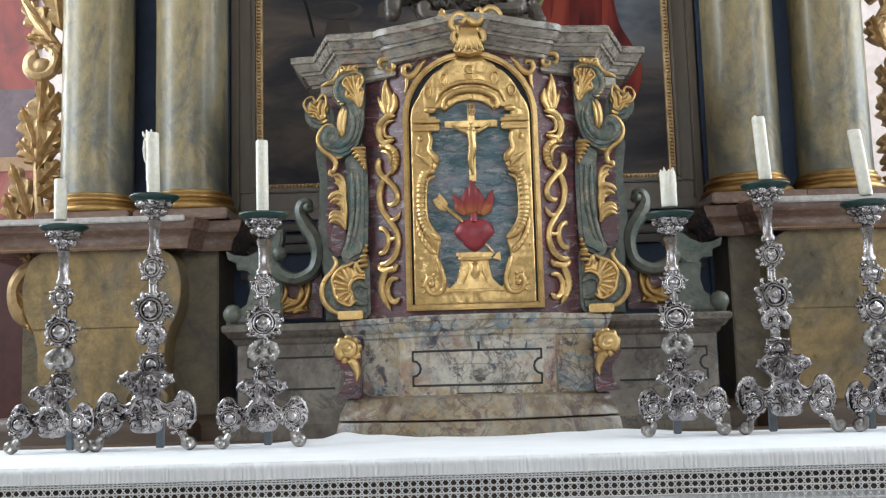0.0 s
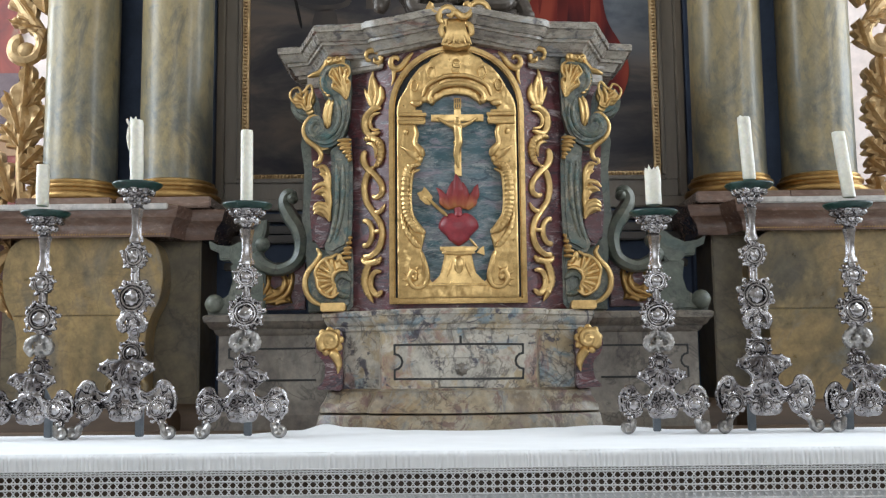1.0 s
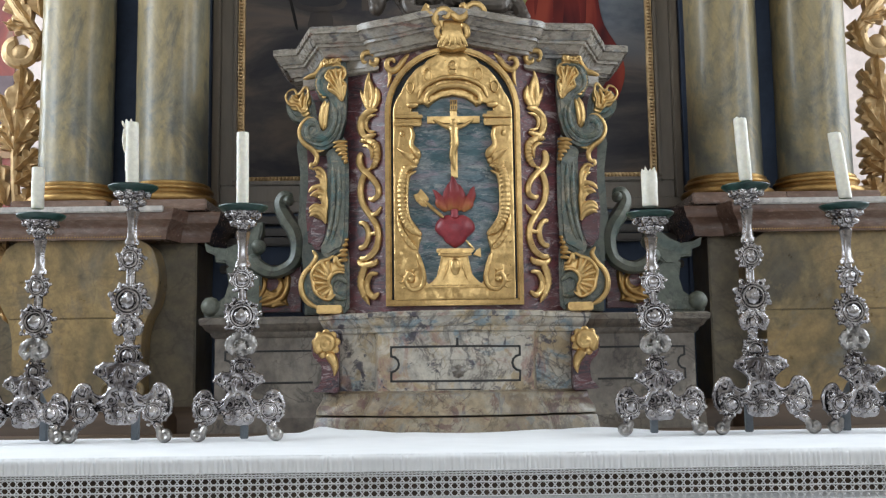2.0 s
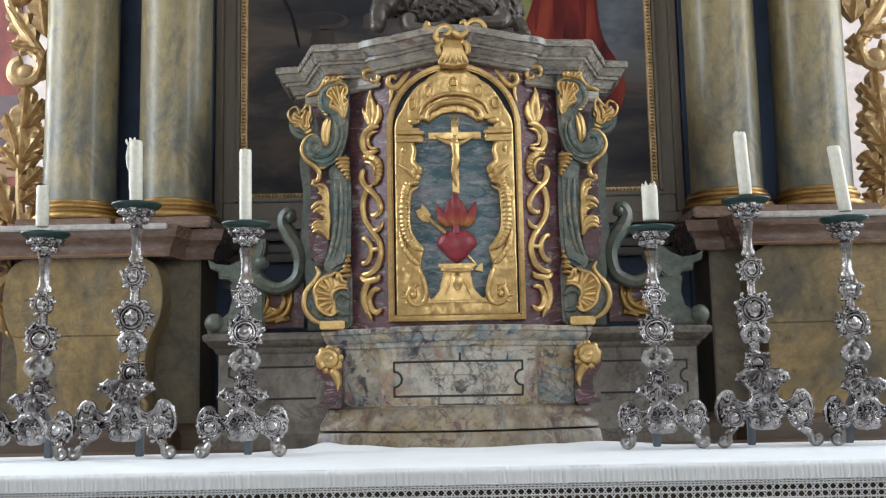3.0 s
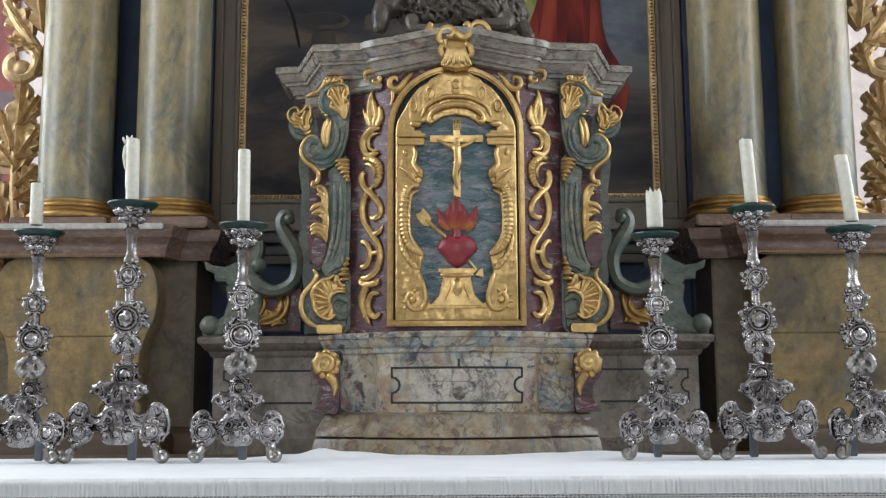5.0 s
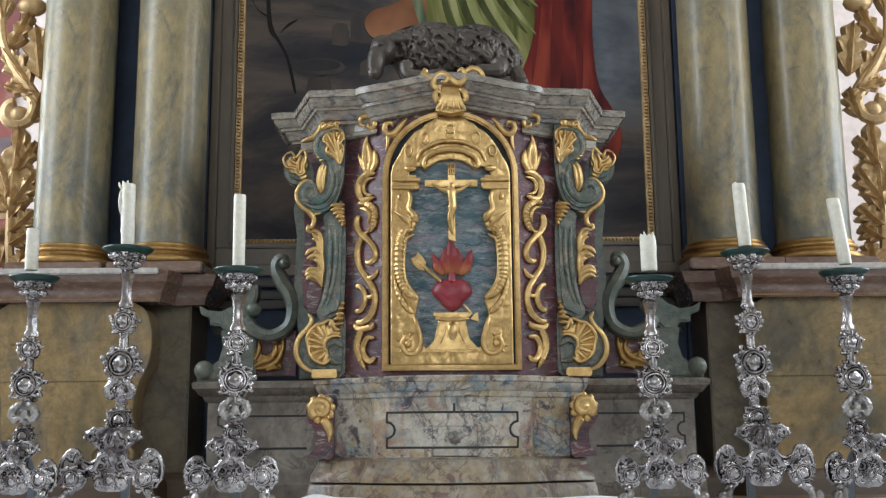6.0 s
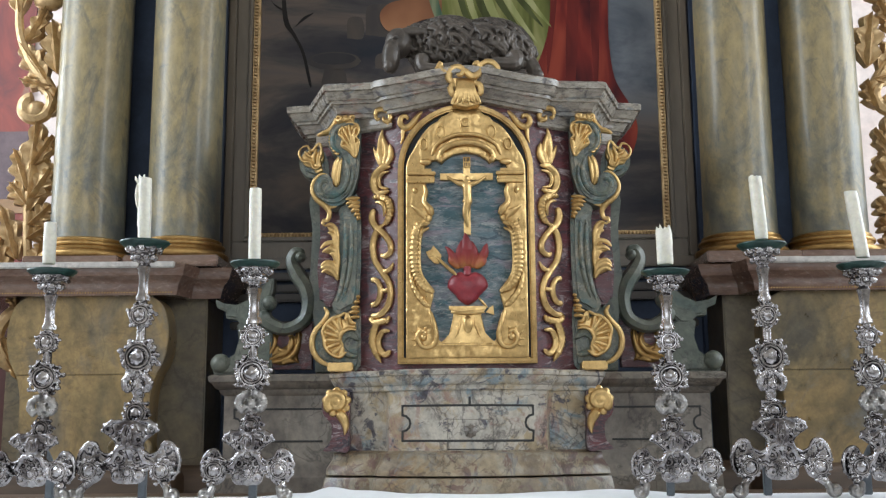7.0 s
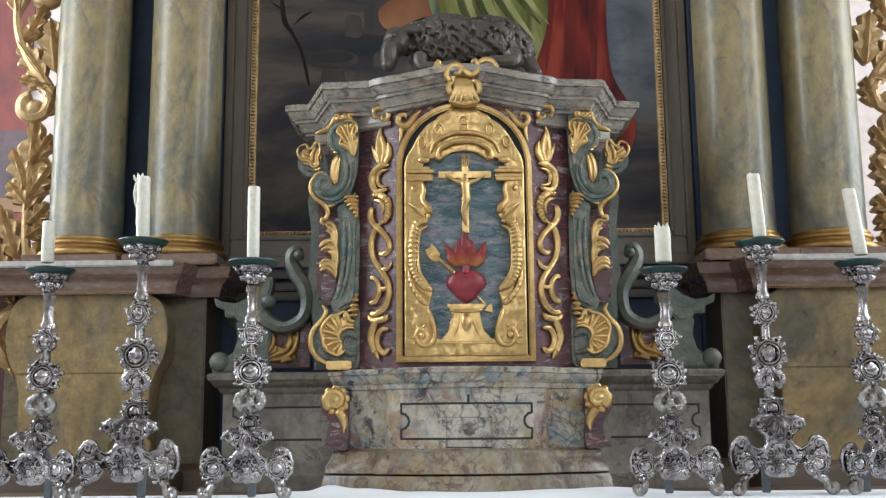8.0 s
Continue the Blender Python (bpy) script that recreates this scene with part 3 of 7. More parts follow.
# faded mural beside the altarpiece
bm = bmesh.new()
box(bm, -2.9, -1.80, BACK_Y - 0.012, BACK_Y - 0.004, 0.3, 4.5)
solid("mural", bm, M_MURAL, "faded red and brown painted mural on the wall", "mural", "structure")
bm = bmesh.new()
box(bm, -2.9, -1.80, BACK_Y - 0.016, BACK_Y - 0.012, 2.11, 2.17)
solid("mural_band", bm, paint("ochre_mural_paint", (0.24, 0.13, 0.06), (0.36, 0.22, 0.12), 5, 0.7, 0.1), "ochre painted band across the mural", "mural", "structure")
bm = bmesh.new()
box(bm, -2.9, -1.80, BACK_Y - 0.016, BACK_Y - 0.012, 2.171, 2.46)
solid("mural_field", bm, paint("purple_grey_mural_paint", (0.07, 0.045, 0.055), (0.16, 0.11, 0.115), 6, 0.7, 0.1), "mottled purple-grey painted field of the mural", "mural", "structure")
bm = bmesh.new()
box(bm, -1.56, -1.27, 0.60, 0.66, 0, 1.62, 0.004)
solid("dado_panel", bm, paint("maroon_paint", (0.06, 0.018, 0.018), (0.11, 0.035, 0.03), 5, 0.5, 0.1), "dark maroon painted panel beside the pedestal", "panel", "structure")

# ---- altar table with its cloth ----
altar = thing("altar_table", "stone altar block with a wooden top under white linen", "altar", (0, -0.3, 0))
bm = bmesh.new()
box(bm, -1.40, 1.40, -0.66, 0.12, 0, T - 0.075, 0.004)
part("block", bm, M_STONE, altar)
bm = bmesh.new()
box(bm, -1.55, 1.55, -0.755, 0.17, T - 0.075, T - 0.004, 0.004)
part("top", bm, M_WOODBASE, altar, "brown wooden altar top")

cloth = thing("altar_cloth", "white linen altar cloth with a gathered hem and lace border", "cloth", (0, -0.3, T))


def rumple(x, y):
    z = 0.0012 * noise.noise(Vector((x * 3.1, y * 5, 1.7))) + 0.002
    for cx, cy, h, sx, sy in ((-0.325, -0.05, 0.016, 0.042, 0.07), (-0.24, -0.075, 0.010, 0.07, 0.05), (-0.10, -0.12, 0.004, 0.06, 0.03), (0.33, -0.06, 0.008, 0.09, 0.06), (0.19, -0.10, 0.006, 0.08, 0.03), (0.40, -0.14, 0.006, 0.07, 0.02)):
        z += h * math.exp(-((x - cx) / sx) ** 2 - ((y - cy) / sy) ** 2)
    return z


bm = bmesh.new()
NX, NY = 200, 40
EDGE = -0.768
rows = []
for j in range(NY + 1):
    row = []
    for i in range(NX + 1):
        x = -1.56 + 3.12 * i / NX
        rear = -0.088 + 0.11 * min(1, abs(x) / 0.4) ** 2 if abs(x) < 0.42 else 0.022 - 0.14 * min(1, (abs(x) - 0.42) / 0.06)
        y = EDGE + (rear - EDGE) * j / NY
        row.append(bm.verts.new((x, y, T + rumple(x, y))))
    rows.append(row)
for j in range(NY):
    for i in range(NX):
        bm.faces.new((rows[j][i], rows[j][i + 1], rows[j + 1][i + 1], rows[j + 1][i]))
got = bmesh.ops.extrude_face_region(bm, geom=list(bm.faces))
bmesh.ops.translate(bm, vec=(0, 0, -0.002), verts=[g for g in got["geom"] if isinstance(g, bmesh.types.BMVert)])
part("sheet", bm, M_CLOTH, cloth)


def hang(x, z):
    """Depth of the hanging front of the cloth."""
    g = (T - z) / 0.1
    return EDGE - 0.004 - 0.002 * g * math.sin(x * 9) - 0.0022 * noise.noise(Vector((x * 22, z * 4, 3.3))) - 0.0042 * abs(noise.noise(Vector((x * 120, z * 12, 5)))) - 0.0018 * noise.noise(Vector((x * 260, z * 20, 9)))


bm = bmesh.new()
NX = 1700
HEM = T - 0.027
prev = None
for k, z in enumerate((T + 0.0035, T + 0.0005, T - 0.004, T - 0.009, T - 0.016, T - 0.022, HEM, HEM - 0.001)):
    row = []
    for i in range(NX + 1):
        x = -1.56 + 3.12 * i / NX
        y = hang(x, z) if k else EDGE + 0.004
        row.append(bm.verts.new((x, y + (0.003 if k == 7 else 0.003 if k == 1 else 0), z)))
    if prev:
        for i in range(NX):
            bm.faces.new((prev[i], prev[i + 1], row[i + 1], row[i]))
    prev = row
part("hem", bm, M_CLOTH, cloth, "gathered linen hem")


def lace():
    """Knotted net: level cords, and crossed threads between round holes."""
    bm = bmesh.new()
    pitch, rise, levels = 0.0137, 0.0118, 9
    top = HEM + 0.001
    cols = int(3.1 / pitch)

    def cord(p, q, w, d):
        p, q = Vector(p), Vector(q)
        t = (q - p).normalized()
        s = t.cross(Vector((0, 1, 0))).normalized() * w
        dep = Vector((0, d, 0))
        a = [bm.verts.new(p + k) for k in (s, -dep, -s, dep)]
        b = [bm.verts.new(q + k) for k in (s, -dep, -s, dep)]
        for j in range(4):
            bm.faces.new((a[j], a[(j + 1) % 4], b[(j + 1) % 4], b[j]))

    for r in range(levels + 2):
        z = top - 0.004 * r if r < 3 else top - 0.008 - rise * (r - 2)
        for i in range(cols):
            x0, x1 = -1.55 + i * pitch, -1.55 + (i + 1) * pitch
            dz0 = 0.0006 * noise.noise(Vector((x0 * 30, r, 0)))
            dz1 = 0.0006 * noise.noise(Vector((x1 * 30, r, 0)))
            cord((x0, hang(x0, z), z + dz0), (x1, hang(x1, z), z + dz1), 0.0016 if r > 1 else 0.0011, 0.0016)
    for r in range(levels):
        z1 = top - 0.008 - rise * r
        z0 = z1 - rise
        for i in range(cols):
            xc = -1.55 + (i + 0.5) * pitch
            h = pitch * 0.34
            for s in (-1, 1):
                cord((xc - s * h, hang(xc, z1), z1), (xc + s * h, hang(xc, z0), z0), 0.0011, 0.0012)
            ball(bm, (xc, hang(xc, z0) - 0.001, (z0 + z1) / 2), 0.0021, 1)
    for r in range(2):
        z1 = top - 0.004 * r
        for i in range(cols):
            x0 = -1.55 + i * pitch
            cord((x0, hang(x0, z1), z1), (x0 + pitch * 0.5, hang(x0, z1), z1 - 0.004), 0.0008, 0.001)
            cord((x0 + pitch * 0.5, hang(x0, z1), z1 - 0.004), (x0 + pitch, hang(x0, z1), z1), 0.0008, 0.001)
    return bm


part("lace_border", lace(), M_LACE, cloth, "white knotted lace border", "stuff")
bm = bmesh.new()
box(bm, -1.54, 1.54, -0.752, -0.748, T - 0.45, T - 0.064)
solid("under_cloth", bm, M_CLOTH, "plain pale linen hanging on the front of the altar", "cloth")

# ---- altarpiece ----
retable = thing("altarpiece", "baroque painted altarpiece with marbled pedestals and a framed painting", "altarpiece", (0, 0.5, 0))
bm = bmesh.new()
box(bm, -1.19, -0.733, 0.545, 0.66, 0, 3.6)
box(bm, 0.712, 1.15, 0.545, 0.66, 0, 3.6)
part("back_panel", bm, M_NAVY, retable, "dark blue painted back panel")
bm = bmesh.new()
box(bm, -0.735, 0.735, 0.57, 0.66, 0, 1.69, 0.003)
part("predella", bm, M_NAVY, retable, "dark painted predella")
bm = bmesh.new()
for z, d in ((1.665, 0.03), (1.63, 0.018), (1.60, 0.03), (1.52, 0.012)):
    box(bm, -0.70, 0.70, 0.57 - d, 0.575, z - 0.012, z + 0.012, 0.004)
part("predella_moulding", bm, M_WOODDARK, retable, "dark brown mouldings")


def pedestal(s):
    cx = s * 1.02
    half = [(-0.16, 1.575), (-0.195, 1.55), (-0.212, 1.50), (-0.214, 1.45), (-0.205, 1.40), (-0.185, 1.36)]

    def outline(pts):
        inner = [(cx + s * x, z) for x, z in pts]
        far = [(cx - s * (x - 0.01), z) for x, z in reversed(pts)]
        return inner + far

    bm = bmesh.new()
    prism(bm, outline([(p.x, p.y) for p in curve_pts([(a, b) for a, b in half], 5)]), 0.27, 0.52, 0.0025)
    part("pedestal_die", bm, M_PEDESTAL, retable, "bulging olive marbled pedestal block")
    bm = bmesh.new()
    low = [(-0.185, 1.3592), (-0.176, 1.33), (-0.17, 1.28), (-0.17, 1.11)]
    prism(bm, outline([(p.x, p.y) for p in curve_pts(low, 4)]), 0.2705, 0.52, 0.0025)
    part("pedestal_foot", bm, M_PEDESTAL, retable)
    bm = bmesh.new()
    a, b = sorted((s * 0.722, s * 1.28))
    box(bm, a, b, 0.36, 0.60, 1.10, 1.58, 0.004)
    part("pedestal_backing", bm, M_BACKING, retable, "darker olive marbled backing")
    bm = bmesh.new()
    plan = [(-1.38, 0.25), (-0.785, 0.25), (-0.765, 0.335), (-0.685, 0.335)]
    if s > 0:
        plan = [(-x, y) for x, y in reversed(plan)]
    loft(bm, plan, [(0.0, 0.0), (1.085, 0.0), (1.095, -0.008), (1.115, -0.02), (1.12, -0.03)], 0.62)
    part("pedestal_plinth", bm, M_WOODBASE, retable, "brown wooden plinth")
    bm = bmesh.new()
    loft(bm, plan, [(1.572, 0.005), (1.585, 0.008), (1.60, 0.012), (1.612, 0.022), (1.622, 0.034), (1.634, 0.036), (1.64, 0.04), (1.652, 0.042), (1.656, 0.036)], 0.66)
    part("pedestal_cornice", bm, M_LEDGE, retable, "polished red-brown marbled ledge")
    # added pale strip: the ledge edge's highlight, put into colour
    bm = bmesh.new()
    a, b = sorted((s * 0.778, s * 1.40))
    box(bm, a, b, 0.200, 0.30, 1.6405, 1.6575, 0.003)
    part("ledge_glint", bm, M_LEDGE_GLINT, retable, "pale strip painting the bright reflection on the ledge's edge")
    bm = bmesh.new()
    for i in range(74):
        x = s * (0.795 + i * 0.0075)
        ball(bm, (x, 0.246, 1.5795), (0.0042, 0.004, 0.0042), 1)
    part("bead_moulding", bm, M_GOLD_DULL, retable, "row of small gilt beads", "stuff")


pedestal(-1)
pedestal(1)

# painted scroll at the foot of one pedestal
bm = bmesh.new()
ring(bm, (-0.87, 0.268, 1.165), 0.022, 0.006, 20, 6, 1.2)
tube(bm, spiral((-0.93, 1.16), 0.03, 0.006, 30, 1.2, 0.268), [0.006, 0.004], 6)
part("scroll_ornament", bm, M_PEDESTAL, retable, "painted scroll ornament")

for cx in (-1.088, -0.811, 0.797, 1.055):
    col = thing("column", "smooth marbled olive-grey column with gilt base rings", "column", (cx, 0.41, 1.656), group="columns of the altarpiece")
    bm = bmesh.new()
    lathe(bm, [(0.1045, 1.745), (0.1035, 1.79), (0.1030, 2.0), (0.1035, 2.4), (0.103, 2.8), (0.100, 3.6)], (cx, 0.41, 0), 64)
    part("shaft", bm, M_COLUMN, col)
    bm = bmesh.new()
    prof = [(0.128, 1.688)]
    prof += [(0.124 + 0.008 * math.sin(a), 1.702 - 0.013 * math.cos(a)) for a in [math.pi * i / 8 for i in range(9)]]
    prof += [(0.117, 1.718), (0.1135, 1.724), (0.1145, 1.731)]
    prof += [(0.115 + 0.006 * math.sin(a), 1.741 - 0.008 * math.cos(a)) for a in [math.pi * i / 8 for i in range(9)]]
    prof += [(0.110, 1.752), (0.1115, 1.757), (0.1115, 1.763), (0.1045, 1.768)]
    prof = [(r, 1.688 + (z - 1.688) * 0.75) for r, z in prof]
    lathe(bm, prof, (cx, 0.41, 0), 64)
    part("base", bm, M_GOLD_DULL, col, "gilt turned base rings")
    bm = bmesh.new()
    box(bm, cx - 0.132, cx + 0.132, 0.278, 0.55, 1.6565, 1.688, 0.004)
    part("plinth", bm, M_LEDGE, col, "brown marbled plinth")

# framed painting
pic = thing("altar_painting", "dark oil painting with red and green drapery, brown frame", "painting", (0, 0.58, 1.69))
bm = bmesh.new()
box(bm, -0.645, 0.635, 0.585, 0.60, 1.785, 3.5)
part("canvas", bm, M_CANVAS, pic)
FX0, FX1, FZ = -0.642, 0.621, 1.797


def frame_side(name, rects, material, label=""):
    bm = bmesh.new()
    for r in rects:
        box(bm, *r, 0.003)
    part(name, bm, material, pic, label)


frame_side("frame_rail", [(FX0 - 0.085, FX1 + 0.085, 0.555, 0.60, 1.69, 1.722), (FX0 - 0.06, FX1 + 0.06, 0.567, 0.60, 1.7222, 1.775), (FX0 - 0.02, FX1 + 0.02, 0.56, 0.60, 1.7752, 1.789)], M_WOOD, "brown moulded lower frame rail")
frame_side("frame_stile", [(FX0 - 0.085, FX0 - 0.062, 0.552, 0.60, 1.7225, 3.5), (FX0 - 0.0615, FX0 - 0.022, 0.567, 0.60, 1.7755, 3.5), (FX0 - 0.0215, FX0 - 0.012, 0.558, 0.60, 1.7895, 3.5)], M_WOOD)
frame_side("frame_stile", [(FX1 + 0.062, FX1 + 0.085, 0.552, 0.60, 1.7225, 3.5), (FX1 + 0.022, FX1 + 0.0615, 0.567, 0.60, 1.7755, 3.5), (FX1 + 0.012, FX1 + 0.0215, 0.558, 0.60, 1.7895, 3.5)], M_WOOD)
for x in (FX0, FX1):
    bm = bmesh.new()
    box(bm, x - 0.010, x + 0.010, 0.572, 0.60, FZ - 0.006, 3.5)
    for i in range(155):
        ball(bm, (x + (0.001 if x > 0 else -0.001), 0.569, FZ + 0.004 + i * 0.011), (0.0075, 0.006, 0.0052), 1)
    part("bead_moulding", bm, M_GOLD_PALE, pic, "gilt beaded moulding", "stuff")
bm = bmesh.new()
box(bm, FX0 + 0.010, FX1 - 0.010, 0.572, 0.60, FZ - 0.008, FZ + 0.006)
for i in range(112):
    ball(bm, (FX0 + 0.014 + i * 0.011, 0.569, FZ - 0.001), (0.0052, 0.006, 0.0075), 1)
part("bead_moulding", bm, M_GOLD_PALE, pic, "gilt beaded moulding", "stuff")


def painted(name, pts, y, material, label):
    bm = bmesh.new()
    way = [(p.x, p.y) for p in curve_pts(pts + pts[:1], 5)][:-1]
    prism(bm, way, y, 0.5852, 0)
    part(name, bm, material, pic, label)


painted("painted_robe", [(0.30, 2.75), (0.28, 2.5), (0.245, 2.36), (0.20, 2.25), (0.19, 2.05), (0.33, 1.93), (0.44, 1.95), (0.515, 2.03), (0.545, 2.12), (0.525, 2.20), (0.48, 2.29), (0.465, 2.42), (0.465, 2.6), (0.44, 2.75)], 0.5832, M_RED, "painted red robe")
painted("painted_garment", [(-0.09, 2.75), (-0.085, 2.56), (-0.06, 2.45), (-0.02, 2.38), (0.05, 2.27), (0.17, 2.22), (0.235, 2.33), (0.275, 2.45), (0.285, 2.58), (0.28, 2.75)], 0.5826, M_OLIVE, "painted olive green garment")
painted("painted_shape", [(-0.060, 2.70), (-0.060, 2.56), (-0.064, 2.50), (-0.105, 2.492), (-0.145, 2.478), (-0.185, 2.455), (-0.228, 2.452), (-0.252, 2.480), (-0.254, 2.515), (-0.225, 2.545), (-0.17, 2.562), (-0.12, 2.60)], 0.582, M_TAN, "painted tan rounded shape")
painted("painted_branch", [(-0.572, 2.64), (-0.562, 2.64), (-0.548, 2.50), (-0.520, 2.44), (-0.492, 2.38), (-0.470, 2.28), (-0.478, 2.28), (-0.502, 2.38), (-0.532, 2.44), (-0.562, 2.49)], 0.5838, M_DARKPAINT, "painted dark branch")
painted("painted_twig", [(-0.535, 2.46), (-0.528, 2.465), (-0.500, 2.50), (-0.470, 2.515), (-0.471, 2.510), (-0.498, 2.49)], 0.5840, M_DARKPAINT, "painted dark twig")
painted("painted_twig", [(-0.560, 2.52), (-0.565, 2.53), (-0.595, 2.55), (-0.615, 2.585), (-0.612, 2.575), (-0.590, 2.54)], 0.5840, M_DARKPAINT, "painted dark twig")

M_FOLD_DARK = drapery("painted_green_shade", (0.025, 0.028, 0.010), (0.045, 0.052, 0.016), (0.075, 0.085, 0.03), 0.3, 6)
M_FOLD_LIGHT = drapery("painted_green_light", (0.16, 0.18, 0.055), (0.25, 0.26, 0.10), (0.34, 0.33, 0.16), 0.3, 6)
M_RED_SHADE = drapery("painted_red_shade", (0.05, 0.007, 0.008), (0.10, 0.012, 0.010), (0.15, 0.018, 0.014), 0.1, 4)
M_TRIM = drapery("painted_teal_trim", (0.05, 0.09, 0.06), (0.11, 0.15, 0.09), (0.20, 0.22, 0.13), 0.6, 14)
for k, (x0, z0, x1, z1, wd) in enumerate(((0.02, 2.72, 0.16, 2.36, 0.012), (0.06, 2.74, 0.22, 2.40, 0.010), (0.12, 2.74, 0.26, 2.46, 0.011), (-0.02, 2.70, 0.08, 2.37, 0.009), (0.18, 2.74, 0.27, 2.55, 0.008))):
    for mat, off, y in ((M_FOLD_DARK, 0.0, 0.5822), (M_FOLD_LIGHT, 0.026, 0.5820)):
        xm, zm = (x0 + x1) / 2 + off - 0.02, (z0 + z1) / 2 - 0.02
        painted("painted_fold", [(x0 + off - wd, z0), (xm - wd, zm), (x1 + off, z1), (xm + wd, zm + 0.01), (x0 + off + wd, z0)], y, mat, "painted fold of the garment")
for x0, z0, x1, z1, wd in ((0.31, 2.74, 0.27, 2.30, 0.012), (0.37, 2.74, 0.33, 2.05, 0.016), (0.43, 2.74, 0.42, 2.20, 0.012), (0.42, 2.22, 0.50, 2.02, 0.014), (0.25, 2.24, 0.36, 2.08, 0.012)):
    painted("painted_fold", [(x0 - wd, z0), ((x0 + x1) / 2 - wd * 1.3, (z0 + z1) / 2), (x1, z1), ((x0 + x1) / 2 + wd, (z0 + z1) / 2), (x0 + wd * 0.6, z0)], 0.5828, M_RED_SHADE, "painted fold of the robe")
painted("painted_trim", [(-0.112, 2.74), (-0.104, 2.58), (-0.084, 2.50), (-0.055, 2.42), (-0.030, 2.39), (-0.036, 2.44), (-0.056, 2.50), (-0.074, 2.58), (-0.082, 2.74)], 0.5816, M_TRIM, "painted teal embroidered trim")

M_FAR = drapery("painted_far_landscape", (0.048, 0.042, 0.042), (0.068, 0.056, 0.050), (0.092, 0.072, 0.060), 1.2, 3)
ell = lambda cx, cz, rx, rz, n=10: [(cx + rx * math.cos(2 * math.pi * k / n), cz + rz * math.sin(2 * math.pi * k / n)) for k in range(n)]
painted("painted_basin", ell(-0.40, 2.355, 0.085, 0.030), 0.5843, M_FAR, "painted pale stone basin")
painted("painted_basin_water", ell(-0.40, 2.362, 0.070, 0.019), 0.5838, drapery("painted_water", (0.032, 0.030, 0.033), (0.040, 0.037, 0.040), (0.052, 0.048, 0.05), 0.3, 3), "painted dark water")
painted("painted_pedestal", [(-0.43, 2.325), (-0.37, 2.325), (-0.365, 2.27), (-0.435, 2.27)], 0.5843, M_FAR, "painted basin pedestal")
for x0, x1, z0, z1 in ((-0.30, -0.225, 2.44, 2.53), (-0.36, -0.31, 2.43, 2.49), (-0.27, -0.20, 2.33, 2.37)):
    painted("painted_ruin", [(x0, z0), (x0 + 0.002, z1), ((x0 + x1) / 2, z1 + 0.012), (x1, z1), (x1, z0)], 0.5845, M_FAR, "painted faint ruin")

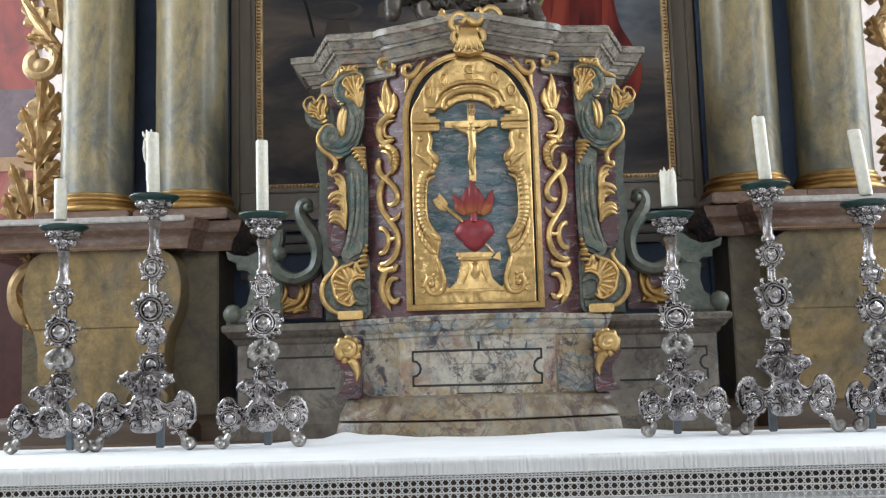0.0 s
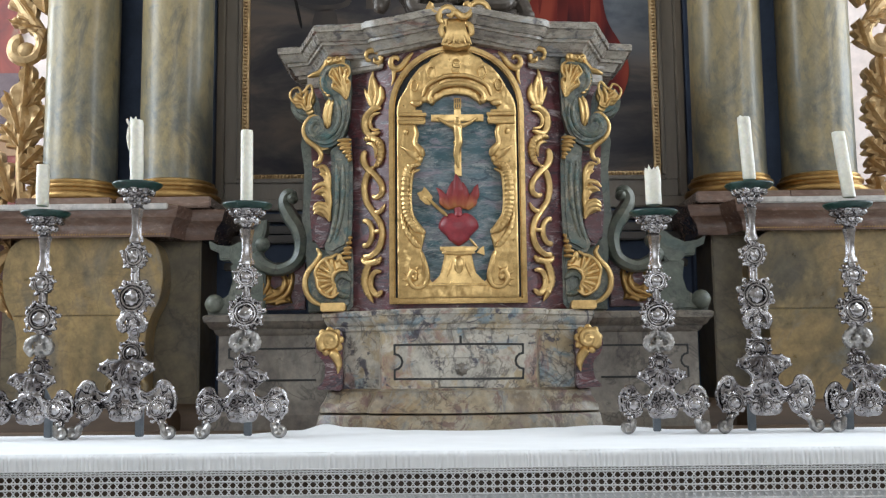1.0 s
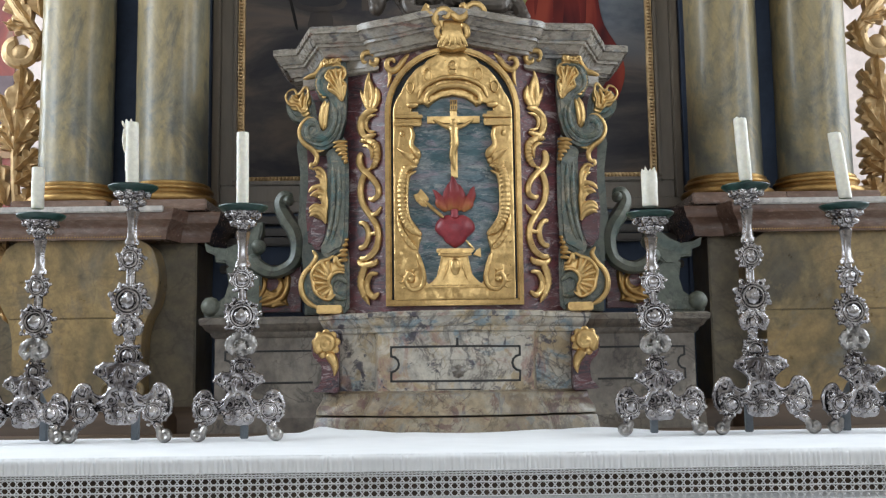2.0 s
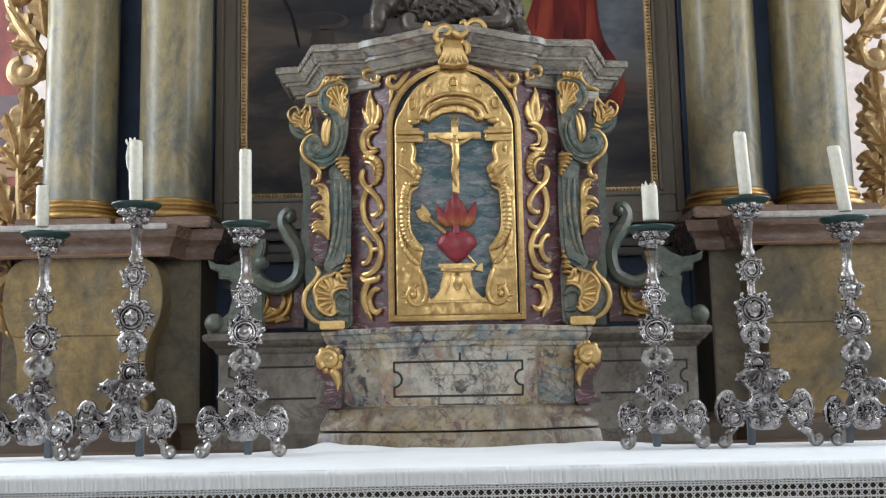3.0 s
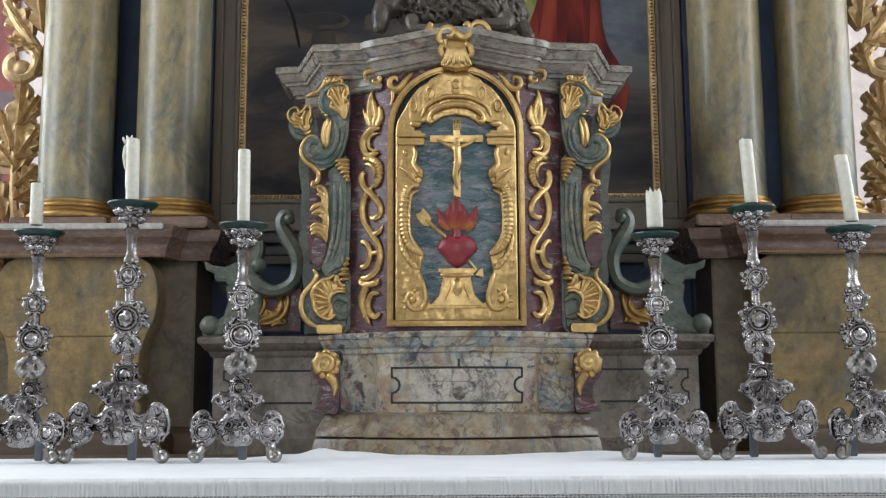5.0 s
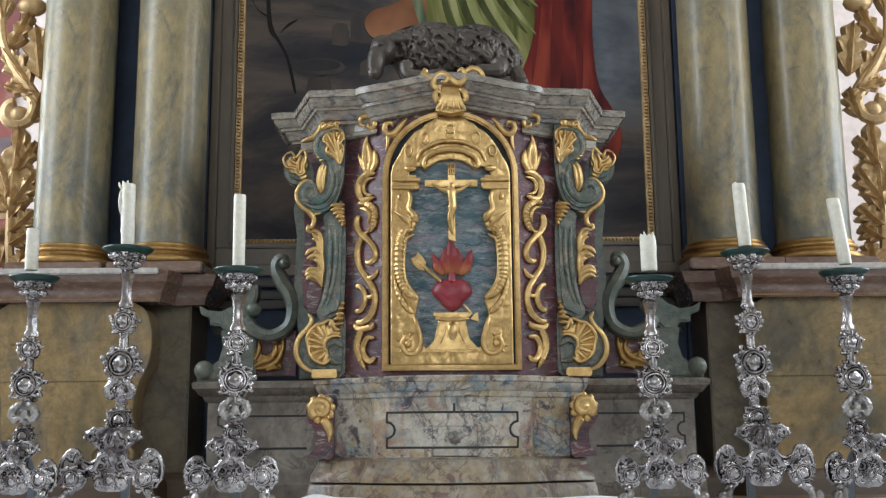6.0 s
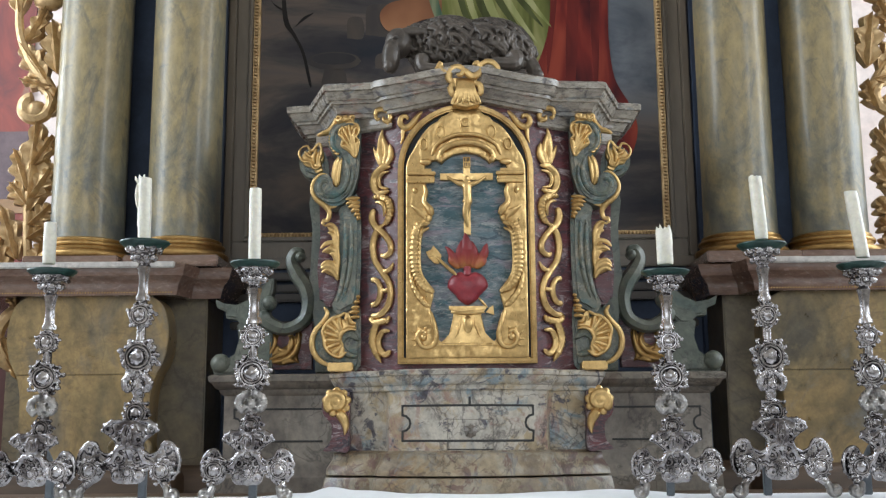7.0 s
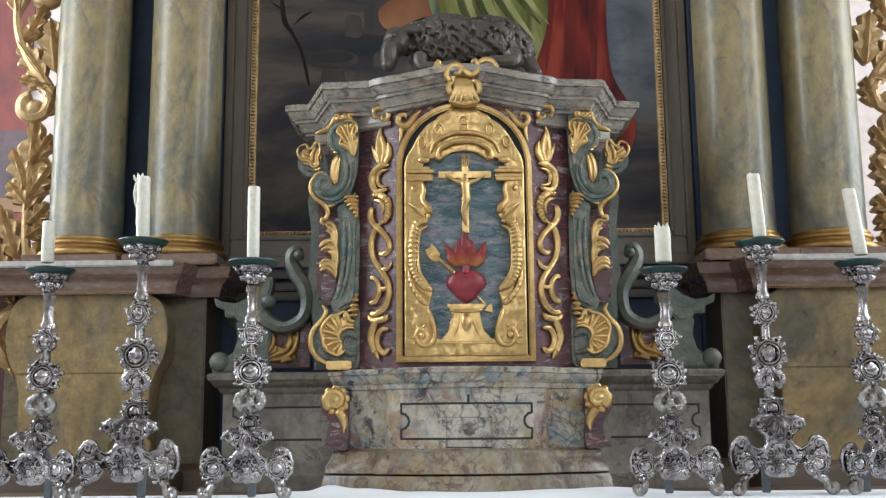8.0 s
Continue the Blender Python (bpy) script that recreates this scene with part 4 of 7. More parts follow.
# gilt carved foliage at both flanks
for s in (-1, 1):
    orn = thing("carved_foliage", "gilded carved acanthus foliage flanking the columns, openwork", "carving", (s * 1.27, 0.45, 1.656), group="gilded flank carvings")
    q = lambda x, z: (s * x, z)
    yy = 0.43
    bm = bmesh.new()
    tube(bm, [(s * 1.255, yy, 1.66), (s * 1.265, yy - 0.01, 1.75), (s * 1.27, yy - 0.012, 1.88), (s * 1.262, yy - 0.01, 1.99), (s * 1.25, yy, 2.06)], [0.016, 0.013, 0.010, 0.006], 8)
    part("stem", bm, M_GOLD_PALE, orn)
    for b, t, w, lo in (((1.268, 1.84), (1.255, 2.12), 0.045, 4), ((1.27, 1.90), (1.318, 2.03), 0.032, 3), ((1.268, 1.86), (1.325, 1.93), 0.028, 3),
                        ((1.262, 1.88), (1.205, 1.97), 0.03, 3), ((1.262, 1.80), (1.198, 1.86), 0.03, 3), ((1.262, 1.76), (1.20, 1.80), 0.026, 3),
                        ((1.29, 1.70), (1.345, 1.86), 0.03, 3), ((1.325, 1.66), (1.36, 1.77), 0.028, 3), ((1.235, 1.66), (1.22, 1.75), 0.035, 3), ((1.262, 1.98), (1.205, 2.07), 0.022, 3)):
        bm = bmesh.new()
        leaf(bm, q(*b), q(*t), w * 1.55, lo, 0.018, 0.0, 0.008, yy - 0.01 + 0.008 * random.random())
        part("leaf", bm, M_GOLD_PALE, orn)
    bm = bmesh.new()
    tube(bm, [(s * x, y, z) for x, y, z in spiral((1.268, 2.165), 0.055, 0.022, 95, 0.95, yy - 0.012, 12)], [0.006, 0.02, 0.024, 0.02], 8, 0.9)
    ball(bm, (s * 1.262, yy - 0.01, 2.15), (0.03, 0.028, 0.03), 2)
    part("scroll", bm, M_GOLD_PALE, orn)
    bm = bmesh.new()
    tube(bm, [(s * 1.20, yy, 2.18), (s * 1.235, yy - 0.01, 2.235), (s * 1.285, yy - 0.015, 2.30), (s * 1.325, yy - 0.015, 2.40), (s * 1.325, yy - 0.012, 2.52), (s * 1.28, yy - 0.01, 2.62), (s * 1.22, yy, 2.70)], [0.014, 0.017, 0.013, 0.015, 0.012], 8)
    part("stem", bm, M_GOLD_PALE, orn)
    for b, t, w, lo in (((1.215, 2.22), (1.315, 2.245), 0.02, 3), ((1.235, 2.24), (1.318, 2.355), 0.034, 3), ((1.20, 2.26), (1.225, 2.43), 0.04, 3), ((1.30, 2.36), (1.245, 2.47), 0.026, 3),
                        ((1.325, 2.45), (1.355, 2.60), 0.03, 3), ((1.30, 2.58), (1.225, 2.56), 0.028, 3), ((1.22, 2.13), (1.195, 2.22), 0.025, 3)):
        bm = bmesh.new()
        leaf(bm, q(*b), q(*t), w * 1.55, lo, 0.018, 0.0, 0.008, yy - 0.012 + 0.008 * random.random())
        part("leaf", bm, M_GOLD_PALE, orn)
    bm = bmesh.new()
    ball(bm, (s * 1.245, yy - 0.01, 2.49), (0.045, 0.03, 0.03), 2)
    part("scroll", bm, M_GOLD_PALE, orn)
# gilt scroll beside the outer face of one pedestal
orn = thing("carved_foliage", "gilded carved scroll hanging beside the pedestal block", "carving", (-1.27, 0.34, 1.35))
bm = bmesh.new()
tube(bm, [(-1.215, 0.33, 1.545), (-1.255, 0.32, 1.535), (-1.285, 0.315, 1.49), (-1.285, 0.315, 1.44), (-1.262, 0.32, 1.395), (-1.235, 0.33, 1.37)], [0.012, 0.02, 0.018, 0.022, 0.006], 8)
part("scroll", bm, M_GOLD_PALE, orn)
for b, t, w in (((-1.28, 1.47), (-1.235, 1.40), 0.022), ((-1.275, 1.44), (-1.225, 1.35), 0.022), ((-1.24, 1.55), (-1.275, 1.59), 0.02)):
    bm = bmesh.new()
    leaf(bm, b, t, w, 3, 0.012, 0, 0.008, 0.318)
    part("leaf", bm, M_GOLD_PALE, orn)

# ---- tabernacle ----
tab = thing("tabernacle", "marbled baroque tabernacle with gilded arched door and carved scrolls", "tabernacle", (0, 0.1, T))


def bow(x, h=0.045, w=0.19):
    """Forward bulge of the middle part of the front."""
    return -h * max(0.0, 1 - (x / w) ** 2)


def bowed(bm):
    """Bends what was built flat at y = 0 on to the bulging front."""
    if len(bm.verts) < 1500:
        for k in range(-7, 8):
            bmesh.ops.bisect_plane(bm, geom=list(bm.verts) + list(bm.edges) + list(bm.faces), plane_co=(k * 0.021, 0, 0), plane_no=(1, 0, 0))
    for v in bm.verts:
        d = bow(v.co.x, 0.03)
        k = 1 + d / 2.6
        v.co = Vector((v.co.x * k, v.co.y + d, 1.19 + (v.co.z - 1.19) * k))
    return bm


MID = [(-0.19 + 0.38 * i / 16, 0.0) for i in range(17)]
plan_base = [(-0.326, 0.15), (-0.316, 0.072), (-0.280, 0.046), (-0.200, 0.030), (-0.190, -0.004)] + [(x, bow(x) - 0.004) for x, _ in MID[1:-1]] + [(0.190, -0.004), (0.200, 0.030), (0.280, 0.046), (0.316, 0.072), (0.326, 0.15)]
bm = bmesh.new()
loft(bm, plan_base, [(T - 0.003, 0.044), (1.085, 0.038), (1.093, 0.034), (1.0945, 0.028)], 0.36)
part("plinth", bm, M_OCHRE, tab, "ochre marbled flared plinth")
bm = bmesh.new()
loft(bm, plan_base, [(1.097, 0.028), (1.099, 0.034), (1.112, 0.032), (1.124, 0.024), (1.134, 0.018), (1.142, 0.015), (1.150, 0.015), (1.153, 0.004), (1.157, 0.0)], 0.36)
part("base_moulding", bm, M_OCHRE, tab)
bm = bmesh.new()
loft(bm, plan_base, [(1.157, 0.0), (1.298, 0.0)], 0.36)
part("base_die", bm, M_GREY, tab, "grey veined marbled block")
bm = bmesh.new()
loft(bm, plan_base, [(1.298, 0.0), (1.300, 0.006), (1.307, 0.009), (1.311, 0.008), (1.313, 0.013), (1.322, 0.018), (1.330, 0.023), (1.333, 0.023), (1.336, 0.028), (1.345, 0.029), (1.349, 0.024)], 0.36)
part("base_cornice", bm, M_GREY, tab, "grey marbled cornice of the base")


def die_y(x):
    a = abs(x)
    return bow(x) - 0.004 if a < 0.17 else (bow(0.17) + (0.012 - bow(0.17)) * min(1, (a - 0.17) / 0.02) if a < 0.19 else 0.012 + (a - 0.19) / 0.165 * 0.043)


def inlay(name, pts, yf, w=0.0027, mat=M_LINE):
    bm = bmesh.new()
    for (x0, z0), (x1, z1) in zip(pts, pts[1:]):
        n = max(1, int(abs(x1 - x0) / 0.02))
        for k in range(n):
            a, b = (x0 + (x1 - x0) * k / n, z0 + (z1 - z0) * k / n), (x0 + (x1 - x0) * (k + 1) / n, z0 + (z1 - z0) * (k + 1) / n)
            d = Vector((b[0] - a[0], b[1] - a[1])).normalized()
            e = Vector((-d.y, d.x)) * w
            d *= w * 0.9
            c = [(a[0] - d.x + e.x, a[1] - d.y + e.y), (b[0] + d.x + e.x, b[1] + d.y + e.y), (b[0] + d.x - e.x, b[1] + d.y - e.y), (a[0] - d.x - e.x, a[1] - d.y - e.y)]
            f = [bm.verts.new((p[0], yf(p[0]) - 0.0015, p[1])) for p in c]
            g = [bm.verts.new((p[0], yf(p[0]) + 0.002, p[1])) for p in c]
            bm.faces.new(f)
            bm.faces.new(g[::-1])
            for j in range(4):
                bm.faces.new((f[j], f[(j + 1) % 4], g[(j + 1) % 4], g[j]))
    part(name, fused(bm, 0.0011), mat, tab, "dark inlaid outline")


def notch(x, s, z, r):
    return [(x + s * r * math.sin(radians(a)), z + r * math.cos(radians(a))) for a in range(0, 181, 30)]


inlay("inlay", [(-0.158, 1.263), (0.156, 1.262)] + [(0.156, 1.246)] + notch(0.156, -1, 1.2215, 0.019) + [(0.156, 1.197), (0.155, 1.179), (-0.158, 1.180), (-0.158, 1.197)]
      + notch(-0.158, 1, 1.2215, 0.019)[::-1] + [(-0.158, 1.246), (-0.158, 1.263)], die_y)
# lock: small flap, keyhole and rosette knob
bm = bmesh.new()
box(bm, 0.0005, 0.0062, die_y(0) - 0.004, die_y(0) + 0.002, 1.262, 1.283)
part("keyhole", bm, M_LINE, tab, "black keyhole slit")
bm = bmesh.new()
lathe(bm, [(0.004, -0.001), (0.015, 0.0), (0.0155, 0.003), (0.010, 0.007), (0.006, 0.012), (0.0, 0.0125)][:-1], (0, 0, 0), 16, 0.12, 8)
bmesh.ops.rotate(bm, cent=(0, 0, 0), matrix=Matrix.Rotation(radians(90), 3, 'X'), verts=bm.verts)
bmesh.ops.translate(bm, vec=(0.005, die_y(0) - 0.002, 1.202), verts=bm.verts)
part("knob", bm, M_WING, tab, "dull brown rosette knob")

inlay("flap_joint", [(-0.050, 1.161), (0.058, 1.160), (0.059, 1.229), (-0.049, 1.230), (-0.050, 1.161)], die_y, 0.0007, M_WING)
inlay("flap_joint", [(-0.050, 1.1595), (0.058, 1.1585)], die_y, 0.0011)

# body
plan_body = [(-0.345, 0.15), (-0.262, 0.062), (-0.185, 0.022)] + [(x, bow(x, 0.03) + 0.012) for x, _ in MID[1:-1]] + [(0.185, 0.022), (0.262, 0.062), (0.345, 0.15)]


def body_y(x):
    a = abs(x)
    return bow(x, 0.03) + 0.012 if a < 0.18 else 0.02 + (a - 0.18) / 0.082 * 0.042


bm = bmesh.new()
loft(bm, plan_body, [(1.349, 0.0), (2.015, 0.0)], 0.36)
part("body", bm, M_PURPLE, tab, "dark purple marbled body")
bm = bmesh.new()
loft(bm, [(-0.395, 0.20), (-0.25, 0.17), (0.25, 0.17), (0.395, 0.20)], [(1.349, 0.0), (2.0, 0.0)], 0.36)
part("back_body", bm, M_PURPLE, tab)
# frieze blocks and cornice
for s in (-1, 1):
    bm = bmesh.new()
    pl = [(-0.40, 0.205), (-0.352, 0.19), (-0.335, 0.13), (-0.272, 0.055), (-0.192, 0.014)]
    if s > 0:
        pl = [(-x, y) for x, y in reversed(pl)]
    loft(bm, pl, [(1.966, 0.0), (1.969, 0.006), (1.976, 0.008), (1.980, 0.003), (2.008, 0.003), (2.014, 0.008), (2.022, 0.008)], 0.36)
    part("frieze", bm, M_CORNICE, tab, "grey marbled frieze block")
plan_cor = [(-0.425, 0.225), (-0.372, 0.205), (-0.355, 0.15), (-0.318, 0.040), (-0.205, 0.030), (-0.190, 0.004)] + [(x, bow(x, 0.034)) for x, _ in MID[1:-1]] + [(0.190, 0.004), (0.205, 0.030), (0.318, 0.040), (0.355, 0.15), (0.372, 0.205), (0.425, 0.225)]


def arch_lift(x):
    a = min(1, abs(x) / 0.19)
    return 0.020 * 0.5 * (1 + math.cos(math.pi * a))


bm = bmesh.new()
loft(bm, plan_cor, [(1.998, -0.02), (2.000, 0.004), (2.008, 0.006), (2.0085, 0.012), (2.019, 0.016), (2.029, 0.024), (2.0295, 0.031), (2.037, 0.032), (2.0375, 0.037), (2.048, 0.046), (2.057, 0.049), (2.0575, 0.055), (2.073, 0.056), (2.077, 0.050), (2.080, -0.02)], 0.36, arch_lift)
part("cornice", bm, M_CORNICE, tab, "grey and pink marbled cornice, raised over the door")
bm = bmesh.new()
loft(bm, [(-0.40, 0.2), (0.40, 0.2)], [(2.05, 0.0), (2.079, 0.0)], 0.36)
part("cover", bm, M_CORNICE, tab)

# gilt cartouche in the middle of the cornice: a fluted fan under curling rims
bm = bmesh.new()
prism(bm, [(-0.036, 2.074), (0.002, 2.082), (0.036, 2.074), (0.026, 2.052), (0.024, 2.036), (0.036, 1.998), (0.002, 1.990), (-0.032, 1.998), (-0.024, 2.034), (-0.028, 2.052)], -0.078, -0.050, 0.002)
for k in range(11):
    f = k / 10 - 0.5
    tube(bm, [(0.002 + f * 0.040, -0.078, 2.064), (0.002 + f * 0.044, -0.084, 2.035), (0.002 + f * 0.074, -0.083, 1.996 + 0.005 * (k % 2))], [0.0022, 0.0034, 0.0036], 6)
cart = part("cartouche", fused(bm, 0.0012), M_GOLD, tab, "gilded fluted cartouche")
for pts, rad in (([(-0.030, 2.050), (-0.040, 2.064), (-0.036, 2.084), (-0.018, 2.092), (-0.004, 2.084), (-0.010, 2.072), (-0.022, 2.074)], [0.004, 0.007, 0.007, 0.0065, 0.006, 0.005, 0.003]),
                 ([(-0.006, 2.090), (0.004, 2.078), (0.018, 2.068), (0.032, 2.074), (0.038, 2.090), (0.030, 2.102), (0.020, 2.096)], [0.004, 0.007, 0.007, 0.007, 0.006, 0.006, 0.003]),
                 ([(-0.034, 2.078), (-0.050, 2.082), (-0.062, 2.094), (-0.060, 2.106), (-0.068, 2.090), (-0.070, 2.078)], [0.004, 0.007, 0.007, 0.004, 0.005, 0.002]),
                 ([(0.036, 2.094), (0.052, 2.106), (0.070, 2.104), (0.082, 2.090), (0.084, 2.076)], [0.004, 0.006, 0.006, 0.005, 0.002]),
                 ([(0.024, 2.054), (0.036, 2.044), (0.038, 2.026), (0.028, 2.020)], [0.004, 0.007, 0.006, 0.003]),
                 ([(-0.028, 2.052), (-0.036, 2.038), (-0.030, 2.022), (-0.022, 2.026)], [0.004, 0.006, 0.006, 0.003])):
    bm = bmesh.new()
    tube(bm, [(x, -0.086 + 0.1 * abs(x), z) for x, z in pts], [r * 1.4 for r in rad], 8, 0.8, 0.1)
    part("scroll", bm, M_GOLD, cart)
bm = bmesh.new()
tube(bm, [(0.036, -0.070, 2.050), (0.046, -0.074, 2.072), (0.058, -0.072, 2.092), (0.076, -0.066, 2.090), (0.092, -0.055, 2.076)], [0.006, 0.012, 0.013, 0.012, 0.004], 8)
part("crest", bm, M_CORNICE, cart, "grey marbled crest")

# door
Z0, ZS, RO = 1.368, 1.852, 0.163


def arch_path(r, zb, n=22):
    return [(-r, zb)] + [(r * math.cos(math.pi - math.pi * i / n), ZS + r * math.sin(math.pi * i / n)) for i in range(n + 1)] + [(r, zb)]


door = part("door", bowed((lambda b: (prism(b, arch_path(0.158, 1.374)[::-1], 0.010, 0.018, 0), b)[1])(bmesh.new())), M_REVEAL, tab, "dark blue back of the arched door")


def moulding(r, w, d, y, zb, mat, name, parent, label=""):
    """An arched gilt moulding with its sill."""
    bm = bmesh.new()
    prism(bm, arch_path(r + w / 2, zb - w / 2)[::-1], y - d, y, min(w * 0.35, 0.004), arch_path(r - w / 2, zb + w / 2)[::-1])
    return part(name, bowed(bm), mat, parent, label)


moulding(0.163, 0.015, 0.02, 0.012, Z0 + 0.004, M_GOLD, "door_frame", tab, "gilded arched door frame")
half = [(0, 1.893), (-0.03, 1.888), (-0.052, 1.874), (-0.06, 1.864), (-0.075, 1.874), (-0.100, 1.868), (-0.103, 1.845), (-0.079, 1.838), (-0.077, 1.822), (-0.100, 1.815),
        (-0.101, 1.775), (-0.083, 1.738), (-0.086, 1.722), (-0.106, 1.70), (-0.114, 1.65), (-0.112, 1.585), (-0.098, 1.55), (-0.081, 1.535), (-0.090, 1.50), (-0.079, 1.46), (-0.071, 1.425), (-0.061, 1.412),
        (-0.046, 1.432), (-0.037, 1.468), (-0.033, 1.490), (-0.044, 1.505)]
inner = half + [(-x, z) for x, z in reversed(half) if x]
outer = []
LOBES = [(0, 1.0), (8, 0.985), (22, 0.925), (40, 0.935), (52, 0.955), (60, 0.945), (66, 0.985), (72, 0.99), (76, 1.025), (90, 1.035)]
for x, z in arch_path(0.150, 1.378, 60):
    r = 1.0
    if z > ZS + 0.001:
        a = math.degrees(math.atan2(z - ZS, abs(x)))
        for (a0, r0), (a1, r1) in zip(LOBES, LOBES[1:]):
            if a0 <= a <= a1:
                r = r0 + (r1 - r0) * (a - a0) / (a1 - a0)
    outer.append((x * r, ZS + (z - ZS) * r if z > ZS else z))
bm = bmesh.new()
prism(bm, outer[::-1], -0.012, 0.008, 0.003, inner)
bm = fused(bm, 0.0026)
for v in bm.verts:
    if v.co.y < -0.008:
        q = v.co
        v.co.y -= 0.0022 * noise.noise(Vector((q.x * 40, q.z * 40, 1))) + 0.0016 * abs(noise.noise(Vector((q.x * 90, q.z * 60, 5))))
surround = part("surround", bowed(bm), M_GOLD, door, "gilded carved surround")
bm = bmesh.new()
n0, n1 = 60, 120
vs = [[bm.verts.new((-0.125 + 0.25 * i / n0, 0.001 - 0.0035 * noise.noise(Vector((i * 0.16 + j * 0.10, j * 0.30, 2.0))) - 0.0015 * noise.noise(Vector((i * 0.5, j * 0.9, 7.0))), 1.39 + 0.53 * j / n1)) for i in range(n0 + 1)] for j in range(n1 + 1)]
for j in range(n1):
    for i in range(n0):
        bm.faces.new((vs[j][i], vs[j][i + 1], vs[j + 1][i + 1], vs[j + 1][i]))
part("sky_panel", bowed(bm), M_BLUE, door, "blue cloudy painted panel")

# carved work on the surround
bm = bmesh.new()
tube(bm, [(-0.058, -0.016, 1.868), (-0.066, -0.018, 1.880), (-0.056, -0.02, 1.898), (-0.03, -0.022, 1.912), (0.002, -0.022, 1.916), (0.034, -0.022, 1.912), (0.06, -0.02, 1.898), (0.07, -0.018, 1.880), (0.062, -0.016, 1.868)], [0.010, 0.006, 0.008, 0.008, 0.008, 0.006, 0.010], 8)
tube(bm, [(-0.085, -0.014, 1.885), (-0.07, -0.016, 1.915), (-0.03, -0.018, 1.935), (0.002, -0.018, 1.938), (0.034, -0.018, 1.935), (0.074, -0.016, 1.915), (0.089, -0.014, 1.885)], [0.005, 0.006, 0.006, 0.006, 0.005], 8)
for x, z, r, t in ((0.0, 1.962, 0.014, 0), (-0.062, 1.948, 0.012, 20), (0.066, 1.948, 0.012, -20), (-0.105, 1.915, 0.011, 40), (0.107, 1.915, 0.011, -40)):
    ring(bm, (x, -0.0135, z), r * 1.3, 0.0036, 18, 6, 0.62)
    if x == 0:
        for k in range(5):
            box(bm, x - 0.006, x + 0.008, -0.018, -0.012, z - 0.014 + k * 0.006, z - 0.011 + k * 0.006)
for s in (-1, 1):
    ball(bm, (s * 0.100, -0.014, 1.868), (0.016, 0.008, 0.009), 2)
part("arch_carving", bowed(fused(bm, 0.0016)), M_GOLD, surround)
for s in (-1, 1):
    bm = bmesh.new()
    for z, w, d in ((1.846, 0.035, 0.014), (1.838, 0.041, 0.018), (1.826, 0.036, 0.012), (1.818, 0.039, 0.015)):
        a, b = sorted((s * 0.146, s * (0.146 - w * 1.72)))
        box(bm, a, b, -0.012 - d * 0.6, -0.008, z - 0.004, z + 0.004, 0.0015)
    part("capital", bowed(bm), M_GOLD, surround, "gilded moulded capital")
    bm = bmesh.new()
    tube(bm, [(s * 0.105, -0.012, 1.812), (s * 0.100, -0.016, 1.79), (s * 0.104, -0.018, 1.765), (s * 0.09, -0.02, 1.745), (s * 0.084, -0.016, 1.73)], [0.005, 0.006, 0.007, 0.01, 0.006], 8)
    ball(bm, (s * 0.127, -0.012, 1.795), (0.007, 0.006, 0.009), 2)
    for k in range(4):
        tube(bm, [(s * (0.142 - k * 0.006), -0.012, 1.76 - k * 0.008), (s * (0.118 - k * 0.005), -0.018, 1.745 - k * 0.006), (s * (0.092 + k * 0.003), -0.014, 1.738 - k * 0.006)], [0.002, 0.005, 0.005], 6)
    tube(bm, [(s * 0.090, -0.016, 1.712), (s * 0.118, -0.022, 1.705), (s * 0.128, -0.024, 1.67), (s * 0.130, -0.024, 1.62), (s * 0.124, -0.024, 1.58), (s * 0.105, -0.022, 1.55), (s * 0.084, -0.016, 1.542)], [0.006, 0.011, 0.013, 0.013, 0.011, 0.010, 0.006], 8, 0.8, 0.22, 8)
    tube(bm, [(s * 0.092, -0.015, 1.70), (s * 0.112, -0.018, 1.685), (s * 0.117, -0.018, 1.64), (s * 0.115, -0.018, 1.59), (s * 0.10, -0.017, 1.56), (s * 0.082, -0.017, 1.536)], [0.004, 0.005, 0.005, 0.006, 0.008], 8)
    tube(bm, [(s * 0.14, -0.012, 1.59), (s * 0.13, -0.016, 1.55), (s * 0.108, -0.018, 1.515), (s * 0.092, -0.014, 1.502)], [0.005, 0.009, 0.009, 0.004], 8, 0.8, 0.2, 6)
    tube(bm, [(s * 0.092, -0.013, 1.495), (s * 0.083, -0.016, 1.465), (s * 0.076, -0.016, 1.430), (s * 0.085, -0.016, 1.408), (s * 0.108, -0.017, 1.405), (s * 0.122, -0.018, 1.425), (s * 0.112, -0.018, 1.445), (s * 0.100, -0.018, 1.435)], [0.005, 0.007, 0.007, 0.006, 0.006, 0.006, 0.006, 0.004], 8)
    ball(bm, (s * 0.107, -0.016, 1.428), 0.009, 2)
    for k in range(5):
        a = radians(-60 + k * 40)
        tube(bm, [(s * (0.11 + 0.016 * math.cos(a)), -0.012, 1.428 + 0.016 * math.sin(a)), (s * (0.11 + 0.032 * math.cos(a + 0.2)), -0.016, 1.428 + 0.03 * math.sin(a + 0.2))], [0.005, 0.002], 6)
    part("scroll", bowed(fused(bm, 0.0016)), M_GOLD, surround)
# vase on the door's foot
bm = bmesh.new()
prism(bm, [(-0.044, 1.504), (0.046, 1.504), (0.047, 1.497), (0.040, 1.492), (0.031, 1.484), (0.033, 1.462), (0.042, 1.440), (0.058, 1.422), (0.078, 1.408), (-0.076, 1.408), (-0.056, 1.422), (-0.040, 1.440), (-0.031, 1.462), (-0.029, 1.484), (-0.038, 1.492), (-0.045, 1.497)], -0.022, 0.0, 0.005)
